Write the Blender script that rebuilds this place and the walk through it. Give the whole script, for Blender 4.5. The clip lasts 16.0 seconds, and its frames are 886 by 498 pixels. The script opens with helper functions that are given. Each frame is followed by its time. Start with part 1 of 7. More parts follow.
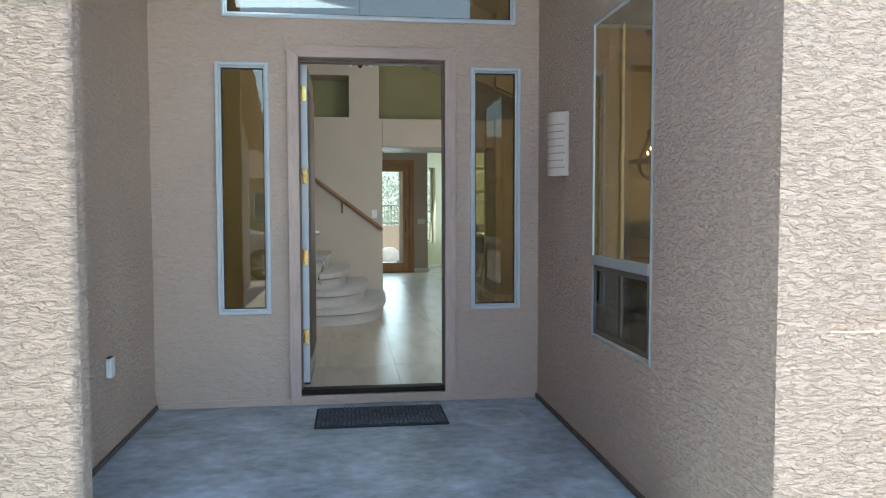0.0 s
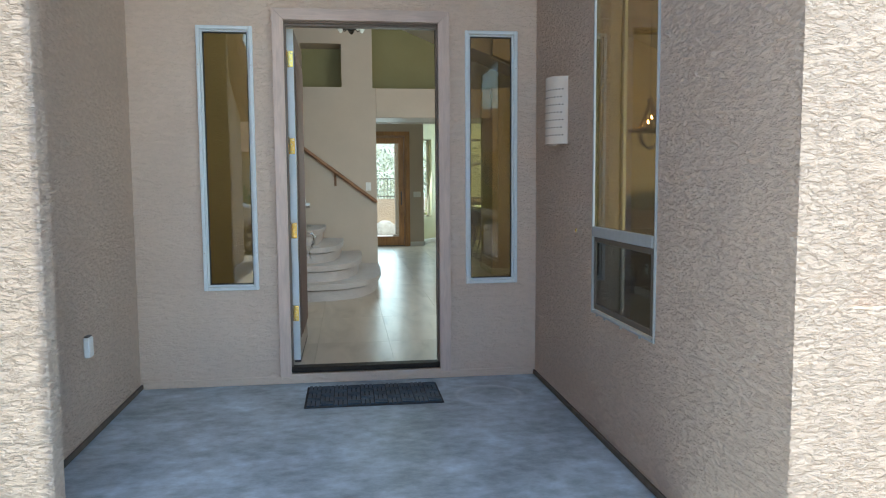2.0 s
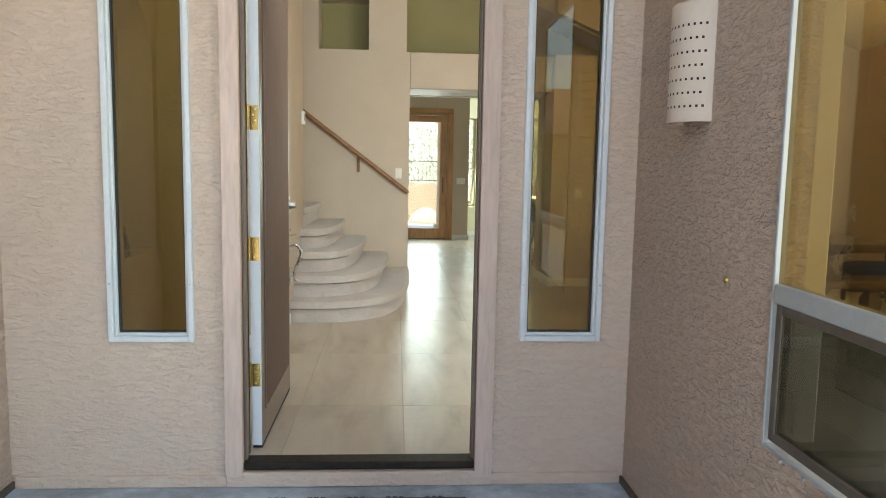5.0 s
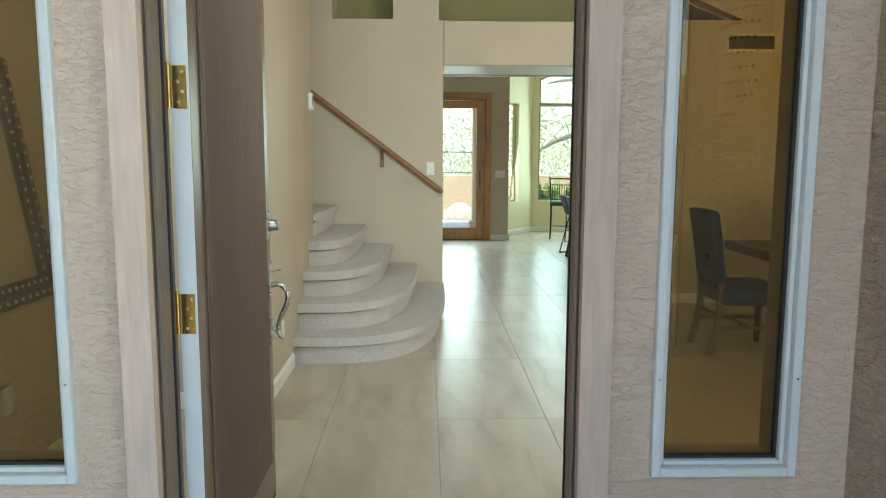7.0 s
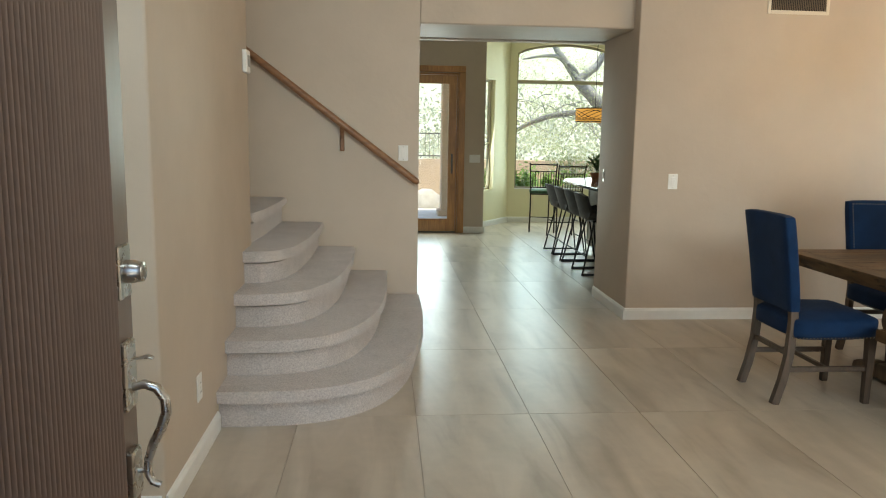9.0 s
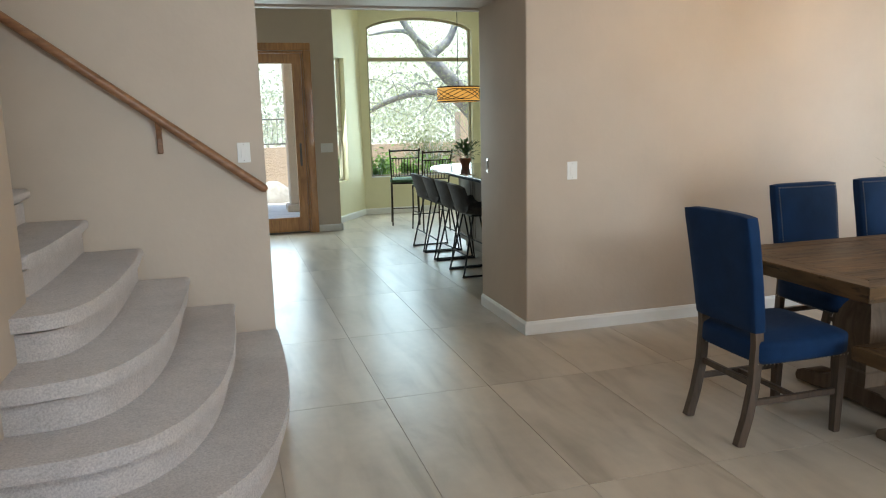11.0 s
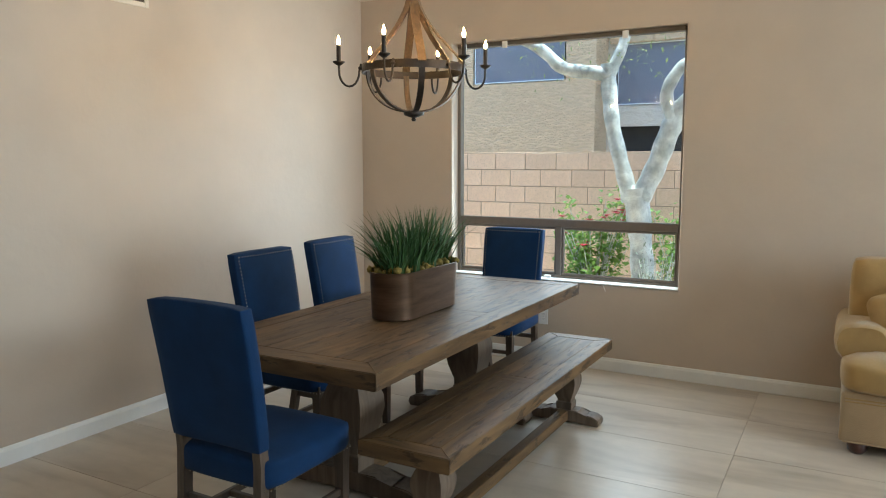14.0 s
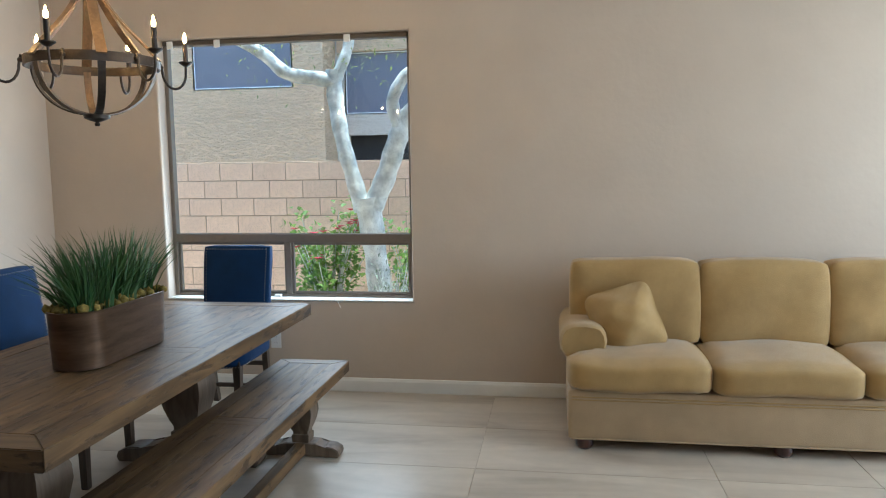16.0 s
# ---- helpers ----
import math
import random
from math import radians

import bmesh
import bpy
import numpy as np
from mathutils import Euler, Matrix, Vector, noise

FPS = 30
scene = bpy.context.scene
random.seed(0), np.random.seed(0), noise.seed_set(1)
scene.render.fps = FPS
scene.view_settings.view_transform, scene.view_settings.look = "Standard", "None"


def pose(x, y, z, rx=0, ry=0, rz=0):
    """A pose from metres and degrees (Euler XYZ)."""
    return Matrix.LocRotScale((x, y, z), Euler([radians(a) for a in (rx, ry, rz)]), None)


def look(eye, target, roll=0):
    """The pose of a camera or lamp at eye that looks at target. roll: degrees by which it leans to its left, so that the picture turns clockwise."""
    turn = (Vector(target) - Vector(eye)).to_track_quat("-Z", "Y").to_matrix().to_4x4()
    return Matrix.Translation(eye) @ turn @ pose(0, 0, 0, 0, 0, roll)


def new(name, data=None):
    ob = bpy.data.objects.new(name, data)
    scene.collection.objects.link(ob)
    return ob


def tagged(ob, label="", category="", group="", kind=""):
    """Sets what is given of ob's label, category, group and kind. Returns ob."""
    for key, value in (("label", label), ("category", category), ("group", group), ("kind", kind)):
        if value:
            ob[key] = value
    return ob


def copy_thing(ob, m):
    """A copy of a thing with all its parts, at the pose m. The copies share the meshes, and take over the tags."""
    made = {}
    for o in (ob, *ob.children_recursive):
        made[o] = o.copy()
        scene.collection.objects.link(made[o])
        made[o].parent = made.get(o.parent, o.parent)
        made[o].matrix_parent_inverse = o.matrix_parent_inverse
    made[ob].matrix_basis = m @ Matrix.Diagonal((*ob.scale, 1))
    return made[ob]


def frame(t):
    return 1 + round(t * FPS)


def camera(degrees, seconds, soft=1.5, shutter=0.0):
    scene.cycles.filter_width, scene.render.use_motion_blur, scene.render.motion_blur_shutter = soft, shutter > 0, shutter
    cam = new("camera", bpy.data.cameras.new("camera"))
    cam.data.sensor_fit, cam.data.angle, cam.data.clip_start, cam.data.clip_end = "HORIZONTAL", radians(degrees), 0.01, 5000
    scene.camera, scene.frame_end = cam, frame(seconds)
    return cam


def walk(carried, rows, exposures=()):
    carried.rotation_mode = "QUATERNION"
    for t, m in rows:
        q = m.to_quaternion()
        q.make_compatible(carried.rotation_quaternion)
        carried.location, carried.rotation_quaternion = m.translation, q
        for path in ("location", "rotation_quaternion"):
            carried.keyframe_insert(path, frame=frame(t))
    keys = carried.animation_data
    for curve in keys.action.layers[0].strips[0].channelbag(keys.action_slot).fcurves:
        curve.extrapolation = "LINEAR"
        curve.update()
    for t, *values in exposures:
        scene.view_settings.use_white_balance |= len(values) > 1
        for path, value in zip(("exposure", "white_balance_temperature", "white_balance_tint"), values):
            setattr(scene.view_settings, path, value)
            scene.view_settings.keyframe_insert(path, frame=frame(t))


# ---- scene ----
cam = camera(62.2, 16.0, soft=1.1)
PATH = [
    (0, (0.221, 0.928, 1.344), (0.473, 2.909, 1.243), -0.1),
    (0.5, (0.229, 0.931, 1.341), (0.488, 2.911, 1.23), -0.2),
    (1, (0.235, 0.939, 1.341), (0.497, 2.918, 1.215), -0.3),
    (1.5, (0.227, 0.966, 1.333), (0.489, 2.943, 1.187), -0.4),
    (2, (0.274, 1.131, 1.325), (0.531, 3.107, 1.152), -0.4),
    (2.5, (0.368, 1.395, 1.356), (0.561, 3.378, 1.18), -0.1),
    (3, (0.389, 1.661, 1.354), (0.552, 3.644, 1.157), 0.0),
    (3.5, (0.394, 1.998, 1.374), (0.56, 3.98, 1.166), 0.3),
    (4, (0.474, 2.349, 1.369), (0.635, 4.331, 1.151), 0.8),
    (4.2, (0.51, 2.506, 1.387), (0.67, 4.487, 1.169), 1.0),
    (6.3, (0.565, 4.114, 1.432), (0.639, 6.096, 1.174), 0.2),
    (6.5, (0.55, 4.275, 1.45), (0.623, 6.257, 1.187), -0.0),
    (7, (0.548, 4.64, 1.438), (0.593, 6.624, 1.186), 0.2),
    (7.5, (0.537, 5.024, 1.459), (0.476, 7.007, 1.204), 0.6),
    (8, (0.46, 5.386, 1.446), (0.428, 7.366, 1.168), 0.2),
    (8.5, (0.44, 5.735, 1.422), (0.487, 7.712, 1.122), 0.4),
    (9, (0.443, 6.064, 1.439), (0.602, 8.035, 1.139), 0.9),
    (9.2, (0.413, 6.21, 1.423), (0.655, 8.173, 1.126), 0.8),
    (11.5, (0.495, 7.385, 1.508), (1.184, 9.225, 1.132), -1.5),
    (12, (0.544, 7.533, 1.489), (1.46, 9.272, 1.12), -1.1),
    (12.5, (0.688, 7.696, 1.514), (1.846, 9.289, 1.166), -0.0),
    (13, (0.775, 7.873, 1.518), (2.206, 9.235, 1.207), -0.1),
    (13.5, (0.803, 8.039, 1.525), (2.449, 9.143, 1.26), -0.5),
    (14, (0.829, 8.072, 1.53), (2.567, 9.034, 1.295), -0.0),
    (14.5, (0.851, 8.076, 1.526), (2.629, 8.964, 1.298), -0.0),
    (15, (0.877, 8.082, 1.526), (2.697, 8.874, 1.28), -0.2),
    (15.5, (0.993, 8.104, 1.514), (2.887, 8.697, 1.261), -0.6),
    (16, (1.189, 8.119, 1.534), (3.154, 8.425, 1.319), -0.8),
]
EXPOSURES = [(0, 1.57, 5830, -2), (1, 1.57, 5830, -2), (2, 1.71, 5930, -3), (2.5, 1.88, 5750, -5), (3, 2.04, 6450, 0), (3.5, 2.27, 7050, 2), (4.2, 2.37, 7150, 2), (6.3, 2.21, 6600, -6), (7, 2.19, 6550, -8), (8, 1.91, 6900, -4), (8.5, 1.95, 7900, 6), (9, 1.9, 6800, 2), (9.2, 1.93, 6450, 1), (11.3, 1.99, 6150, 5), (12, 1.85, 6300, 2), (12.5, 1.82, 6750, 6), (13, 1.83, 6650, 9), (14, 2.05, 5700, -2), (15, 2.07, 5500, -1), (16, 2, 5350, 0)]
walk(cam, [(t, look(eye, target, roll)) for t, eye, target, roll in PATH], EXPOSURES)
# ---------------------------------------------------------------- world, sun, large lights
SUN_DIR = Vector((0.003, -0.21, 0.97)).normalized()
world = bpy.data.worlds.new("world")
scene.world = world
world.use_nodes = True
sky = world.node_tree.nodes.new("ShaderNodeTexSky")
sky.sky_type, sky.sun_disc = "NISHITA", False
sky.sun_elevation = math.asin(SUN_DIR.z)
sky.sun_rotation = math.atan2(SUN_DIR.x, SUN_DIR.y)
bg = world.node_tree.nodes["Background"]
bg.inputs["Strength"].default_value = 0.15
world.node_tree.links.new(sky.outputs["Color"], bg.inputs["Color"])

sun = new("sun", bpy.data.lights.new("sun", "SUN"))
sun.data.energy, sun.data.angle, sun.data.color = 2.15, radians(0.53), (1.0, 0.95, 0.86)
sun.rotation_euler = SUN_DIR.to_track_quat("Z", "Y").to_euler()


def window_light(name, at, towards, w, h, watts, color=(0.93, 0.97, 1.0)):
    """The sky's light that comes in by a window opening."""
    lamp = new(name, bpy.data.lights.new(name, "AREA"))
    lamp.data.shape, lamp.data.size, lamp.data.size_y = "RECTANGLE", w, h
    lamp.data.energy, lamp.data.color = watts, color
    lamp.matrix_world = look(at, towards)
    return lamp


window_light("dining_window_light", (6.10, 9.98, 1.54), (0, 9.98, 1.2), 1.7, 1.75, 9)
window_light("front_window_light", (4.3, 3.55, 1.63), (4.3, 9, 0.6), 2.3, 1.7, 44)
window_light("bay_window_light", (3.5, 18.6, 1.75), (3.5, 10, 1.2), 1.65, 2.2, 16, (0.76, 0.94, 0.97))
window_light("bay_side_light", (2.15, 18.12, 1.5), (4.0, 16.9, 1.2), 0.45, 1.7, 2.5)
window_light("patio_door_light", (1.07, 17.10, 1.25), (1.07, 10, 1.0), 0.62, 1.95, 6.5, (0.80, 0.94, 0.97))
window_light("transom_light", (0.38, 6.70, 3.20), (0.0, 10.5, 1.4), 2.0, 0.75, 9.5, (0.72, 0.86, 1.0))
window_light("sidelight_light", (-0.55, 6.72, 1.50), (-0.55, 9.5, 1.50), 0.32, 1.7, 2.2, (0.84, 0.93, 1.0))
window_light("sidelight_light", (1.34, 6.72, 1.50), (1.34, 9.5, 1.50), 0.32, 1.7, 1.0, (0.84, 0.93, 1.0))

# ---------------------------------------------------------------- helpers of this scene
SITE = None  # set while the porch and entry are built, which were laid out at about 98 % of their true size


def part(name, bm, material, parent=None, label="", smooth=None):
    """Links a bmesh as one mesh object, under a thing or part where a parent is given."""
    me = bpy.data.meshes.new(name)
    root = parent
    while root is not None and root.parent is not None:
        root = root.parent
    if SITE is not None and (root is None or root.location.length < 1e-6):
        bm.transform(SITE)
    bmesh.ops.recalc_face_normals(bm, faces=bm.faces)
    bm.to_mesh(me)
    bm.free()
    if material:
        me.materials.append(material)
    if smooth is not None:
        me.shade_smooth()
        if smooth < 180:
            me.set_sharp_from_angle(angle=radians(smooth))
    ob = new(name, me)
    ob.parent = parent
    if label:
        ob["label"] = label
    return ob


def thing(name, at=(0, 0, 0), rz=0, label="", category="", group="", kind=""):
    ob = new(name)
    ob.empty_display_size = 0.1
    if SITE is not None and Vector(at).length > 1e-6:
        at = SITE @ Vector(at)
    ob.matrix_world = pose(*at, 0, 0, rz)
    bpy.context.view_layer.update()
    return tagged(ob, label, category, group, kind)


def box(bm, x0, x1, y0, y1, z0, z1, bevel=0.0, seg=1):
    """Adds a box, bevelled where asked. Returns its vertices."""
    vs = [bm.verts.new(c) for c in ((x0, y0, z0), (x1, y0, z0), (x1, y1, z0), (x0, y1, z0), (x0, y0, z1), (x1, y0, z1), (x1, y1, z1), (x0, y1, z1))]
    fs = [bm.faces.new([vs[i] for i in f]) for f in ((3, 2, 1, 0), (4, 5, 6, 7), (0, 1, 5, 4), (1, 2, 6, 5), (2, 3, 7, 6), (3, 0, 4, 7))]
    if bevel:
        es = {e for f in fs for e in f.edges}
        out = bmesh.ops.bevel(bm, geom=list(es), offset=bevel, segments=seg, affect="EDGES", profile=0.6)
        return list({v for f in out["faces"] for v in f.verts} | {v for v in vs if v.is_valid})
    return vs


def boxed(*a, **k):
    bm = bmesh.new()
    box(bm, *a, **k)
    return bm


def prism(bm, pts, a, b, axis="z"):
    """Extrudes a flat polygon from a to b along an axis. pts: the other two coordinates in order x, y, z."""
    def at(p, c):
        return {"x": (c, p[0], p[1]), "y": (p[0], c, p[1]), "z": (p[0], p[1], c)}[axis]
    lo = [bm.verts.new(at(p, a)) for p in pts]
    hi = [bm.verts.new(at(p, b)) for p in pts]
    fs = [bm.faces.new(lo[::-1]), bm.faces.new(hi)]
    for i in range(len(pts)):
        j = (i + 1) % len(pts)
        fs.append(bm.faces.new((lo[i], lo[j], hi[j], hi[i])))
    return lo + hi


def lathe(bm, profile, n=24, at=(0, 0, 0), axis="z"):
    """Turns (radius, height) pairs round an axis."""
    rings = []
    for r, h in profile:
        ring = []
        for i in range(n):
            a = 2 * math.pi * i / n
            c, s = r * math.cos(a), r * math.sin(a)
            p = {"z": (c, s, h), "x": (h, c, s), "y": (c, h, s)}[axis]
            ring.append(bm.verts.new((at[0] + p[0], at[1] + p[1], at[2] + p[2])))
        rings.append(ring)
    for a, b in zip(rings, rings[1:]):
        for i in range(n):
            j = (i + 1) % n
            bm.faces.new((a[i], a[j], b[j], b[i]))
    bm.faces.new(rings[0][::-1])
    bm.faces.new(rings[-1])
    return bm


def tube(bm, pts, radius, n=10, flat=1.0, closed=False):
    """A round bar along points; radius a number or one for each point; flat squeezes it sideways."""
    pts = [Vector(p) for p in pts]
    rs = radius if hasattr(radius, "__len__") else [radius] * len(pts)
    rings, side = [], None
    for i, p in enumerate(pts):
        d = (pts[min(i + 1, len(pts) - 1)] - pts[max(i - 1, 0)]).normalized()
        if closed:
            d = (pts[(i + 1) % len(pts)] - pts[i - 1]).normalized()
        if side is None:
            side = d.cross(Vector((0, 0, 1)) if abs(d.z) < 0.9 else Vector((1, 0, 0))).normalized()
        side = (side - d * side.dot(d)).normalized()
        up = side.cross(d)
        rings.append([bm.verts.new(p + rs[i] * (math.cos(2 * math.pi * k / n) * side + flat * math.sin(2 * math.pi * k / n) * up)) for k in range(n)])
    pairs = list(zip(rings, rings[1:])) + ([(rings[-1], rings[0])] if closed else [])
    for a, b in pairs:
        for k in range(n):
            j = (k + 1) % n
            bm.faces.new((a[k], a[j], b[j], b[k]))
    if not closed:
        bm.faces.new(rings[0][::-1])
        bm.faces.new(rings[-1])
    return bm


def bar(bm, pts, w, t, normal):
    """A flat strip of width w and thickness t swept along points; normal: the direction of the thickness, one for each point or one for all."""
    rings = []
    for i, p in enumerate(pts):
        p = Vector(p)
        d = (Vector(pts[min(i + 1, len(pts) - 1)]) - Vector(pts[max(i - 1, 0)])).normalized()
        nrm = Vector(normal[i] if hasattr(normal[0], "__len__") else normal)
        nrm = (nrm - d * nrm.dot(d)).normalized()
        s = d.cross(nrm)
        rings.append([bm.verts.new(p + a * s * w / 2 + b * nrm * t / 2) for a, b in ((-1, -1), (1, -1), (1, 1), (-1, 1))])
    for a, b in zip(rings, rings[1:]):
        for k in range(4):
            j = (k + 1) % 4
            bm.faces.new((a[k], a[j], b[j], b[k]))
    bm.faces.new(rings[0][::-1])
    bm.faces.new(rings[-1])
    return bm


def wall_mesh(axis, a, b, u0, u1, z0, z1, holes=()):
    """A wall between a and b across its axis ('x' or 'y'), with rectangular holes (u0, u1, z0, z1) right through."""
    us = sorted({u0, u1, *[h[0] for h in holes], *[h[1] for h in holes]})
    zs = sorted({z0, z1, *[h[2] for h in holes], *[h[3] for h in holes]})
    us, zs = [u for u in us if u0 <= u <= u1], [z for z in zs if z0 <= z <= z1]
    def solid(i, k):
        if not (0 <= i < len(us) - 1 and 0 <= k < len(zs) - 1):
            return False
        u, z = (us[i] + us[i + 1]) / 2, (zs[k] + zs[k + 1]) / 2
        return not any(h[0] < u < h[1] and h[2] < z < h[3] for h in holes)
    bm, memo = bmesh.new(), {}
    def v(c, i, k):
        key = (c, i, k)
        if key not in memo:
            memo[key] = bm.verts.new((c, us[i], zs[k]) if axis == "x" else (us[i], c, zs[k]))
        return memo[key]
    for i in range(len(us) - 1):
        for k in range(len(zs) - 1):
            if not solid(i, k):
                continue
            for c in (a, b):
                bm.faces.new((v(c, i, k), v(c, i + 1, k), v(c, i + 1, k + 1), v(c, i, k + 1)))
            for di, dk, p, q in ((-1, 0, (i, k), (i, k + 1)), (1, 0, (i + 1, k), (i + 1, k + 1)), (0, -1, (i, k), (i + 1, k)), (0, 1, (i, k + 1), (i + 1, k + 1))):
                if not solid(i + di, k + dk):
                    bm.faces.new((v(a, *p), v(a, *q), v(b, *q), v(b, *p)))
    return bm


# ---------------------------------------------------------------- materials
def material(name, color, rough=0.5, metal=0.0, vary=0.12, scale=6.0, bump=0.0, bump_scale=60.0, stretch=(1, 1, 1), spec=0.5, coat=0.0, sheen=0.0, tint=None, stain=0.0, stain_scale=1.5, random_tint=0.0):
    """A surface with broad stains, a finer grain in colour and roughness, and relief."""
    m = bpy.data.materials.new(name)
    m.use_nodes = True
    nt = m.node_tree
    b = nt.nodes["Principled BSDF"]
    L, N = nt.links.new, nt.nodes.new
    b.inputs["Roughness"].default_value, b.inputs["Metallic"].default_value = rough, metal
    b.inputs["Specular IOR Level"].default_value = spec
    b.inputs["Coat Weight"].default_value, b.inputs["Sheen Weight"].default_value = coat, sheen
    co = N("ShaderNodeTexCoord")
    mp = N("ShaderNodeMapping")
    mp.inputs["Scale"].default_value = stretch
    L(co.outputs["Object"], mp.inputs["Vector"])
    n1 = N("ShaderNodeTexNoise")
    n1.inputs["Scale"].default_value, n1.inputs["Detail"].default_value, n1.inputs["Roughness"].default_value = scale, 8, 0.6
    L(mp.outputs["Vector"], n1.inputs["Vector"])
    n2 = N("ShaderNodeTexNoise")
    n2.inputs["Scale"].default_value, n2.inputs["Detail"].default_value, n2.inputs["Roughness"].default_value = stain_scale, 9, 0.65
    L(mp.outputs["Vector"], n2.inputs["Vector"])
    other = tint or tuple(c * (1 - vary) for c in color)
    mix = N("ShaderNodeMix")
    mix.data_type = "RGBA"
    mix.inputs["A"].default_value = (*[min(1, c * (1 + vary * 0.5)) for c in color], 1)
    mix.inputs["B"].default_value = (*other, 1)
    r1 = N("ShaderNodeMapRange")
    r1.inputs["From Min"].default_value, r1.inputs["From Max"].default_value = 0.3, 0.7
    L(n1.outputs["Fac"], r1.inputs["Value"])
    L(r1.outputs["Result"], mix.inputs["Factor"])
    out = mix.outputs["Result"]
    if stain:
        r2 = N("ShaderNodeMapRange")
        r2.inputs["From Min"].default_value, r2.inputs["From Max"].default_value = 0.35, 0.65
        r2.inputs["To Min"].default_value, r2.inputs["To Max"].default_value = 1 - stain, 1 + stain * 0.4
        L(n2.outputs["Fac"], r2.inputs["Value"])
        hs = N("ShaderNodeHueSaturation")
        L(r2.outputs["Result"], hs.inputs["Value"])
        L(out, hs.inputs["Color"])
        out = hs.outputs["Color"]
    if random_tint:
        info, r3, hs2 = N("ShaderNodeObjectInfo"), N("ShaderNodeMapRange"), N("ShaderNodeHueSaturation")
        r3.inputs["To Min"].default_value, r3.inputs["To Max"].default_value = 1 - random_tint, 1 + random_tint
        L(info.outputs["Random"], r3.inputs["Value"])
        L(r3.outputs["Result"], hs2.inputs["Value"])
        L(out, hs2.inputs["Color"])
        out = hs2.outputs["Color"]
    L(out, b.inputs["Base Color"])
    rr = N("ShaderNodeMapRange")
    rr.inputs["To Min"].default_value, rr.inputs["To Max"].default_value = max(0.02, rough - 0.08), min(1, rough + 0.08)
    L(n1.outputs["Fac"], rr.inputs["Value"])
    L(rr.outputs["Result"], b.inputs["Roughness"])
    if bump:
        n3, bp = N("ShaderNodeTexNoise"), N("ShaderNodeBump")
        n3.inputs["Scale"].default_value, n3.inputs["Detail"].default_value = bump_scale, 4
        L(mp.outputs["Vector"], n3.inputs["Vector"])
        bp.inputs["Strength"].default_value, bp.inputs["Distance"].default_value = min(1.0, bump), 0.004 * max(1, bump)
        L(n3.outputs["Fac"], bp.inputs["Height"])
        L(bp.outputs["Normal"], b.inputs["Normal"])
    return m


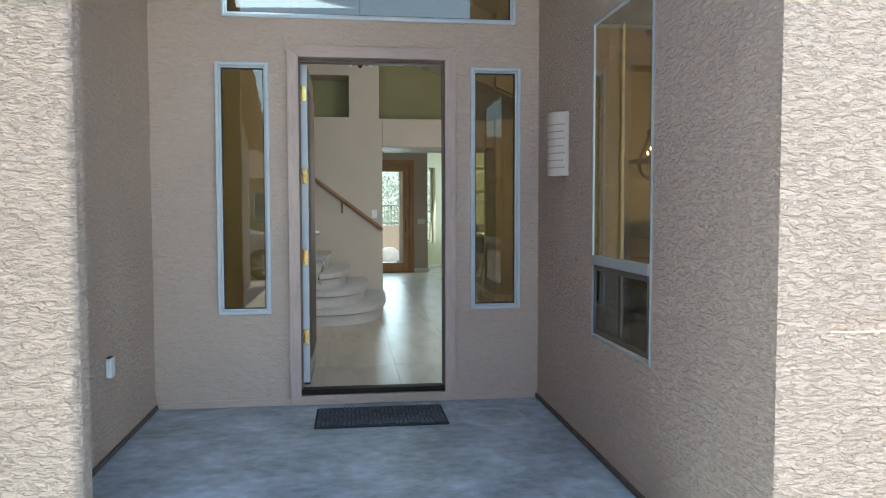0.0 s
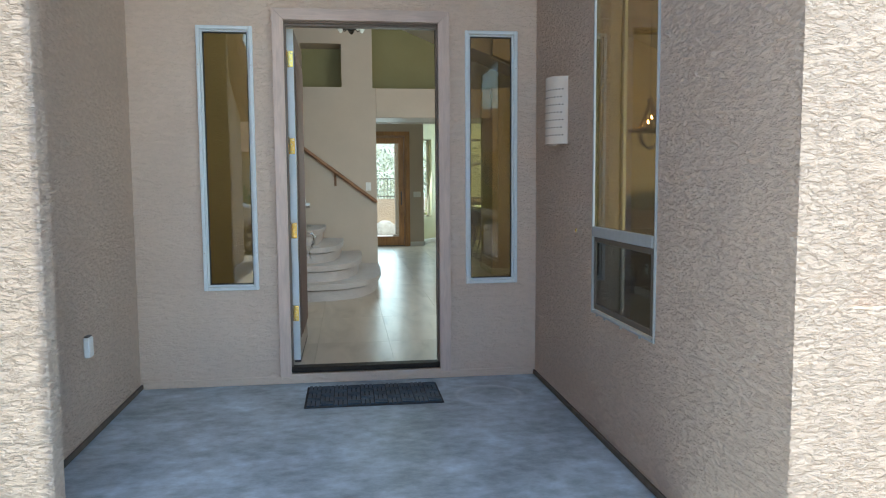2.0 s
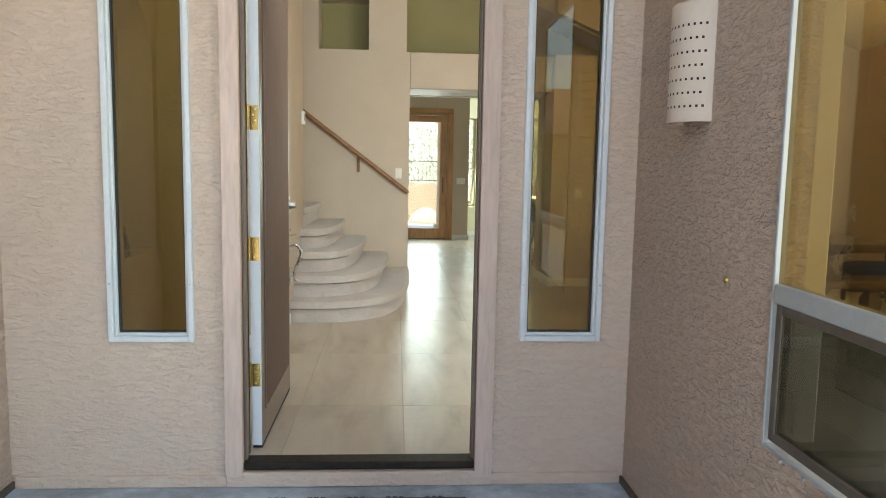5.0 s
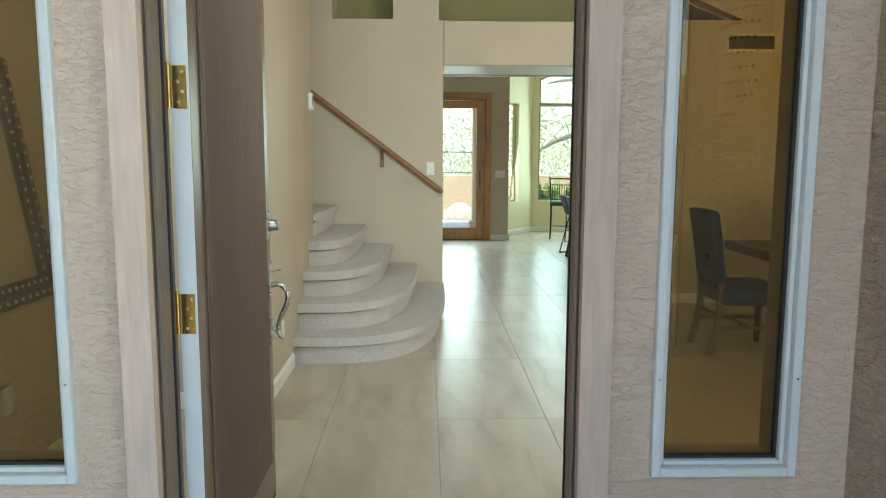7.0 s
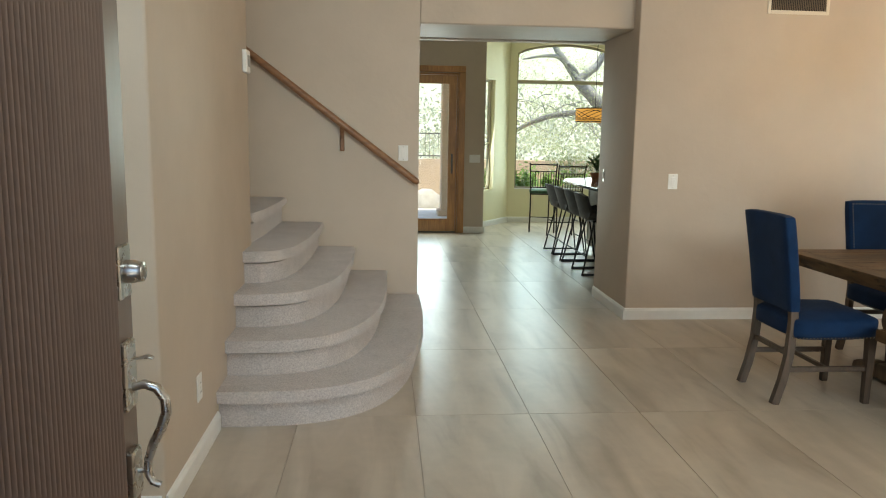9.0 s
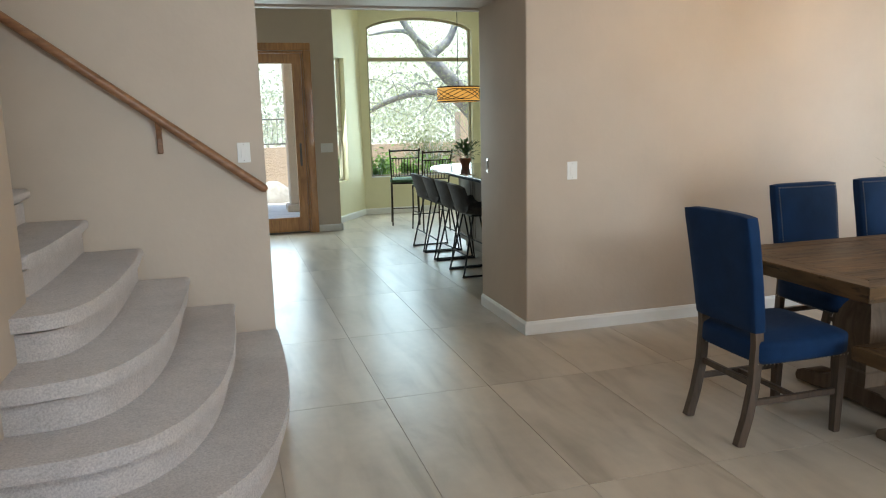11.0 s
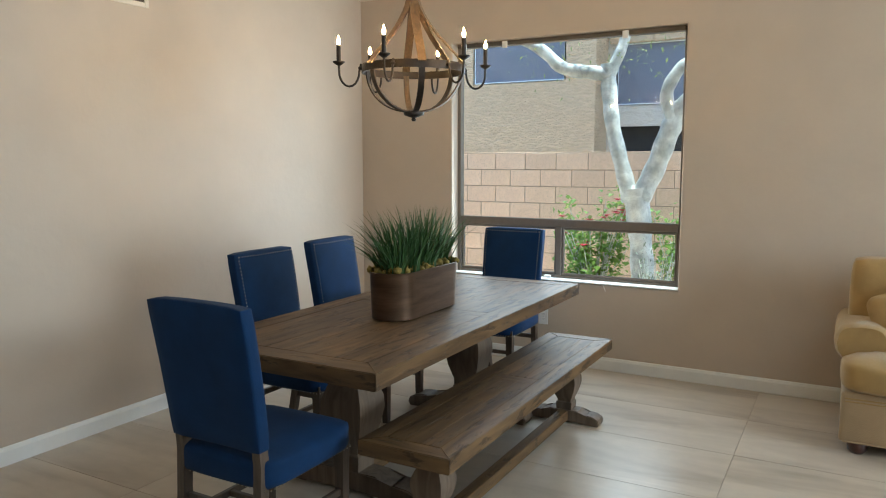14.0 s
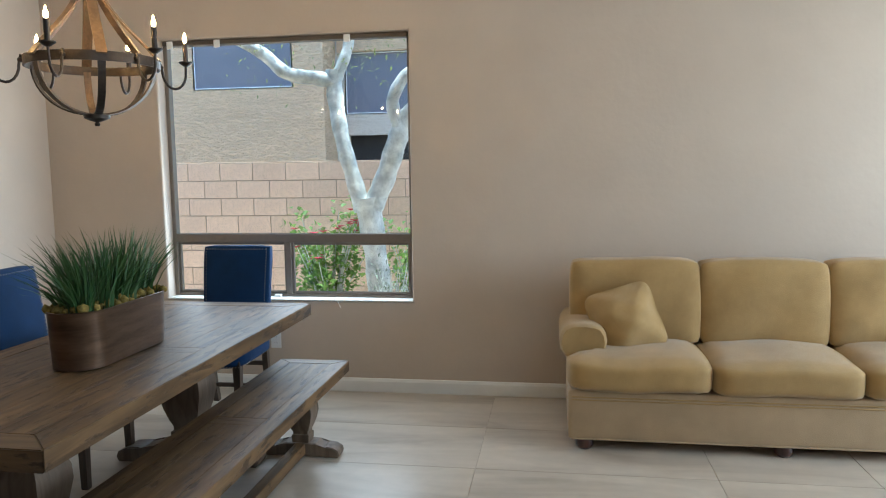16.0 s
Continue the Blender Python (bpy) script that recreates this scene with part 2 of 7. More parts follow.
def stucco(name, color, depth=0.012, scale=16.0, lump=1.0, hollow_shade=0.05, flat=2.3):
    """Skip-trowelled stucco: torn plateaus with ragged edges over a smoother coat."""
    m = bpy.data.materials.new(name)
    m.use_nodes = True
    nt = m.node_tree
    b = nt.nodes["Principled BSDF"]
    L, N = nt.links.new, nt.nodes.new
    co, mp = N("ShaderNodeTexCoord"), N("ShaderNodeMapping")
    mp.inputs["Scale"].default_value = (1, 1, flat)
    L(co.outputs["Object"], mp.inputs["Vector"])
    warp = N("ShaderNodeTexNoise")
    warp.inputs["Scale"].default_value, warp.inputs["Detail"].default_value = scale * 1.6, 3
    L(mp.outputs["Vector"], warp.inputs["Vector"])
    off = N("ShaderNodeVectorMath")
    off.operation = "MULTIPLY_ADD"
    off.inputs[1].default_value = (0.05, 0.05, 0.04)
    L(warp.outputs["Color"], off.inputs[0])
    L(mp.outputs["Vector"], off.inputs[2])
    big = N("ShaderNodeTexNoise")
    big.inputs["Scale"].default_value, big.inputs["Detail"].default_value, big.inputs["Roughness"].default_value = scale, 5, 0.62
    L(off.outputs["Vector"], big.inputs["Vector"])
    ramp = N("ShaderNodeValToRGB")
    e = ramp.color_ramp.elements
    e[0].position, e[0].color = 0.38, (0, 0, 0, 1)
    e[1].position, e[1].color = 0.68, (1, 1, 1, 1)
    for p, c in ((0.45, 0.16), (0.51, 0.60), (0.57, 0.74)):
        k = e.new(p)
        k.color = (c, c, c, 1)
    L(big.outputs["Fac"], ramp.inputs["Fac"])
    fine = N("ShaderNodeTexNoise")
    fine.inputs["Scale"].default_value, fine.inputs["Detail"].default_value = 160, 3
    L(co.outputs["Object"], fine.inputs["Vector"])
    add = N("ShaderNodeMath")
    add.operation = "MULTIPLY_ADD"
    add.inputs[1].default_value = 0.16
    L(fine.outputs["Fac"], add.inputs[0])
    mid, add2 = N("ShaderNodeTexNoise"), N("ShaderNodeMath")
    mid.inputs["Scale"].default_value, mid.inputs["Detail"].default_value, mid.inputs["Roughness"].default_value = scale * 1.9, 5, 0.65
    L(off.outputs["Vector"], mid.inputs["Vector"])
    add2.operation, add2.inputs[1].default_value = "MULTIPLY_ADD", 0.5
    L(mid.outputs["Fac"], add2.inputs[0])
    L(ramp.outputs["Color"], add2.inputs[2])
    L(add2.outputs["Value"], add.inputs[2])
    bp = N("ShaderNodeBump")
    bp.inputs["Strength"].default_value, bp.inputs["Distance"].default_value = lump, depth
    L(add.outputs["Value"], bp.inputs["Height"])
    L(bp.outputs["Normal"], b.inputs["Normal"])
    stain = N("ShaderNodeTexNoise")
    stain.inputs["Scale"].default_value, stain.inputs["Detail"].default_value = 1.3, 5
    L(co.outputs["Object"], stain.inputs["Vector"])
    mix = N("ShaderNodeMix")
    mix.data_type = "RGBA"
    mix.inputs["A"].default_value = (*[c * 1.08 for c in color], 1)
    mix.inputs["B"].default_value = (*[c * 0.88 for c in color], 1)
    L(stain.outputs["Fac"], mix.inputs["Factor"])
    # relief shade put into the colour: hollows darker, plateaus slightly lighter
    hollow_range, hollow_tone = N("ShaderNodeMapRange"), N("ShaderNodeHueSaturation")
    hollow_range.inputs["To Min"].default_value, hollow_range.inputs["To Max"].default_value = 1 - hollow_shade, 1 + hollow_shade * 0.5
    L(ramp.outputs["Color"], hollow_range.inputs["Value"])
    L(hollow_range.outputs["Result"], hollow_tone.inputs["Value"])
    L(mix.outputs["Result"], hollow_tone.inputs["Color"])
    L(hollow_tone.outputs["Color"], b.inputs["Base Color"])
    b.inputs["Roughness"].default_value, b.inputs["Specular IOR Level"].default_value = 0.85, 0.25
    return m


def wood(name, light, dark, rough=0.45, scale=3.0, along="x", coat=0.0, knots=0.5, random_tint=0.08, pits=0.0):
    """Sawn timber with drawn-out grain along one axis."""
    m = bpy.data.materials.new(name)
    m.use_nodes = True
    nt = m.node_tree
    b = nt.nodes["Principled BSDF"]
    L, N = nt.links.new, nt.nodes.new
    co, mp = N("ShaderNodeTexCoord"), N("ShaderNodeMapping")
    s = {"x": (1, 9, 9), "y": (9, 1, 9), "z": (9, 9, 1)}[along]
    mp.inputs["Scale"].default_value = s
    L(co.outputs["Object"], mp.inputs["Vector"])
    n1 = N("ShaderNodeTexNoise")
    n1.inputs["Scale"].default_value, n1.inputs["Detail"].default_value, n1.inputs["Distortion"].default_value = scale, 8, 0.8
    L(mp.outputs["Vector"], n1.inputs["Vector"])
    n2 = N("ShaderNodeTexNoise")
    n2.inputs["Scale"].default_value, n2.inputs["Detail"].default_value = 2.2, 4
    L(co.outputs["Object"], n2.inputs["Vector"])
    mix = N("ShaderNodeMix")
    mix.data_type = "RGBA"
    mix.inputs["A"].default_value, mix.inputs["B"].default_value = (*light, 1), (*dark, 1)
    r1 = N("ShaderNodeMapRange")
    r1.inputs["From Min"].default_value, r1.inputs["From Max"].default_value = 0.32, 0.7
    L(n1.outputs["Fac"], r1.inputs["Value"])
    L(r1.outputs["Result"], mix.inputs["Factor"])
    hs, r2 = N("ShaderNodeHueSaturation"), N("ShaderNodeMapRange")
    r2.inputs["From Min"].default_value, r2.inputs["From Max"].default_value = 0.3, 0.7
    r2.inputs["To Min"].default_value, r2.inputs["To Max"].default_value = 1 - 0.3 * knots, 1.12
    L(n2.outputs["Fac"], r2.inputs["Value"])
    L(r2.outputs["Result"], hs.inputs["Value"])
    L(mix.outputs["Result"], hs.inputs["Color"])
    info, r3, hs2 = N("ShaderNodeObjectInfo"), N("ShaderNodeMapRange"), N("ShaderNodeHueSaturation")
    r3.inputs["To Min"].default_value, r3.inputs["To Max"].default_value = 1 - random_tint, 1 + random_tint
    L(info.outputs["Random"], r3.inputs["Value"])
    L(r3.outputs["Result"], hs2.inputs["Value"])
    L(hs.outputs["Color"], hs2.inputs["Color"])
    bp = N("ShaderNodeBump")
    bp.inputs["Strength"].default_value, bp.inputs["Distance"].default_value = 0.5, 0.003
    out, height = hs2.outputs["Color"], n1.outputs["Fac"]
    if pits:
        pit, band, worn, cut = N("ShaderNodeTexNoise"), N("ShaderNodeMapRange"), N("ShaderNodeMix"), N("ShaderNodeMath")
        mp2 = N("ShaderNodeMapping")
        mp2.inputs["Scale"].default_value = {"x": (1, 4, 4), "y": (4, 1, 4), "z": (4, 4, 1)}[along]
        L(co.outputs["Object"], mp2.inputs["Vector"])
        L(mp2.outputs["Vector"], pit.inputs["Vector"])
        pit.inputs["Scale"].default_value, pit.inputs["Detail"].default_value, pit.inputs["Roughness"].default_value = 7.0, 6, 0.62
        band.inputs["From Min"].default_value, band.inputs["From Max"].default_value = 0.555, 0.62
        L(pit.outputs["Fac"], band.inputs["Value"])
        worn.data_type = "RGBA"
        worn.inputs["B"].default_value = (*[c * 0.35 for c in dark], 1)
        L(band.outputs["Result"], cut.inputs[0])
        cut.operation, cut.inputs[1].default_value = "MULTIPLY", pits
        L(cut.outputs["Value"], worn.inputs["Factor"])
        L(out, worn.inputs["A"])
        out = worn.outputs["Result"]
        deep = N("ShaderNodeMath")
        deep.operation = "SUBTRACT"
        L(height, deep.inputs[0])
        L(cut.outputs["Value"], deep.inputs[1])
        height = deep.outputs["Value"]
    L(out, b.inputs["Base Color"])
    L(height, bp.inputs["Height"])
    L(bp.outputs["Normal"], b.inputs["Normal"])
    b.inputs["Roughness"].default_value, b.inputs["Coat Weight"].default_value = rough, coat
    b.inputs["Specular IOR Level"].default_value = 0.3 if pits else 0.5
    return m


def tile_material(name, light, dark, rough):
    """Matt-glazed porcelain with soft drawn-out veins, each tile shifted by its own random number."""
    m = bpy.data.materials.new(name)
    m.use_nodes = True
    nt = m.node_tree
    b = nt.nodes["Principled BSDF"]
    L, N = nt.links.new, nt.nodes.new
    co, info, sh = N("ShaderNodeTexCoord"), N("ShaderNodeObjectInfo"), N("ShaderNodeVectorMath")
    sc = N("ShaderNodeMath")
    sc.operation, sc.inputs[1].default_value = "MULTIPLY", 40.0
    L(info.outputs["Random"], sc.inputs[0])
    L(co.outputs["Object"], sh.inputs[0])
    L(sc.outputs["Value"], sh.inputs[1])
    mp = N("ShaderNodeMapping")
    mp.inputs["Scale"].default_value, mp.inputs["Rotation"].default_value = (4.6, 1.0, 1), (0, 0, 0.55)
    L(sh.outputs["Vector"], mp.inputs["Vector"])
    n1 = N("ShaderNodeTexNoise")
    n1.inputs["Scale"].default_value, n1.inputs["Detail"].default_value, n1.inputs["Distortion"].default_value = 1.1, 4, 0.6
    L(mp.outputs["Vector"], n1.inputs["Vector"])
    n2 = N("ShaderNodeTexNoise")
    n2.inputs["Scale"].default_value, n2.inputs["Detail"].default_value = 14, 6
    L(sh.outputs["Vector"], n2.inputs["Vector"])
    ramp = N("ShaderNodeValToRGB")
    e = ramp.color_ramp.elements
    e[0].position, e[0].color = 0.30, (*dark, 1)
    e[1].position, e[1].color = 0.62, (*light, 1)
    k = e.new(0.45)
    k.color = (*[a * 0.6 + c * 0.4 for a, c in zip(light, dark)], 1)
    L(n1.outputs["Fac"], ramp.inputs["Fac"])
    hs, r = N("ShaderNodeHueSaturation"), N("ShaderNodeMapRange")
    r.inputs["To Min"].default_value, r.inputs["To Max"].default_value = 0.88, 1.08
    L(n2.outputs["Fac"], r.inputs["Value"])
    L(r.outputs["Result"], hs.inputs["Value"])
    L(ramp.outputs["Color"], hs.inputs["Color"])
    L(hs.outputs["Color"], b.inputs["Base Color"])
    rr = N("ShaderNodeMapRange")
    rr.inputs["To Min"].default_value, rr.inputs["To Max"].default_value = rough - 0.05, rough + 0.07
    L(n2.outputs["Fac"], rr.inputs["Value"])
    L(rr.outputs["Result"], b.inputs["Roughness"])
    return m


def glass_material(name, tint=(0.97, 0.99, 0.98), rough=0.0, facing=0.05):
    """Thin window glass: what lies behind, with a clear reflection that grows towards grazing angles."""
    m = bpy.data.materials.new(name)
    m.use_nodes = True
    nt = m.node_tree
    nt.nodes.remove(nt.nodes["Principled BSDF"])
    L, N = nt.links.new, nt.nodes.new
    tr, gl, lw, mx = N("ShaderNodeBsdfTransparent"), N("ShaderNodeBsdfGlossy"), N("ShaderNodeLayerWeight"), N("ShaderNodeMixShader")
    tr.inputs["Color"].default_value = (*tint, 1)
    gl.inputs["Roughness"].default_value = rough
    lw.inputs["Blend"].default_value = 0.5
    pw, ma = N("ShaderNodeMath"), N("ShaderNodeMath")
    pw.operation, pw.inputs[1].default_value = "POWER", 5.0
    ma.operation, ma.inputs[1].default_value, ma.inputs[2].default_value = "MULTIPLY_ADD", 1 - facing, facing
    L(lw.outputs["Facing"], pw.inputs[0])
    L(pw.outputs["Value"], ma.inputs[0])
    L(ma.outputs["Value"], mx.inputs["Fac"])
    L(tr.outputs["BSDF"], mx.inputs[1])
    L(gl.outputs["BSDF"], mx.inputs[2])
    L(mx.outputs["Shader"], nt.nodes["Material Output"].inputs["Surface"])
    return m


def leaf_material(name, color, shine, rough=0.55):
    """Thin leaves that let part of the light through."""
    m = material(name, color, rough, vary=0.4, scale=9, tint=tuple(c * 0.6 for c in color), random_tint=0.1)
    nt = m.node_tree
    L, N = nt.links.new, nt.nodes.new
    tl, mx = N("ShaderNodeBsdfTranslucent"), N("ShaderNodeMixShader")
    tl.inputs["Color"].default_value = (*shine, 1)
    mx.inputs["Fac"].default_value = 0.4
    L(nt.nodes["Principled BSDF"].outputs["BSDF"], mx.inputs[1])
    L(tl.outputs["BSDF"], mx.inputs[2])
    L(mx.outputs["Shader"], nt.nodes["Material Output"].inputs["Surface"])
    return m


def glowing(name, color, strength):
    m = bpy.data.materials.new(name)
    m.use_nodes = True
    b = m.node_tree.nodes["Principled BSDF"]
    b.inputs["Base Color"].default_value = (*color, 1)
    b.inputs["Emission Color"].default_value = (*color, 1)
    b.inputs["Emission Strength"].default_value = strength
    return m


STUCCO = stucco("tan_stucco", (0.72, 0.56, 0.445), 0.017, 17)
STUCCO_SOFT = stucco("tan_stucco_soft", (0.715, 0.56, 0.445), 0.0055, 17, 0.9, 0.03)
NEIGHBOUR = stucco("neighbour_stucco", (0.84, 0.62, 0.40), 0.05, 8, 1.0, 0.10, 4.0)
TRIM_WOOD = wood("painted_trim_wood", (0.69, 0.535, 0.445), (0.57, 0.435, 0.36), 0.6, 5, "z", knots=0.2)
JAMB = material("painted_jamb", (0.21, 0.155, 0.12), 0.45, vary=0.06, scale=20)
ALU = material("white_aluminium", (0.72, 0.75, 0.76), 0.35, 0.0, vary=0.05, scale=30)
BRONZE_ALU = material("bronze_aluminium", (0.12, 0.10, 0.08), 0.4, 0.3, vary=0.1, scale=30)
CONCRETE = material("sealed_concrete", (0.44, 0.52, 0.585), 0.40, vary=0.30, scale=11, bump=0.4, bump_scale=70, stain=0.42, stain_scale=2.4, stretch=(0.9, 1.15, 1))
WALL_PAINT = material("beige_wall_paint", (0.53, 0.44, 0.35), 0.52, vary=0.05, scale=2.5, bump=0.35, bump_scale=22, stain=0.03)
# backs of the two high recesses: darker and more olive than the walls
OLIVE_BACK = material("dark_olive_back", (0.27, 0.235, 0.10), 0.6, vary=0.06, scale=2.5, bump=0.35, bump_scale=22)
KITCHEN_PAINT = material("cream_wall_paint", (0.74, 0.69, 0.46), 0.6, vary=0.04, scale=2.5, bump=0.3, bump_scale=22)
def worn_ring(m, at, radius, width):
    """A pale ring left on a floor by a flower pot, in its material."""
    nt = m.node_tree
    L, N = nt.links.new, nt.nodes.new
    b = nt.nodes["Principled BSDF"]
    old = b.inputs["Base Color"].links[0].from_socket
    co, dist, nz = N("ShaderNodeTexCoord"), N("ShaderNodeVectorMath"), N("ShaderNodeTexNoise")
    dist.operation, dist.inputs[1].default_value = "DISTANCE", (at[0], at[1], -0.11)
    L(co.outputs["Object"], dist.inputs[0])
    nz.inputs["Scale"].default_value, nz.inputs["Detail"].default_value = 9, 5
    off, gap, ring, ruff, mix = N("ShaderNodeMath"), N("ShaderNodeMath"), N("ShaderNodeMapRange"), N("ShaderNodeMath"), N("ShaderNodeMix")
    off.operation, off.inputs[1].default_value = "SUBTRACT", radius
    L(dist.outputs["Value"], off.inputs[0])
    gap.operation = "ABSOLUTE"
    L(off.outputs["Value"], gap.inputs[0])
    ring.inputs["From Min"].default_value, ring.inputs["From Max"].default_value = 0.0, width
    ring.inputs["To Min"].default_value, ring.inputs["To Max"].default_value = 0.75, 0.0
    L(gap.outputs["Value"], ring.inputs["Value"])
    ruff.operation = "MULTIPLY"
    L(ring.outputs["Result"], ruff.inputs[0])
    L(nz.outputs["Fac"], ruff.inputs[1])
    mix.data_type = "RGBA"
    mix.inputs["B"].default_value = (0.72, 0.76, 0.78, 1)
    L(ruff.outputs["Value"], mix.inputs["Factor"])
    L(old, mix.inputs["A"])
    L(mix.outputs["Result"], b.inputs["Base Color"])


worn_ring(CONCRETE, (1.216, 5.997), 0.221, 0.03)
CEILING_PAINT = material("ceiling_paint", (0.70, 0.64, 0.54), 0.8, vary=0.04, scale=3, bump=0.4, bump_scale=30)
BASE_PAINT = material("white_trim_paint", (0.80, 0.79, 0.76), 0.4, vary=0.04, scale=8)
TILE = tile_material("beige_porcelain_tile", (0.535, 0.46, 0.37), (0.36, 0.297, 0.228), 0.31)
GROUT = material("tan_grout", (0.41, 0.345, 0.275), 0.9, vary=0.15, scale=40)
CARPET = material("beige_carpet", (0.53, 0.468, 0.43), 0.95, vary=0.30, scale=120, bump=0.8, bump_scale=300, sheen=0.3, stain=0.10, stain_scale=7)
GLASS = glass_material("window_glass", facing=0.03)
TINTED = glass_material("tinted_window_glass", (0.58, 0.51, 0.33), 0.0, 0.13)
SCREEN = glass_material("screened_window_glass", (0.28, 0.29, 0.28), 0.0, 0.03)
OAK = wood("honey_oak", (0.48, 0.24, 0.07), (0.32, 0.14, 0.04), 0.35, 4, "z", coat=0.2)
DOOR_PAINT = material("brown_door_paint", (0.185, 0.122, 0.092), 0.33, vary=0.10, scale=25, stretch=(1, 1, 0.2))
DOOR_EDGE = material("white_door_edge", (0.80, 0.82, 0.84), 0.5, vary=0.03, scale=10)
BRASS = material("bright_brass", (0.80, 0.55, 0.16), 0.22, 1.0, vary=0.1, scale=30)
NICKEL = material("satin_nickel", (0.52, 0.49, 0.45), 0.28, 1.0, vary=0.08, scale=40)
BLACK_RUBBER = material("black_rubber", (0.03, 0.032, 0.035), 0.7, vary=0.3, scale=30, bump=0.5, bump_scale=90)
WHITE_PLASTIC = material("white_plastic", (0.80, 0.79, 0.76), 0.35, vary=0.03, scale=10)
THRESH = material("dark_bronze_threshold", (0.035, 0.026, 0.02), 0.6, 0.5, vary=0.3, scale=30)
DARK = material("dark_void", (0.02, 0.02, 0.02), 0.9)

# ---------------------------------------------------------------- the large structure
def structure(name, bm, m, label, smooth=None):
    return tagged(part(name, bm, m, None, "", smooth), label, "", "", "structure")


def rounded_wall(name, m, label, *a, bevel=0.018, **k):
    """A wall whose free corners are rounded, as drywall and stucco corners are."""
    ob = structure(name, wall_mesh(*a, **k), m, label, 40)
    mod = ob.modifiers.new("round", "BEVEL")
    mod.width, mod.segments, mod.limit_method = bevel, 3, "ANGLE"
    return ob


PORCH_SITE = Matrix(((1.0216, 0, 0, 0.0046), (0, 1.0156, 0, 0.0697), (0, 0, 1.02, 0.0022), (0, 0, 0, 1)))
SITE = PORCH_SITE
# front: the entry wall with door, two sidelights and a transom; a stucco shell outside, painted plaster within
DOOR = (-0.185, 0.955, -0.2, 2.455)
SIDE_L, SIDE_R, TRANSOM = (-0.719, -0.371, 0.586, 2.375), (1.126, 1.479, 0.594, 2.375), (-0.67, 1.44, 2.72, 3.55)
FRONT = [DOOR, SIDE_L, SIDE_R, TRANSOM]
structure("wall_entry_outside", wall_mesh("y", 6.33, 6.42, -1.185, 1.635, -0.11, 4.4, FRONT), STUCCO_SOFT, "tan stucco entry wall with tall sidelights and transom")
structure("wall_entry_inside", wall_mesh("y", 6.42, 6.50, -1.2, 1.77, 0.0, 4.95, [(DOOR[0], DOOR[1], -0.1, 2.455), SIDE_L, SIDE_R, TRANSOM]), WALL_PAINT, "beige painted inner face of the entry wall")
PORCH_WIN = (4.20, 5.04, 0.585, 2.40)
bm = wall_mesh("x", 1.635, 1.72, 3.15, 6.42, -0.2, 4.4, [PORCH_WIN])
corner = [e for e in bm.edges if all(abs(v.co.x - 1.635) < 1e-4 and abs(v.co.y - 3.15) < 1e-4 for v in e.verts)]
bmesh.ops.bevel(bm, geom=corner, offset=0.03, segments=4, affect="EDGES", profile=0.5)
structure("wall_porch_side", bm, STUCCO, "coarse tan stucco porch side wall with a tall window", 40)
structure("wall_living_west", wall_mesh("x", 1.72, 1.78, 3.25, 6.42, 0.0, 4.6, [PORCH_WIN]), WALL_PAINT, "beige painted inner living room wall beside the porch")
structure("wall_porch_front", wall_mesh("y", 3.15, 3.19, 1.72, 6.4, -0.2, 4.4, [(1.83, 6.0, 0.90, 3.6)]), STUCCO, "sunlit tan stucco front wall with a recessed panel")
LIVING_WIN = (3.0, 5.4, 0.75, 2.45)
structure("wall_front_panel", wall_mesh("y", 3.19, 3.25, 1.72, 6.4, -0.2, 4.4, [LIVING_WIN]), STUCCO, "tan stucco panel of the front wall")
structure("wall_living_south", wall_mesh("y", 3.25, 3.33, 1.72, 6.2, 0.0, 4.6, [LIVING_WIN]), WALL_PAINT, "beige painted living room front wall with a window")
rounded_wall("wall_porch_left", STUCCO, "coarse tan stucco porch wall", "x", -1.5, -1.185, 4.10, 6.42, -0.2, 4.4, bevel=0.006)
rounded_wall("wall_porch_column", STUCCO, "sunlit coarse stucco column at the porch opening", "y", 3.99, 4.10, -1.5, -0.88, -0.2, 4.4, bevel=0.008)
bm = bmesh.new()
box(bm, -1.5, 2.2, 4.03, 6.42, 4.4, 4.6)
# unseen front pieces, cut to shade the porch yet leave the column sunlit
box(bm, -0.895, 2.2, 2.84, 3.5, 4.4, 4.6)
box(bm, -1.3, 2.2, 3.501, 4.029, 4.4, 4.6)
structure("ceiling_porch", bm, STUCCO_SOFT, "tan stucco porch ceiling with an added stepped front edge")
structure("front_walk", boxed(-1.5, 2.6, -6.0, 2.4, -0.30, -0.125, bevel=0.01), material("pale_concrete", (0.60, 0.55, 0.48), 0.85, vary=0.12, scale=8, bump=0.3, stain=0.1), "pale sunlit concrete front walk")
structure("porch_floor", boxed(-1.5, 1.75, 2.41, 6.42, -0.30, -0.11), CONCRETE, "bluish grey sealed concrete porch floor with worn stains")
bm = bmesh.new()
box(bm, -1.185, -1.165, 4.11, 6.33, -0.11, -0.078, 0.004)
SEAM = material("dark_weathered_strip", (0.11, 0.085, 0.065), 0.8, vary=0.3, scale=12)
structure("trim_left", bm, SEAM, "dark weathered strip at the foot of the porch wall")
structure("trim_right", boxed(1.615, 1.635, 3.15, 6.33, -0.11, -0.078, bevel=0.004), SEAM, "dark weathered strip at the foot of the porch wall")
structure("trim_front", boxed(-1.165, 1.615, 6.312, 6.33, -0.11, -0.055, bevel=0.004), STUCCO_SOFT, "plain stucco weep edge below the entry wall")

# interior walls
SITE = None
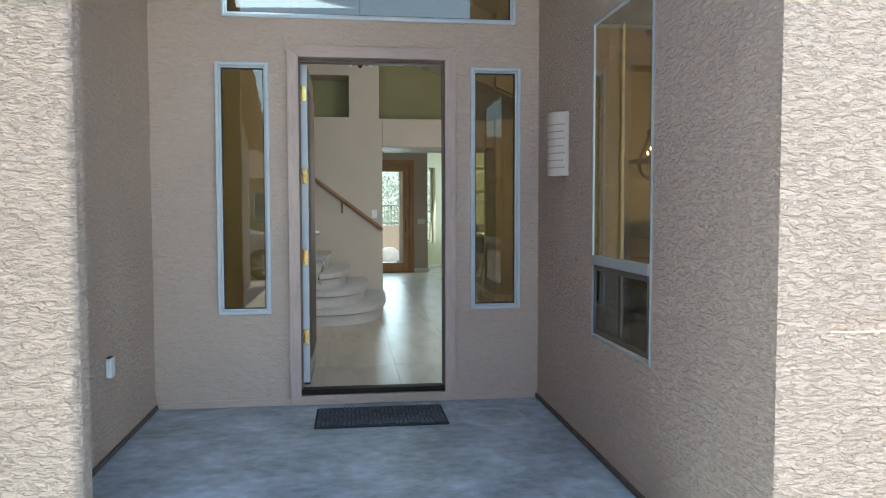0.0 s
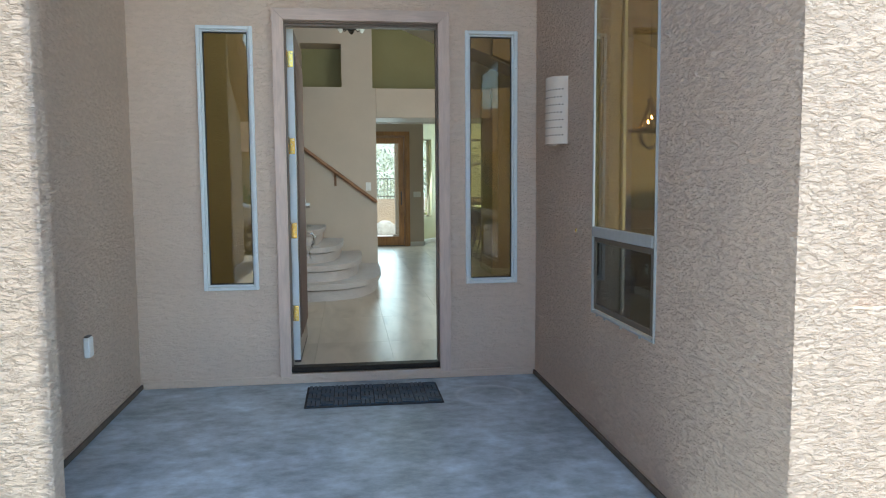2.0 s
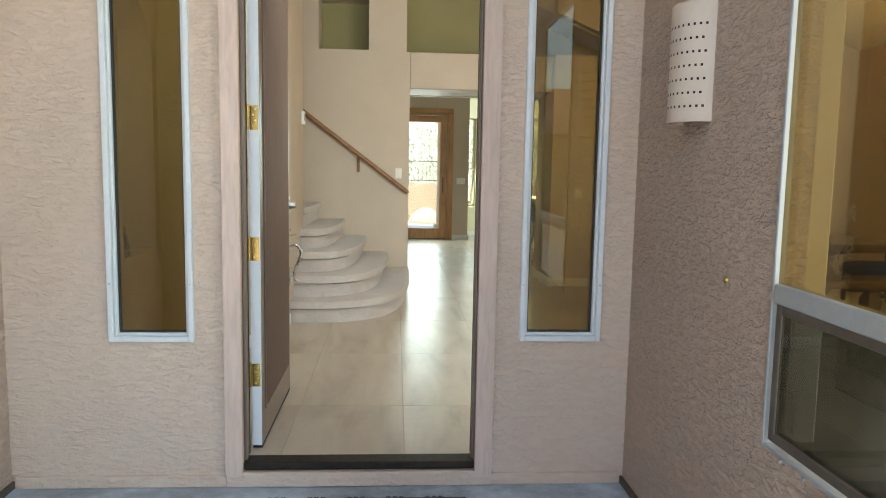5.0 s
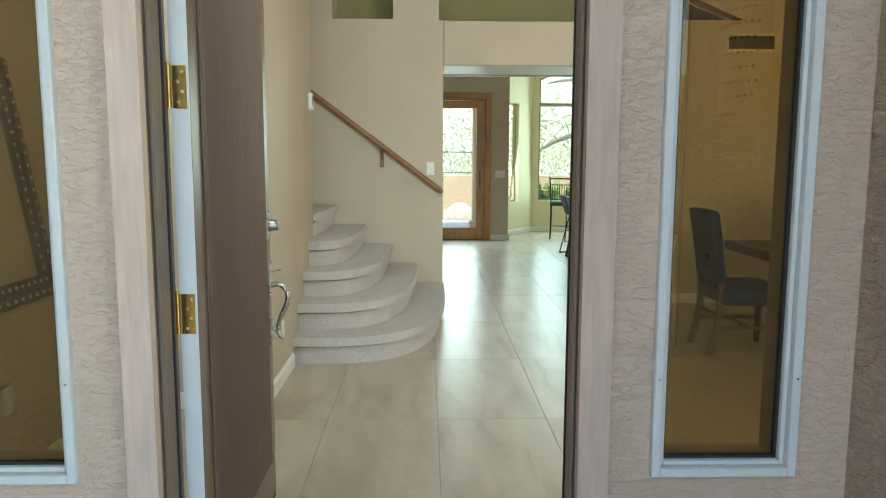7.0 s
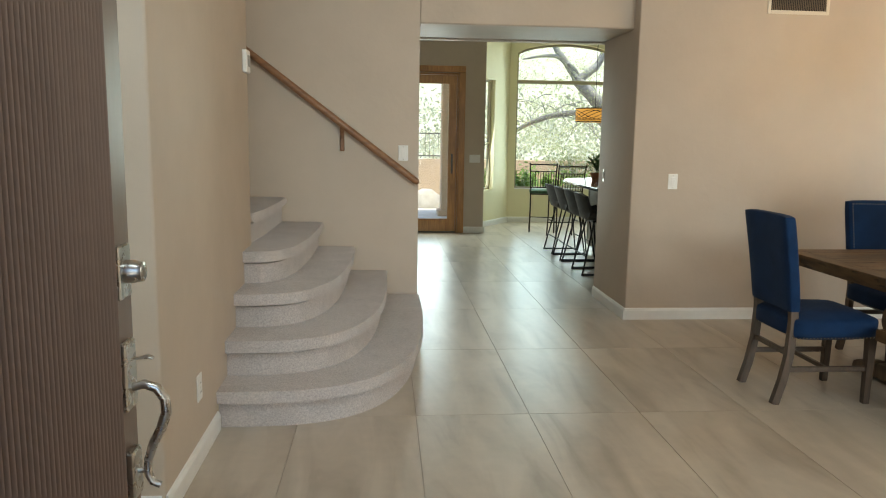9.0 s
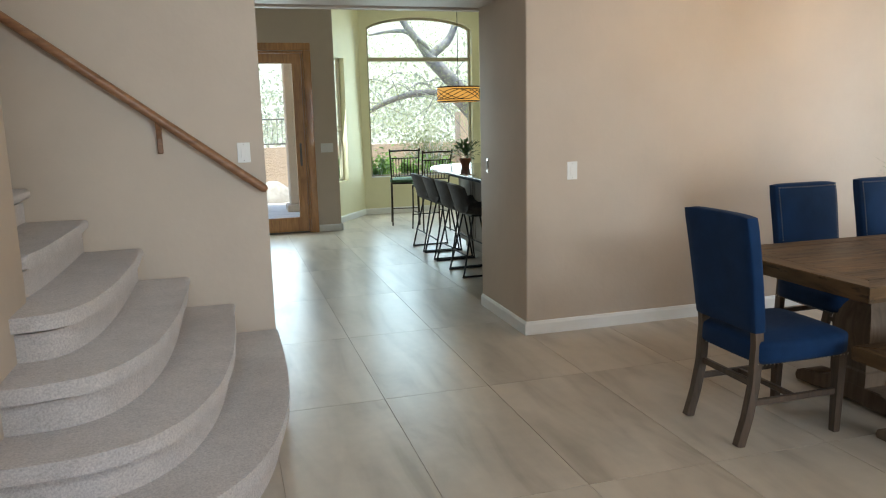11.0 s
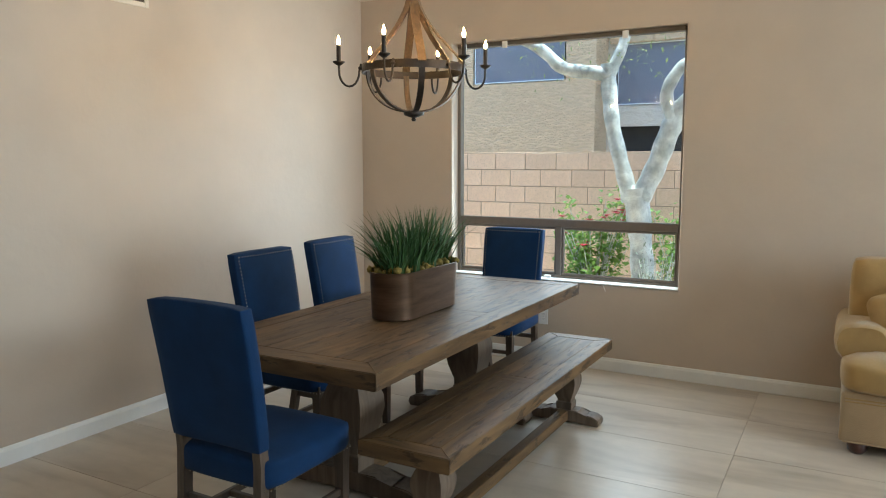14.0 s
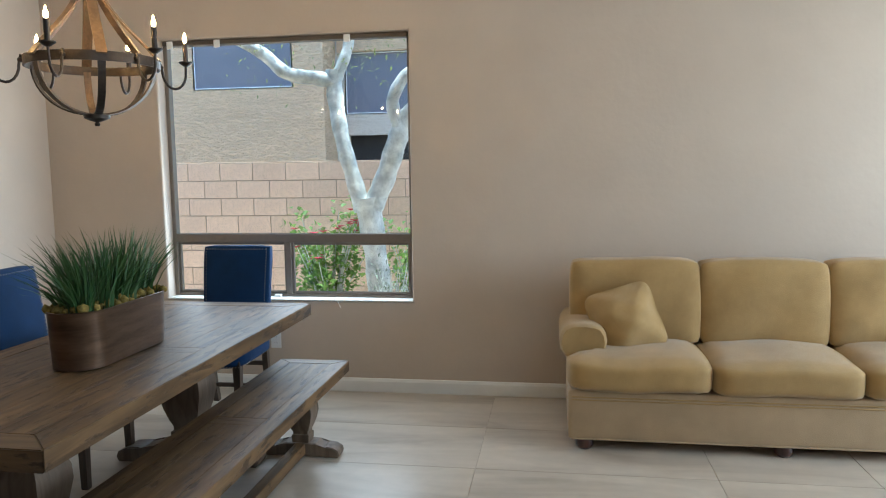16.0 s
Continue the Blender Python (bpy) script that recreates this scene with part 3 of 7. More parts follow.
structure("wall_foyer_west_low", wall_mesh("x", -1.45, -1.2, 6.60, 8.72, 0.0, 0.77), WALL_PAINT, "beige painted foyer wall below a niche")
# foyer: arched niche in the west wall, return wall, stair walls
bm = bmesh.new()
N0, N1, SPRING, CROWN = 6.95, 8.62, 2.15, 2.62
pts = [(6.60, 0.77), (N0, 0.77), (N0, SPRING)]
for i in range(1, 16):
    a = math.pi * i / 16
    pts.append(((N0 + N1) / 2 - (N1 - N0) / 2 * math.cos(a), SPRING + (CROWN - SPRING) * math.sin(a)))
pts += [(N1, SPRING), (N1, 0.77), (8.72, 0.77), (8.72, 4.95), (6.60, 4.95)]
prism(bm, pts, -1.45, -1.2, "x")
structure("wall_foyer_west", bm, WALL_PAINT, "beige painted foyer wall with an arched niche")
structure("wall_niche_back", boxed(-1.60, -1.45, 6.60, 8.72, 0.0, 4.95), WALL_PAINT, "beige painted back of the arched niche")
bm = bmesh.new()
prism(bm, [(-1.45, 8.72), (-0.382, 8.72), (-0.3735, 8.7235), (-0.37, 8.732), (-0.37, 10.588), (-0.3735, 10.5965), (-0.382, 10.60), (-0.52, 10.60), (-0.52, 8.86), (-1.45, 8.86)], 0, 4.95, "z")
structure("wall_stair_left", bm, WALL_PAINT, "beige painted wall beside the stair", 50)
STAIR_Y, DIN_Y, VOID_Y = 11.87, 11.75, 12.65
structure("wall_stair_back", wall_mesh("y", STAIR_Y, STAIR_Y + 0.13, -3.2, 0.708, 0, 4.95, [(-0.35, 0.228, 2.73, 3.34), (0.665, 0.708, 2.72, 4.95)]), WALL_PAINT, "beige painted stair wall with a high niche")
structure("wall_niche_high_back", wall_mesh("y", STAIR_Y + 0.45, STAIR_Y + 0.5, -0.6, 0.5, 2.5, 3.6), OLIVE_BACK, "dark olive back of the high niche")
bm = bmesh.new()
box(bm, -0.40, 0.28, STAIR_Y + 0.13, STAIR_Y + 0.45, 3.34, 3.40)
box(bm, -0.40, 0.28, STAIR_Y + 0.13, STAIR_Y + 0.45, 2.66, 2.73)
box(bm, -0.42, -0.35, STAIR_Y + 0.13, STAIR_Y + 0.45, 2.73, 3.34)
box(bm, 0.228, 0.29, STAIR_Y + 0.13, STAIR_Y + 0.45, 2.73, 3.34)
structure("wall_niche_high_sides", bm, WALL_PAINT, "sides of the high niche")
# wall between stair and passage, passage header with plant shelf above, deep pier, dining wall
rounded_wall("wall_passage_left", WALL_PAINT, "beige painted end of the stair wall at the passage", "x", 0.665, 0.708, STAIR_Y + 0.13, VOID_Y, 0, 2.72, bevel=0.012)
structure("wall_passage_inner", boxed(0.50, 0.665, STAIR_Y + 0.5, VOID_Y + 0.1, 0, 4.9), WALL_PAINT, "beige painted inner stair wall")
structure("wall_header", boxed(0.708, 2.41, STAIR_Y, VOID_Y, 2.30, 2.72, bevel=0.010), WALL_PAINT, "beige painted header over the kitchen passage")
bm = bmesh.new()
prism(bm, [(2.388 + 0.012, DIN_Y), (6.2, DIN_Y), (6.2, DIN_Y + 0.13), (2.62, DIN_Y + 0.13), (2.62, VOID_Y), (2.388, VOID_Y), (2.388, DIN_Y + 0.012), (2.3915, DIN_Y + 0.0035)], 0, 2.72, "z")
structure("wall_dining", bm, WALL_PAINT, "plain beige painted dining wall and deep passage pier", 50)
def slope(x):
    return 3.49 - 0.41 * (x - 1.69)
def vault(x):
    return min(4.9, 2.86 + 0.39 * (6.05 - x))
bm = bmesh.new()
prism(bm, [(0.665, slope(0.665)), (2.40, slope(2.40)), (2.40, 5.0), (0.665, 5.0)], STAIR_Y, STAIR_Y + 0.1, "y")
prism(bm, [(2.40, slope(2.40)), (3.56, 2.7202), (6.2, 2.7202), (6.2, 5.0), (2.40, 5.0)], DIN_Y, DIN_Y + 0.13, "y")
structure("wall_dining_upper", bm, WALL_PAINT, "beige painted gable above the plant shelf")
bm = bmesh.new()
prism(bm, [(0.665, slope(0.665)), (3.9, slope(3.9)), (3.9, slope(3.9) + 0.1), (0.665, slope(0.665) + 0.1)], STAIR_Y + 0.1, VOID_Y + 0.1, "y")
structure("ceiling_shelf", bm, CEILING_PAINT, "sloping ceiling over the plant shelf")
structure("wall_shelf_back", boxed(0.665, 3.9, VOID_Y, VOID_Y + 0.12, 2.72, 4.9), OLIVE_BACK, "dark olive back wall of the plant shelf")
structure("shelf_top", boxed(2.62, 3.9, DIN_Y + 0.13, VOID_Y, 2.60, 2.72), WALL_PAINT, "painted plant shelf above the dining wall")
# window wall
DIN_WIN = (9.09, 10.88, 0.635, 2.455)
rounded_wall("wall_east", WALL_PAINT, "beige painted east wall with a wide window", "x", 6.05, 6.25, 3.2, 11.88, 0, 5.0, [DIN_WIN], bevel=0.014)
# ceiling of the main room
bm = bmesh.new()
prism(bm, [(-1.6, 4.9), (0.82, 4.9), (1.75, vault(1.75)), (1.75, vault(1.75) + 0.2), (0.82, 5.1), (-1.6, 5.1)], 6.45, 12.0, "y")
prism(bm, [(1.75, vault(1.75)), (6.3, vault(6.3)), (6.3, vault(6.3) + 0.2), (1.75, vault(1.75) + 0.2)], 3.2, 12.0, "y")
structure("ceiling", bm, CEILING_PAINT, "sloping painted ceiling")
structure("wall_stair_far", boxed(-3.3, -3.2, 8.86, 12.0, 0, 4.95), WALL_PAINT, "beige painted wall at the top of the stair")
structure("wall_stair_near", boxed(-3.2, -0.52, 10.44, 10.60, 0.0, 4.95), WALL_PAINT, "beige painted wall along the upper stair")
structure("ceiling_stair", boxed(-3.3, -1.5, 8.8, 12.0, 4.9, 5.1), CEILING_PAINT, "ceiling above the stair")
# kitchen: door wall, pier, bay
KY = 17.18
DOOR_K = (0.60, 1.54, -0.1, 2.39)
structure("wall_kitchen_north", wall_mesh("y", KY, KY + 0.15, -1.2, 1.945, 0, 3.3, [DOOR_K]), WALL_PAINT, "beige kitchen wall with a wooden patio door")
structure("wall_kitchen_west", boxed(-1.35, -1.2, VOID_Y, KY + 0.15, 0, 3.3), WALL_PAINT, "kitchen side wall")
structure("wall_kitchen_south", boxed(-1.2, 0.5, VOID_Y - 0.1, VOID_Y, 0, 3.3), WALL_PAINT, "kitchen wall behind the stair")
structure("wall_kitchen_south_east", boxed(2.62, 6.2, VOID_Y - 0.1, VOID_Y, 0, 2.6), WALL_PAINT, "kitchen wall behind the dining area")
structure("wall_kitchen_upper", boxed(-1.2, 6.2, VOID_Y + 0.12, VOID_Y + 0.2, 2.3, 3.3), WALL_PAINT, "kitchen wall above the passage")
structure("wall_kitchen_east", boxed(6.05, 6.2, 11.88, 17.4, 0, 3.3), WALL_PAINT, "kitchen far side wall")
structure("ceiling_kitchen", boxed(-1.35, 6.2, VOID_Y + 0.12, 19.0, 3.3, 3.4), CEILING_PAINT, "flat painted kitchen ceiling")
structure("wall_bay_side", boxed(1.80, 1.96, KY + 0.15, 17.80, 0, 3.3), KITCHEN_PAINT, "cream side wall of the breakfast bay")


def oblique_wall(name, p, q, t, z0, z1, hole, m, label):
    """A wall from p to q in plan with one rectangular hole (distance along, height)."""
    d = Vector((q[0] - p[0], q[1] - p[1], 0))
    ob = structure(name, wall_mesh("y", 0, t, 0, d.length, z0, z1, [hole] if hole else []), m, label)
    ob.matrix_world = pose(p[0], p[1], 0, 0, 0, math.degrees(math.atan2(d.y, d.x)))
    return ob


BAY_A, BAY_B, BAY_C, BAY_D = (1.96, 17.80), (2.56, 18.68), (4.50, 18.68), (5.10, 17.80)
oblique_wall("wall_bay_left", BAY_A, BAY_B, 0.14, 0, 3.3, (0.06, 0.50, 0.60, 2.38), KITCHEN_PAINT, "cream oblique bay wall with a sash window")
oblique_wall("wall_bay_right", BAY_C, BAY_D, 0.14, 0, 3.3, None, KITCHEN_PAINT, "cream oblique bay wall")
structure("wall_bay_end", boxed(5.10, 6.2, 17.33, 17.80, 0, 3.3), KITCHEN_PAINT, "cream wall beside the bay")
BW0, BW1, BSILL, BSPRING, BCROWN = 2.68, 4.38, 0.58, 2.87, 3.04
def arch_z(x):
    u = (x - (BW0 + BW1) / 2) / ((BW1 - BW0) / 2)
    return BSPRING + (BCROWN - BSPRING) * math.sqrt(max(0, 1 - 0.95 * u * u)) - (BCROWN - BSPRING) * math.sqrt(0.05) * u * u
bm = bmesh.new()
pts = [(2.50, 0.0), (4.56, 0.0), (4.56, 3.3), (BW1, 3.3), (BW1, BSILL), (BW0, BSILL), (BW0, 3.3), (2.50, 3.3)]
prism(bm, pts, 18.68, 18.84, "y")
xs = [BW0 + (BW1 - BW0) * i / 16 for i in range(17)]
prism(bm, [(x, arch_z(x)) for x in xs] + [(BW1, 3.3), (BW0, 3.3)], 18.68, 18.84, "y")
structure("wall_bay_back", bm, KITCHEN_PAINT, "cream bay wall with an arched picture window")

# floor bed under the tiles, baseboards
bm = bmesh.new()
box(bm, -1.25, 6.15, 6.57, 17.3, -0.12, -0.004)
box(bm, 1.78, 6.15, 3.42, 6.57, -0.12, -0.004)
box(bm, 1.85, 5.15, 17.3, 18.75, -0.12, -0.004)
FLOOR = structure("floor", bm, GROUT, "beige rectangular porcelain tile floor with thin dark joints")


def baseboard(x0, y0, x1, y1, side):
    """A white board 95 mm high along a wall from one point to the other; side: +1 or -1, the side of the line it stands on."""
    d = Vector((x1 - x0, y1 - y0, 0))
    bm = bmesh.new()
    prof = [(0, 0.001), (0.015 * side, 0.001), (0.015 * side, 0.075), (0.008 * side, 0.092), (0, 0.096)]
    lo = [bm.verts.new((0, u, z)) for u, z in prof]
    hi = [bm.verts.new((d.length, u, z)) for u, z in prof]
    bm.faces.new(lo[::-1])
    bm.faces.new(hi)
    for i in range(len(prof)):
        j = (i + 1) % len(prof)
        bm.faces.new((lo[i], lo[j], hi[j], hi[i]))
    ob = structure("baseboard", bm, BASE_PAINT, "white painted baseboard")
    ob.matrix_world = pose(x0, y0, 0, 0, 0, math.degrees(math.atan2(d.y, d.x)))


baseboard(-0.37, 8.72, -0.37, 9.58, -1)
baseboard(2.388, DIN_Y, 6.05, DIN_Y, -1)
baseboard(2.388, DIN_Y - 0.015, 2.388, VOID_Y, 1)
baseboard(6.05, 3.33, 6.05, DIN_Y - 0.015, 1)
baseboard(1.645, KY, 1.945, KY, -1)
baseboard(1.96, KY + 0.02, *BAY_A, -1)
baseboard(*BAY_A, *BAY_B, -1)
baseboard(*BAY_B, *BAY_C, -1)
baseboard(-1.2, 6.672, -1.2, 8.72, -1)
baseboard(-1.2, 8.72, -0.385, 8.72, -1)
baseboard(1.823, 3.455, 1.823, 6.59, -1)
baseboard(-0.65, 12.63, 0.7, 12.63, -1)

# outdoors
GROUND = material("desert_gravel", (0.56, 0.47, 0.37), 0.95, vary=0.35, scale=90, bump=0.9, bump_scale=70, stain=0.12)
structure("ground", boxed(-300, 300, -300, 300, -0.5, -0.22), GROUND, "pale tan desert gravel ground")
PATIO = material("patio_paving", (0.55, 0.49, 0.42), 0.85, vary=0.15, scale=8, bump=0.3, stain=0.1)
structure("patio", boxed(-4, 9, 17.33, 22.5, -0.22, -0.06), PATIO, "pale sunlit patio paving")
structure("driveway", boxed(-12, -1.51, -14, 3.9, -0.25, -0.12), material("driveway_concrete", (0.58, 0.54, 0.48), 0.85, vary=0.12, scale=8, bump=0.3, stain=0.12), "pale concrete driveway")
# ---------------------------------------------------------------- the entry
SITE = PORCH_SITE
def frame_bars(bm, axis, a, b, u0, u1, z0, z1, w, bevel=0.003):
    """Four bars round an opening; axis: the one across the wall, from a to b."""
    for p0, p1, q0, q1 in ((u0, u0 + w, z0, z1), (u1 - w, u1, z0, z1), (u0 + w, u1 - w, z0, z0 + w), (u0 + w, u1 - w, z1 - w, z1)):
        if axis == "y":
            box(bm, p0, p1, a, b, q0, q1, bevel)
        else:
            box(bm, a, b, p0, p1, q0, q1, bevel)


def pane(parent, axis, c, u0, u1, z0, z1, m, name="pane", label=""):
    bm = boxed(u0, u1, c - 0.003, c + 0.003, z0, z1) if axis == "y" else boxed(c - 0.003, c + 0.003, u0, u1, z0, z1)
    ob = part(name, bm, m, parent, label)
    ob.visible_shadow = False
    return ob


def fixed_window(name, hole, label):
    """A white aluminium picture light in the entry wall: outer flange, inner stop, pane."""
    u0, u1, z0, z1 = hole
    w = thing(name, (0, 0, 0), 0, label, "window", "", "structure")
    bm = bmesh.new()
    frame_bars(bm, "y", 6.308, 6.345, u0 - 0.013, u1 + 0.013, z0 - 0.013, z1 + 0.013, 0.024)
    part("window_frame", bm, ALU, w)
    bm = bmesh.new()
    frame_bars(bm, "y", 6.328, 6.372, u0 + 0.0115, u1 - 0.0115, z0 + 0.0115, z1 - 0.0115, 0.013)
    part("glazing_stop", bm, ALU, w)
    bm = bmesh.new()
    frame_bars(bm, "y", 6.345, 6.368, u0 + 0.025, u1 - 0.025, z0 + 0.025, z1 - 0.025, 0.006, 0)
    part("gasket", bm, BLACK_RUBBER, w)
    pane(w, "y", 6.356, u0 + 0.02, u1 - 0.02, z0 + 0.02, z1 - 0.02, TINTED)
    bm = bmesh.new()
    for z in (z0 + 0.25, z1 - 0.25):
        for u in (u0 - 0.001, u1 + 0.001):
            box(bm, u - 0.003, u + 0.003, 6.3055, 6.31, z - 0.003, z + 0.003)
    part("screws", bm, NICKEL, w)
    return w


fixed_window("window_1", SIDE_L, "tall narrow sidelight with white aluminium frame and tinted glass")
fixed_window("window_2", SIDE_R, "tall narrow sidelight with white aluminium frame and tinted glass")
fixed_window("window_3", TRANSOM, "wide transom window with white aluminium frame above the door")

# tall window in the porch side wall
y0, y1, z0, z1 = PORCH_WIN
w = thing("window_4", (0, 0, 0), 0, "tall pale grey aluminium window with a screened lower sash", "window", "", "structure")
GREY_ALU = material("grey_aluminium", (0.38, 0.395, 0.40), 0.4, 0.1, vary=0.06, scale=30)
bm = bmesh.new()
frame_bars(bm, "x", 1.626, 1.66, y0 - 0.012, y1 + 0.012, z0 - 0.012, z1 + 0.012, 0.013)
part("window_frame", bm, GREY_ALU, w)
part("meeting_rail", boxed(1.622, 1.668, y0 + 0.013, y1 - 0.013, 1.005, 1.062, bevel=0.004), GREY_ALU, w)
bm = bmesh.new()
frame_bars(bm, "x", 1.632, 1.664, y0 + 0.014, y1 - 0.014, z0 + 0.014, 1.005, 0.030)
part("lower_sash", bm, BRONZE_ALU, w, "dark lower sash frame")
pane(w, "x", 1.637, y0 + 0.014, y1 - 0.014, 1.06, z1 - 0.014, TINTED, "upper_pane")
pane(w, "x", 1.640, y0 + 0.03, y1 - 0.03, z0 + 0.03, 1.01, SCREEN, "lower_pane", "dark screened lower pane")
bm = bmesh.new()
for y in (y0 + 0.12, y0 + 0.36, y0 + 0.60, y1 - 0.12):
    box(bm, 1.610, 1.620, y - 0.006, y + 0.006, z0 - 0.014, z0 - 0.004, 0.002)
part("weep_clips", bm, GREY_ALU, w)

# sheer curtain inside that window
CURTAIN = material("sheer_white_curtain", (0.78, 0.77, 0.70), 0.9, vary=0.06, scale=12, sheen=0.3)
cur = thing("curtain", (1.86, 5.33, 0.02), 0, "white sheer curtain gathered beside the window", "curtain")
bm = bmesh.new()
n = 60
lo = [[], []]
for i in range(n + 1):
    u = i / n
    x, y = 0.022 * math.sin(u * 38) + 0.008 * math.sin(u * 91), -0.14 + 0.56 * u
    for k, s in ((0, -0.002), (1, 0.002)):
        lo[k].append((x + s, y))
for k in (0, 1):
    lo[k] = [(bm.verts.new((x, y, 0)), bm.verts.new((x * 0.8, y, 2.55))) for x, y in lo[k]]
    for p, q in zip(lo[k], lo[k][1:]):
        bm.faces.new((p[0], q[0], q[1], p[1]))
part("cloth", bm, CURTAIN, cur, "", 60)
bm = tube(bmesh.new(), [(0, -1.2, 2.56), (0, 0.45, 2.56)], 0.012, 10)
part("rod", bm, BRONZE_ALU, cur, "dark metal curtain rod")

# door casing and jambs
trim = thing("door_1", (0, 0, 0), 0, "tall brown front door standing open in a painted timber frame", "door", "", "structure")
bm = bmesh.new()
prism(bm, [(-0.225, -0.055), (-0.148, -0.055), (-0.148, 2.432), (-0.225, 2.511)], 6.298, 6.332, "y")
part("left_casing", bm, TRIM_WOOD, trim, "grained painted timber casing")
bm = bmesh.new()
prism(bm, [(0.919, -0.055), (0.998, -0.055), (0.998, 2.511), (0.919, 2.432)], 6.298, 6.332, "y")
part("right_casing", bm, TRIM_WOOD, trim, "grained painted timber casing")
bm = bmesh.new()
prism(bm, [(-0.223, 2.511), (-0.147, 2.434), (0.918, 2.434), (0.996, 2.511)], 6.298, 6.332, "y")
HEAD_WOOD = wood("painted_head_wood", (0.69, 0.535, 0.445), (0.57, 0.435, 0.36), 0.6, 5, "x", knots=0.2)
part("head_casing", bm, HEAD_WOOD, trim, "grained painted timber head casing")
for nm, x0, x1, s in (("left_jamb", -0.185, -0.150, 1), ("right_jamb", 0.920, 0.955, -1)):
    bm = bmesh.new()
    box(bm, x0, x1, 6.333, 6.498, -0.05, 2.455, 0.003)
    e = x1 if s > 0 else x0
    a, b = sorted((e, e + 0.013 * s))
    box(bm, a, b, 6.352, 6.392, 0.0, 2.42, 0.003)
    a, b = sorted((e, e + 0.007 * s))
    box(bm, a, b, 6.400, 6.436, 0.0, 2.42, 0.003)
    part(nm, bm, JAMB, trim, "brown painted jamb with moulded stop")
    a, b = sorted((e + 0.001 * s, e + 0.010 * s))
    part("weatherstrip", boxed(a, b, 6.438, 6.448, 0.0, 2.41), BLACK_RUBBER, trim, "black rubber weatherstrip")
bm = bmesh.new()
box(bm, -0.150, 0.920, 6.333, 6.498, 2.42, 2.455, 0.003)
box(bm, -0.150, 0.920, 6.352, 6.392, 2.405, 2.42, 0.003)
part("head_jamb", bm, JAMB, trim, "brown painted head jamb")
part("threshold", boxed(-0.150, 0.920, 6.318, 6.415, -0.032, 0.004, bevel=0.005), THRESH, trim, "dark bronze metal threshold")
part("sill_board", boxed(-0.225, 1.0, 6.302, 6.40, -0.108, -0.040, bevel=0.004), STUCCO_SOFT, trim, "plain painted sill below the threshold")
# the leaf, swung open at a right angle
SITE = Matrix(((1, 0, 0, 0), (0, 0.8767, 0, 0.9731), (0, 0, 1.02, 0.0022), (0, 0, 0, 1)))
leaf = part("leaf", boxed(-0.138, -0.092, 6.505, 7.600, 0.018, 2.412, bevel=0.002), DOOR_PAINT, trim, "brown painted fibreglass leaf")
part("hinge_edge", boxed(-0.1375, -0.0925, 6.499, 6.5045, 0.018, 2.412), DOOR_EDGE, leaf, "white primed door edge")
part("leaf_inside", boxed(-0.1425, -0.1385, 6.506, 7.599, 0.02, 2.41), DOOR_EDGE, leaf, "white inside face")
bm = bmesh.new()
P0, P1, ribs = 6.625, 7.475, 44
pts = []
for i in range(ribs * 6 + 1):
    u = i / 6
    pts.append((-0.0905 + 0.0120 * abs(math.sin(math.pi * u)), P0 + (P1 - P0) * u / ribs))
lo = [bm.verts.new((x, y, 0.19)) for x, y in pts]
hi = [bm.verts.new((x, y, 2.24)) for x, y in pts]
for i in range(len(pts) - 1):
    bm.faces.new((lo[i], lo[i + 1], hi[i + 1], hi[i]))
bl, br = [bm.verts.new((-0.0919, y, z)) for y, z in ((P0, 0.19), (P1, 0.19))], [bm.verts.new((-0.0919, y, z)) for y, z in ((P0, 2.24), (P1, 2.24))]
bm.faces.new(lo[::-1] + bl)
bm.faces.new(hi + br[::-1])
part("ribbed_panel", bm, DOOR_PAINT, leaf, "vertically ribbed brown panel", 50)
bm = bmesh.new()
for p0, p1, q0, q1 in ((P0 - 0.02, P0 - 0.004, 0.170, 2.26), (P1 + 0.004, P1 + 0.02, 0.170, 2.26), (P0 - 0.004, P1 + 0.004, 0.170, 0.186), (P0 - 0.004, P1 + 0.004, 2.244, 2.26)):
    box(bm, -0.0915, -0.086, p0, p1, q0, q1, 0.002)
part("panel_moulding", bm, DOOR_PAINT, leaf)
part("door_sweep", boxed(-0.137, -0.093, 6.51, 7.597, 0.001, 0.0175), BLACK_RUBBER, leaf, "black rubber sweep")
SITE = PORCH_SITE
for z in (2.20, 1.585, 0.975, 0.367):
    h = part("hinge", boxed(-0.1370, -0.100, 6.4955, 6.4985, z - 0.056, z + 0.056, bevel=0.001), BRASS, trim, "bright brass hinge")
    bm = bmesh.new()
    for k in range(5):
        lathe(bm, [(0.0066, z - 0.055 + 0.0222 * k), (0.0066, z - 0.055 + 0.0222 * k + 0.0212)], 12, (-0.1455, 6.4945, 0))
    lathe(bm, [(0.003, z + 0.056), (0.0075, z + 0.058), (0.0075, z + 0.061), (0.004, z + 0.064)], 12, (-0.1455, 6.4945, 0))
    part("knuckle", bm, BRASS, h, "", 40)
    bm = bmesh.new()
    for dx, dz in ((-0.112, 0.04), (-0.122, 0.014), (-0.112, -0.012), (-0.122, -0.04)):
        lathe(bm, [(0.0045, 6.4955), (0.0045, 6.4935), (0.002, 6.4932)], 10, (dx, 0, z + dz), "y")
    part("hinge_screws", bm, NICKEL, h)
SITE = Matrix(((1, 0, 0, 0), (0, 1, 0, 0.033), (0, 0, 1.0, 0.01), (0, 0, 0, 1)))
HY = 7.545
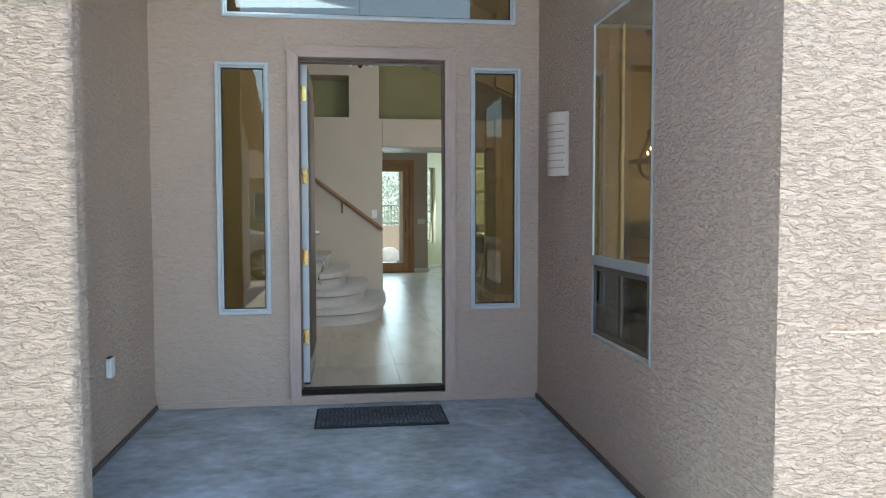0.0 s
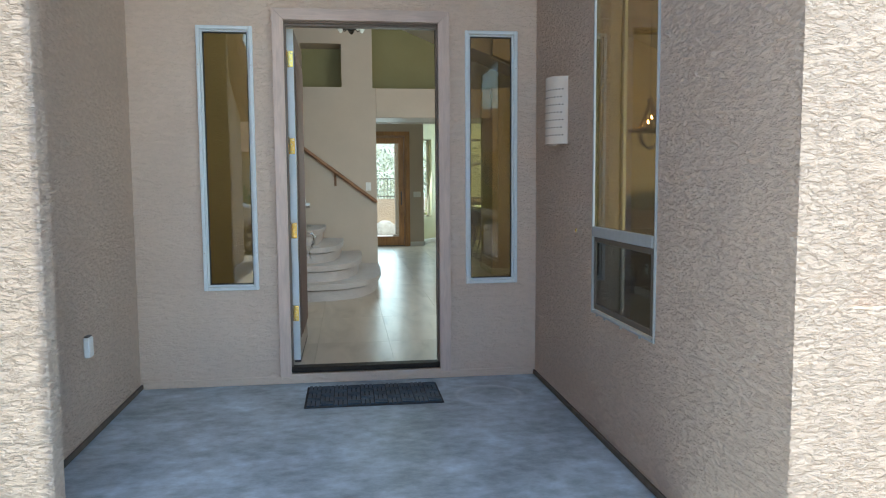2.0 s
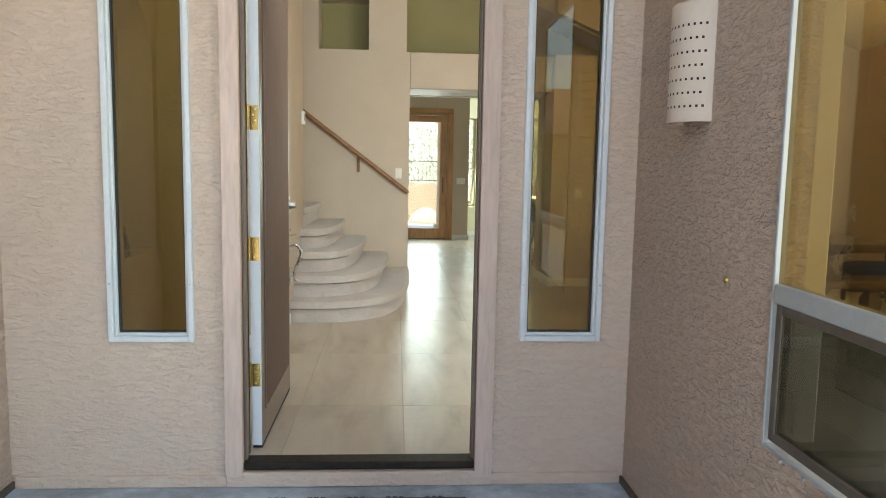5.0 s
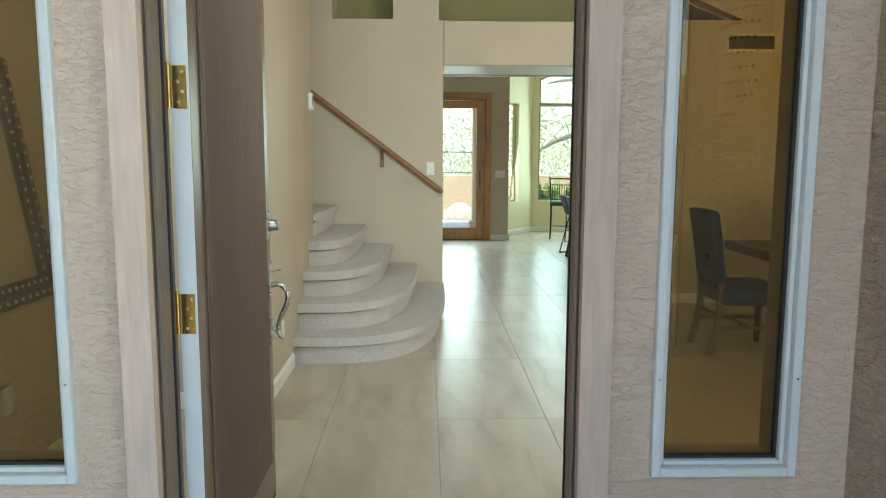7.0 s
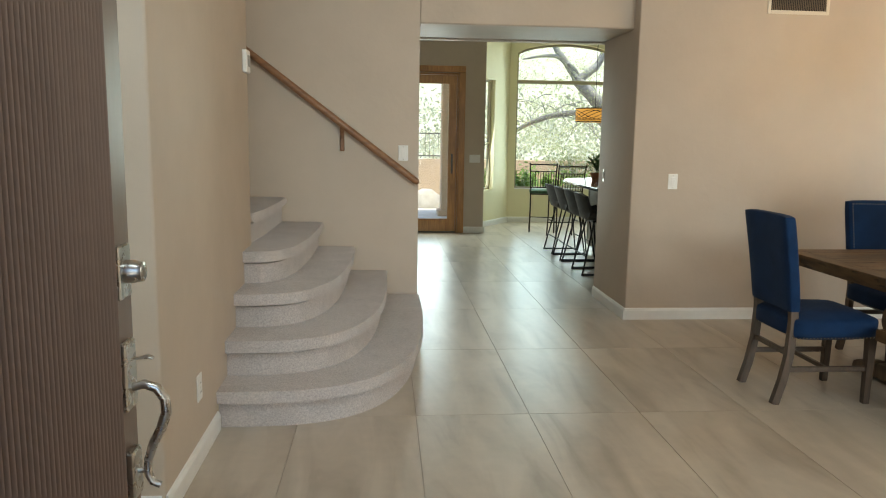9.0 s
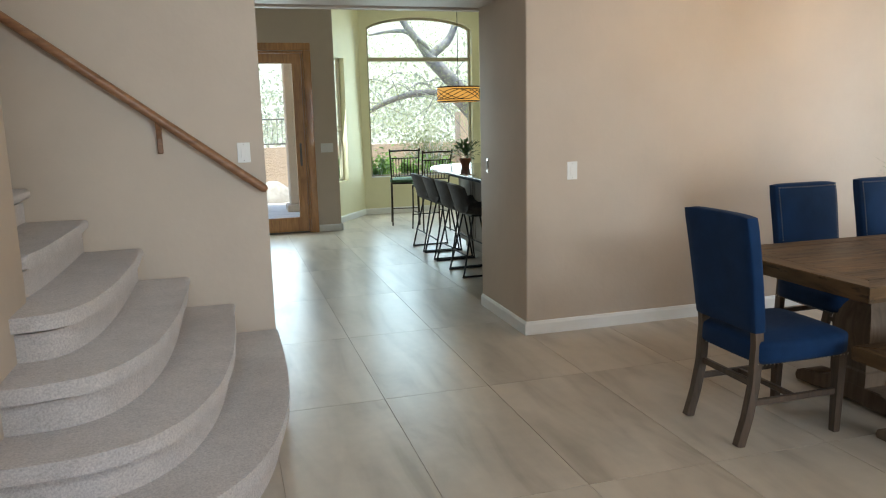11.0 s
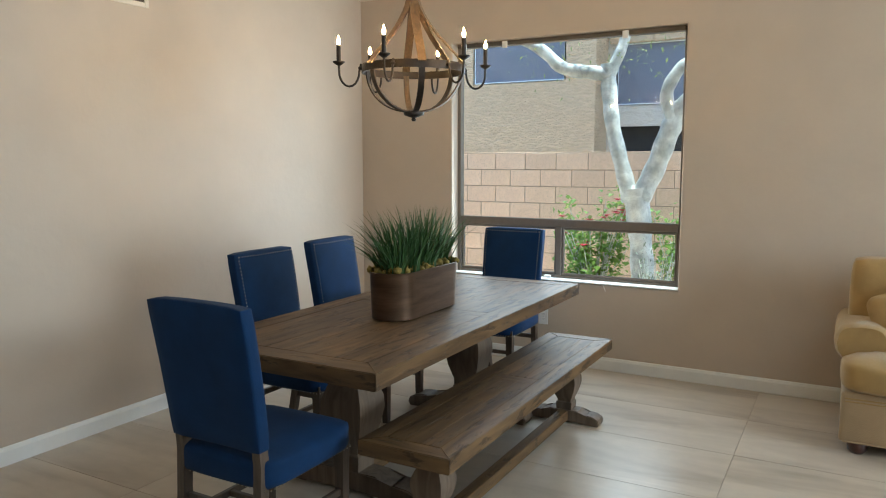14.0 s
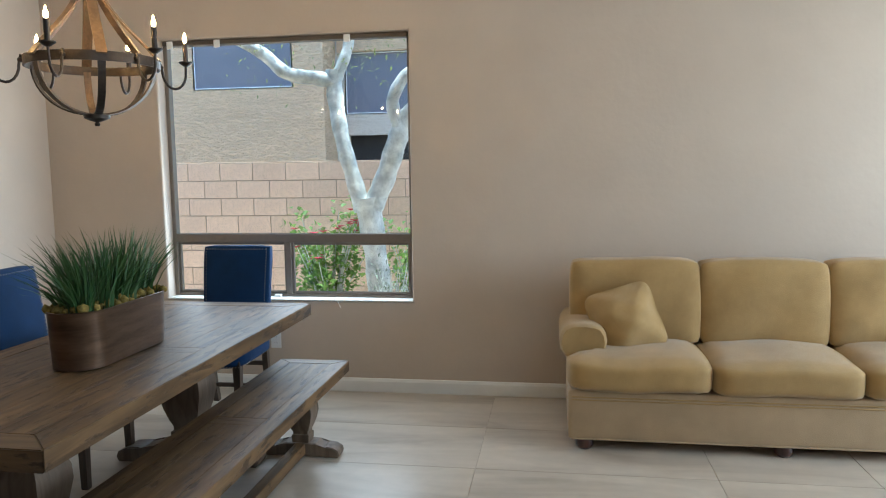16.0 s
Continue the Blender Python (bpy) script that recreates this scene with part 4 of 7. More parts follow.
dead = part("deadbolt", boxed(-0.0925, -0.081, HY - 0.033, HY + 0.033, 1.095, 1.205, bevel=0.003), NICKEL, leaf, "satin nickel deadbolt")
bm = lathe(bmesh.new(), [(0.024, -0.081), (0.024, -0.062), (0.021, -0.056), (0.021, -0.046), (0.018, -0.044)], 20, (0, HY, 1.15), "x")
part("cylinder", bm, NICKEL, dead, "", 40)
grip = part("handleset", boxed(-0.0925, -0.078, HY - 0.031, HY + 0.031, 0.860, 1.005, bevel=0.004), NICKEL, leaf, "satin nickel handleset with curved grip")
part("lower_plate", boxed(-0.0925, -0.074, HY - 0.028, HY + 0.028, 0.665, 0.770, bevel=0.004), NICKEL, grip)
bm = bmesh.new()
tube(bm, [(-0.080, HY, 0.965), (-0.062, HY, 0.968), (-0.046, HY, 0.972), (-0.034, HY, 0.968)], [0.006, 0.006, 0.010, 0.007], 10, 0.5)
part("thumb_lever", bm, NICKEL, grip, "", 50)
ctl = [(-0.079, 0.905), (-0.055, 0.912), (-0.030, 0.903), (-0.014, 0.880), (-0.012, 0.850), (-0.024, 0.815), (-0.042, 0.780), (-0.054, 0.745), (-0.055, 0.715), (-0.046, 0.695), (-0.030, 0.688)]
bm = tube(bmesh.new(), [(x, HY, z) for x, z in ctl], [0.009, 0.010, 0.0105, 0.011, 0.011, 0.0105, 0.010, 0.009, 0.009, 0.008, 0.007], 12)
part("grip", bm, NICKEL, grip, "", 60)
bm = tube(bmesh.new(), [(-0.076, HY, 0.722), (-0.055, HY, 0.722)], 0.006, 10)
part("grip_post", bm, NICKEL, grip)

SITE = PORCH_SITE
# door mat with a basket weave
mat = thing("doormat", (0.418, 5.93, -0.11), 0, "black rubber doormat with a woven relief on the porch", "doormat")
part("backing", boxed(-0.458, 0.458, -0.245, 0.245, 0.0, 0.009, bevel=0.003), BLACK_RUBBER, mat)
bm = bmesh.new()
nx, ny = 10, 5
cx, cy = 0.89 / nx, 0.455 / ny
for i in range(nx):
    for j in range(ny):
        x, y = -0.445 + cx * i, -0.2275 + cy * j
        for k in range(3):
            if (i + j) % 2:
                box(bm, x + 0.002, x + cx - 0.002, y + cy * (k + 0.14) / 3, y + cy * (k + 0.86) / 3, 0.008, 0.0185, 0.002)
            else:
                box(bm, x + cx * (k + 0.14) / 3, x + cx * (k + 0.86) / 3, y - 0.012, y + cy + 0.012, 0.008, 0.0175, 0.002)
part("weave", bm, material("mat_rubber", (0.036, 0.070, 0.115), 0.4, vary=0.4, scale=25, stain=0.3, stain_scale=4), mat)

# perforated sconce
CERAMIC = material("pale_ceramic", (0.66, 0.56, 0.47), 0.7, vary=0.06, scale=12, bump=0.2, bump_scale=60)
sc = thing("wall_sconce", (1.635, 5.68, 1.552), 0, "pale half-round ceramic sconce with rows of small holes", "wall lamp")
bm = bmesh.new()
R, D = 0.130, 0.105
outer = [(-D * math.sin(math.pi * i / 20), -R * math.cos(math.pi * i / 20)) for i in range(21)]
inner = [(x * 0.92, y * 0.94) for x, y in outer][::-1]
prism(bm, outer + inner, 0.0, 0.425, "z")
part("shade", bm, CERAMIC, sc, "", 40)
bm = bmesh.new()
for r in range(7):
    for k in range(13):
        a = math.pi * (0.10 + 0.80 * (k + 0.5 * (r % 2)) / 13)
        x, y = -(D + 0.0006) * math.sin(a), -(R + 0.0006) * math.cos(a)
        z = 0.055 + 0.048 * r
        s = 0.0044
        ta = Vector((-D * math.cos(a), R * math.sin(a), 0)).normalized() * s
        vs = [bm.verts.new((x + ta.x * p, y + ta.y * p, z + s * q)) for p, q in ((-1, -1), (1, -1), (1, 1), (-1, 1))]
        bm.faces.new(vs)
tagged(part("perforations", bm, DARK, sc), "", "", "", "stuff")
part("back_plate", boxed(-0.012, 0.0, -0.06, 0.06, 0.1, 0.3), CERAMIC, sc)
# covered outlet on the porch wall
ob = thing("outlet_cover", (-1.185, 5.29, 0.36), 0, "small white weatherproof outlet cover on the stucco wall", "outlet")
part("cover", boxed(0.0, 0.035, -0.035, 0.035, 0.0, 0.115, bevel=0.006), WHITE_PLASTIC, ob)
part("cover_hinge", boxed(0.004, 0.028, -0.03, 0.03, 0.1155, 0.124, bevel=0.002), BRONZE_ALU, ob)
ob = thing("doorbell_button", (1.635, 5.36, 1.02), 0, "small brass button stub on the stucco wall", "fitting")
bm = lathe(bmesh.new(), [(0.012, -0.012), (0.010, -0.018), (0.004, -0.022)], 12, (0.0125, 0, 0), "x")
part("button", bm, BRASS, ob)
SITE = None
# ---------------------------------------------------------------- stair and foyer
stair = thing("staircase", (0, 0, 0), 0, "beige carpeted winder stair with rounded bullnose treads", "stairs")
RISE = 0.192
def bow(a, b, n, cx=-0.369, inset=0.0, k=26):
    """A quarter of a superellipse, from the side wall round to the back wall."""
    out = []
    for i in range(k + 1):
        t = math.pi / 2 * i / k
        out.append((cx + (a - inset) * math.sin(t) ** (2 / n), 11.868 - (b - inset) * max(0.0, math.cos(t)) ** (2 / n)))
    return out
def step_outline(k, inset):
    if k <= 4:
        a, b = ((1.09, 2.30), (0.835, 2.085), (0.585, 1.835), (0.335, 1.56))[k - 1]
        front = bow(a, b, 3.5, inset=inset)
        return ([(-0.45, front[0][1])] if k > 0 else []) + front + [(-0.62, 11.868), (-0.62, 10.603)] + ([(-0.45, 10.603)] if front[0][1] < 10.6 else [])
    if k == 5:
        pts = bow(0.295, 1.5, 4.0, -0.61, inset)
        return [p for p in pts if p[1] > 10.604] + [(-0.90, 11.868), (-0.90, 10.604)]
    x = -0.60 - 0.27 * (k - 6) - inset
    return [(x, 10.604), (x, 11.868), (x - 0.6, 11.868), (x - 0.6, 10.604)]
for k in range(1, 11):
    top = RISE * k + 0.004
    bm = bmesh.new()
    prism(bm, step_outline(k, 0.042), max(0.0, top - 0.45), top - 0.078, "z")
    prism(bm, step_outline(k, 0.075), top - 0.079, top - 0.02, "z")
    part("riser", bm, CARPET, stair, "", 30)
    bm = bmesh.new()
    prism(bm, step_outline(k, 0.0), top - 0.062, top, "z")
    es = [e for e in bm.edges if abs(e.verts[0].co.z - e.verts[1].co.z) < 1e-4]
    bmesh.ops.bevel(bm, geom=es, offset=0.029, segments=5, affect="EDGES", profile=0.5)
    bmesh.ops.subdivide_edges(bm, edges=[e for e in bm.edges if e.calc_length() > 0.10 and len(e.link_faces[0].verts) == 4], cuts=2)
    for v in bm.verts:
        v.co += 0.004 * noise.noise_vector(v.co * 9.0)
    part("tread", bm, CARPET, stair, "", 60)

RAIL_WOOD = wood("stained_rail_wood", (0.31, 0.15, 0.068), (0.19, 0.088, 0.042), 0.35, 5, "x", coat=0.3)
rail = thing("handrail", (0, 0, 0), 0, "brown stained wooden handrail on the stair wall", "handrail")
bm = bmesh.new()
a, b = Vector((0.692, 11.80, 1.095)), Vector((-2.6, 11.80, 3.57))
tube(bm, [a + Vector((0.012, 0, -0.011)), a, a.lerp(b, 0.01), a.lerp(b, 0.5), b], [0.014, 0.024, 0.026, 0.026, 0.026], 14, 1.05)
part("rail", bm, RAIL_WOOD, rail, "", 60)
for x in (0.115, -1.05, -2.2):
    z = 1.095 + (0.692 - x) * (3.57 - 1.095) / (0.692 + 2.6)
    bm = bmesh.new()
    box(bm, x - 0.016, x + 0.016, 11.845, 11.868, z - 0.205, z - 0.02, 0.005)
    prism(bm, [(11.846, z - 0.12), (11.846, z - 0.018), (11.785, z - 0.018), (11.80, z - 0.045), (11.83, z - 0.075)], x - 0.014, x + 0.014, "x")
    part("bracket", bm, RAIL_WOOD, rail)


def wall_plate(name, at, rz, label, rocker=True, w=0.076, h=0.121, gangs=1):
    """A switch or outlet plate; its back lies at y = 0 and it faces -y."""
    t = thing(name, at, rz, label, "switch" if rocker else "outlet")
    part("plate", boxed(-w / 2, w / 2, -0.006, 0.0, -h / 2, h / 2, bevel=0.0025), WHITE_PLASTIC, t)
    for g in range(gangs):
        x = (g - (gangs - 1) / 2) * 0.046
        if rocker:
            part("rocker", boxed(x - 0.0165, x + 0.0165, -0.0098, -0.0062, -0.033, 0.033, bevel=0.0015), WHITE_PLASTIC, t)
        else:
            for z in (-0.021, 0.021):
                part("socket", boxed(x - 0.017, x + 0.017, -0.0085, -0.0062, z - 0.014, z + 0.014, bevel=0.002), WHITE_PLASTIC, t)
                bm = bmesh.new()
                box(bm, x - 0.008, x - 0.006, -0.0091, -0.0086, z - 0.004, z + 0.006)
                box(bm, x + 0.006, x + 0.008, -0.0091, -0.0086, z - 0.004, z + 0.006)
                part("slots", bm, DARK, t)
    for z in (-h / 2 + 0.012, h / 2 - 0.012) if rocker else (0.0,):
        part("plate_screw", lathe(bmesh.new(), [(0.003, -0.0062), (0.003, -0.0070)], 8, (0, 0, z), "y"), NICKEL, t)
    return t


wall_plate("light_switch", (0.587, STAIR_Y, 1.314), 0, "white rocker switch on the stair wall")
wall_plate("light_switch", (2.723, DIN_Y, 1.122), 0, "white rocker switch on the dining wall")
wall_plate("light_switch", (1.80, KY, 1.13), 0, "white triple switch beside the patio door", True, 0.165, 0.12, 3)
wall_plate("electrical_outlet", (-0.37, 9.245, 0.335), 90, "white outlet plate on the stair side wall", False)
wall_plate("electrical_outlet", (6.05, 10.08, 0.355), 90 + 180, "white outlet plate below the window", False)
wall_plate("electrical_outlet", (4.35, DIN_Y, 0.33), 0, "white outlet plate behind the dining chairs", False)
t = thing("door_chime", (-0.37, 10.49, 1.855), 0, "small white box with a grey face on the stair wall", "thermostat")
part("case", boxed(0.001, 0.028, -0.055, 0.055, -0.065, 0.065, bevel=0.005), WHITE_PLASTIC, t)
part("face", boxed(0.0285, 0.0305, -0.03, 0.042, -0.03, 0.035, bevel=0.0008), material("grey_display", (0.25, 0.25, 0.24), 0.3), t, "grey face")
t = thing("pocket_latch", (2.388, 12.50, 1.13), 0, "satin metal latch plate on the passage pier", "latch")
part("plate", boxed(-0.004, 0.0, -0.022, 0.022, -0.055, 0.055, bevel=0.001), NICKEL, t)
part("pull", boxed(-0.010, -0.0045, -0.010, 0.010, -0.03, 0.03, bevel=0.002), WHITE_PLASTIC, t)

vent = thing("wall_vent", (3.64, DIN_Y, 2.515), 0, "painted return air grille with vertical slats high on the wall", "air vent")
bm = bmesh.new()
frame_bars(bm, "y", -0.010, 0.0, -0.25, 0.25, -0.088, 0.088, 0.028)
part("frame", bm, CEILING_PAINT, vent)
part("backing", boxed(-0.222, 0.222, -0.002, 0.0, -0.060, 0.060), DARK, vent, "dark duct opening")
bm0 = boxed(-0.0025, 0.0025, -0.009, -0.003, -0.059, 0.059)
first = part("slat", bm0, material("brown_grille_paint", (0.17, 0.125, 0.085), 0.5, vary=0.1, scale=20), vent)
for i in range(30):
    o = first if i == 0 else first.copy()
    if i:
        scene.collection.objects.link(o)
    o.location = (-0.210 + 0.0145 * i, 0, 0)

# leaning mirror in the arched niche
MIRROR = material("mirror_glass", (0.86, 0.88, 0.86), 0.02, 1.0, vary=0.01)
FRAME_DARK = wood("dark_mirror_frame", (0.060, 0.036, 0.022), (0.030, 0.018, 0.011), 0.5, 6, "z")
mir = thing("mirror", (-1.245, 7.76, 0.772), 0, "large dark wooden mirror with rows of nailheads leaning in the niche", "mirror")
mir.matrix_world = pose(-1.245, 7.76, 0.775, 0, -9.5, 0)
bm = bmesh.new()
frame_bars(bm, "x", -0.018, 0.012, -0.44, 0.44, 0.0, 1.12, 0.052, 0.004)
frame_bars(bm, "x", -0.018, 0.002, -0.387, 0.387, 0.053, 1.067, 0.052, 0.004)
part("frame", bm, FRAME_DARK, mir)
part("glass", boxed(-0.016, -0.010, -0.336, 0.336, 0.104, 1.016), MIRROR, mir, "clear mirror glass")
part("back_board", boxed(-0.026, -0.019, -0.43, 0.43, 0.01, 1.11), FRAME_DARK, mir)
bm = bmesh.new()
for off, px, hw, h0, h1 in ((0.026, 0.012, 0.44, 0.0, 1.12), (0.079, 0.002, 0.44, 0.0, 1.12)):
    y_, z0_, z1_ = hw - off, h0 + off, h1 - off
    pts = [(-y_ + 2 * y_ * i / 14, z) for i in range(15) for z in (z0_, z1_)] + [(s * y_, z0_ + (z1_ - z0_) * i / 18) for i in range(1, 18) for s in (-1, 1)]
    for yy, zz in pts:
        lathe(bm, [(0.0095, px), (0.0085, px + 0.004), (0.004, px + 0.007)], 8, (0, yy, zz), "x")
tagged(part("nailheads", bm, ALU, mir, "bright nailheads", 60), "", "", "", "stuff")

# foyer pendant
IRON = material("dark_bronze_iron", (0.045, 0.035, 0.028), 0.45, 0.6, vary=0.3, scale=30, bump=0.3, bump_scale=80)
FROST = material("frosted_glass", (0.80, 0.78, 0.70), 0.5, vary=0.03)
pen = thing("foyer_pendant", (0.35, 9.0, 2.90), 0, "small dark iron pendant with frosted cups above the foyer", "pendant lamp")
part("rod", tube(bmesh.new(), [(0, 0, 0.12), (0, 0, 2.0)], 0.007, 8), IRON, pen)
part("canopy", lathe(bmesh.new(), [(0.06, 1.985), (0.06, 1.998)], 20), IRON, pen)
part("hub", lathe(bmesh.new(), [(0.012, 0.02), (0.035, 0.035), (0.035, 0.10), (0.012, 0.13)], 16), IRON, pen, "", 40)
for i in range(5):
    a = 2 * math.pi * i / 5 + 0.3
    c, s = math.cos(a), math.sin(a)
    bm = tube(bmesh.new(), [(0.03 * c, 0.03 * s, 0.07), (0.07 * c, 0.07 * s, 0.03), (0.11 * c, 0.11 * s, 0.05), (0.115 * c, 0.115 * s, 0.10)], 0.006, 8)
    part("arm", bm, IRON, pen)
    part("cup", lathe(bmesh.new(), [(0.012, 0.0), (0.032, 0.03), (0.036, 0.09), (0.033, 0.09), (0.010, 0.005)], 14, (0.115 * c, 0.115 * s, 0.02)), IRON if i % 2 else FROST, pen)
# ---------------------------------------------------------------- dining area
BOARD = wood("weathered_table_board", (0.180, 0.105, 0.046), (0.060, 0.034, 0.016), 0.48, 2.6, "x", knots=1.0, random_tint=0.14, pits=0.7)
BOARD_Y = wood("weathered_cross_board", (0.180, 0.105, 0.046), (0.060, 0.034, 0.016), 0.48, 2.6, "y", knots=1.0, random_tint=0.14, pits=0.7)
POST = wood("weathered_post", (0.17, 0.118, 0.078), (0.085, 0.058, 0.038), 0.55, 3, "z", knots=0.7)


def loft_square(bm, sections):
    """Square-cut turning: (half width in x, half width in y, z) from bottom to top."""
    rings = [[bm.verts.new((sx * a, sy * b, z)) for sx, sy in ((-1, -1), (1, -1), (1, 1), (-1, 1))] for a, b, z in sections]
    for p, q in zip(rings, rings[1:]):
        for k in range(4):
            j = (k + 1) % 4
            bm.faces.new((p[k], p[j], q[j], q[k]))
    bm.faces.new(rings[0][::-1])
    bm.faces.new(rings[-1])
    return bm


def moved(bm, x=0, y=0, z=0):
    bmesh.ops.translate(bm, verts=bm.verts, vec=(x, y, z))
    return bm


def planked_top(parent, L, W, z0, z1, edge, planks, rnd):
    """A top of long boards inside a mitred frame, with a cross board in the middle."""
    l, w = L / 2, W / 2
    for s, nm in ((-1, "end_board"), (1, "end_board")):
        bm = bmesh.new()
        prism(bm, [(s * l, -w), (s * l, w), (s * (l - edge), w - edge), (s * (l - edge), -w + edge)], z0, z1)
        bmesh.ops.bevel(bm, geom=list(bm.edges), offset=0.003, segments=2, affect="EDGES")
        part(nm, bm, BOARD_Y, parent)
    for s in (-1, 1):
        bm = bmesh.new()
        prism(bm, [(-l + 0.001, s * w), (l - 0.001, s * w), (l - edge, s * (w - edge)), (-l + edge, s * (w - edge))], z0, z1)
        bmesh.ops.bevel(bm, geom=list(bm.edges), offset=0.003, segments=2, affect="EDGES")
        part("side_board", bm, BOARD, parent)
    part("cross_board", boxed(-0.045, 0.045, -w + edge + 0.001, w - edge - 0.001, z0, z1 - 0.001, bevel=0.002), BOARD_Y, parent)
    pw = (W - 2 * edge) / planks
    for side in (-1, 1):
        for i in range(planks):
            y = -w + edge + pw * i
            x0, x1 = sorted((side * 0.046, side * (l - edge - 0.001)))
            part("plank", boxed(x0, x1, y + 0.0007, y + pw - 0.0007, z0, z1 - rnd.uniform(0.0, 0.0010), bevel=0.0007), BOARD, parent)
    part("underlay", boxed(-l + edge, l - edge, -w + edge, w - edge, z0 - 0.02, z0 - 0.001), BOARD, parent)


VASE = [(0.062, 0.0), (0.066, 0.05), (0.066, 0.085), (0.056, 0.095), (0.056, 0.115), (0.068, 0.15), (0.088, 0.23), (0.100, 0.31), (0.098, 0.37), (0.078, 0.44), (0.060, 0.475), (0.058, 0.485), (0.082, 0.495), (0.084, 0.54), (0.072, 0.55), (0.084, 0.565), (0.084, 0.60)]


def foot_profile(half, h):
    """Side view of a shaped trestle foot, symmetrical, from its middle to a scrolled toe."""
    side = [(0.0, h), (half * 0.40, h), (half * 0.46, h * 0.86), (half * 0.62, h * 0.72), (half * 0.66, h * 0.80), (half * 0.84, h * 0.74), (half * 0.97, h * 0.52), (half, h * 0.25), (half * 0.97, 0.0), (half * 0.62, 0.0), (half * 0.56, h * 0.16), (0, h * 0.16)]
    return side + [(-a, b) for a, b in side[::-1] if a]


rnd = random.Random(4)
table = thing("dining_table", (4.14, 10.055, 0), 0, "weathered wooden trestle dining table with a planked mitred top", "dining table")
planked_top(table, 2.30, 1.01, 0.692, 0.762, 0.115, 6, rnd)
part("apron", boxed(-0.85, 0.85, -0.05, 0.05, 0.63, 0.671, bevel=0.004), BOARD, table)
for x in (-0.60, 0.60):
    bm = bmesh.new()
    prism(bm, foot_profile(0.40, 0.105), x - 0.065, x + 0.065, "x")
    bmesh.ops.bevel(bm, geom=[e for e in bm.edges if abs(e.verts[0].co.x - e.verts[1].co.x) < 1e-5], offset=0.006, segments=2, affect="EDGES")
    part("foot", bm, POST, table, "", 35)
    part("post", moved(loft_square(bmesh.new(), [(a * 1.0, a * 1.12, z * 0.915) for a, z in VASE]), x, 0, 0.10), POST, table, "", 30)
    part("top_cleat", boxed(x - 0.06, x + 0.06, -0.36, 0.36, 0.651, 0.671, bevel=0.004), POST, table)
part("stretcher", boxed(-0.53, 0.53, -0.035, 0.035, 0.03, 0.10, bevel=0.004), BOARD, table)

bench = thing("dining_bench", (4.105, 9.487, 0), 0, "weathered wooden bench with planked mitred seat beside the table", "bench")
planked_top(bench, 2.08, 0.405, 0.400, 0.462, 0.085, 3, rnd)
for x in (-0.80, 0.80):
    bm = bmesh.new()
    prism(bm, foot_profile(0.215, 0.075), x - 0.052, x + 0.052, "x")
    bmesh.ops.bevel(bm, geom=[e for e in bm.edges if abs(e.verts[0].co.x - e.verts[1].co.x) < 1e-5], offset=0.005, segments=2, affect="EDGES")
    part("foot", bm, POST, bench, "", 35)
    part("post", moved(loft_square(bmesh.new(), [(a * 0.66, a * 0.72, z * 0.51) for a, z in VASE]), x, 0, 0.074), POST, bench, "", 30)
part("stretcher", boxed(-0.75, 0.75, -0.03, 0.03, 0.015, 0.074, bevel=0.004), BOARD, bench)
part("corner_block", boxed(-0.72, -0.66, 0.12, 0.17, 0.372, 0.379, bevel=0.001), BOARD, bench)

BLUE = material("blue_velvet", (0.004, 0.024, 0.076), 0.85, spec=0.2, vary=0.35, scale=9, bump=0.35, bump_scale=220, sheen=0.03, stain=0.18, stain_scale=3, tint=(0.005, 0.023, 0.072))
LEG_WOOD = wood("dark_chair_wood", (0.085, 0.055, 0.038), (0.045, 0.03, 0.02), 0.4, 5, "z", coat=0.2)
STUD = material("antique_nailhead", (0.35, 0.30, 0.24), 0.35, 1.0, vary=0.2, scale=30)


def pillow_box(w, d, h, n=8, puff=0.03, r=0.03):
    """A cushion: a bevelled box w by d by h on z = 0 whose faces swell."""
    bm = bmesh.new()
    box(bm, -w / 2, w / 2, -d / 2, d / 2, 0, h, 0)
    bmesh.ops.subdivide_edges(bm, edges=list(bm.edges), cuts=n, use_grid_fill=True)
    for v in bm.verts:
        u, s, t = v.co.x / (w / 2), v.co.y / (d / 2), (v.co.z - h / 2) / (h / 2)
        q = Vector((u, s, t))
        f = [(1 - abs(c) ** 4) for c in q]
        g = Vector((math.copysign(puff, u) * f[1] * f[2] * abs(u) ** 3, math.copysign(puff, s) * f[0] * f[2] * abs(s) ** 3, math.copysign(puff, t) * f[0] * f[1] * abs(t) ** 3))
        corner = Vector([math.copysign(max(0, abs(c) - (1 - r / m)) * m, c) for c, m in zip(q, (w / 2, d / 2, h / 2))])
        shrink = corner.length
        if shrink > r:
            g -= corner * (1 - r / shrink)
        v.co += g
    return bm


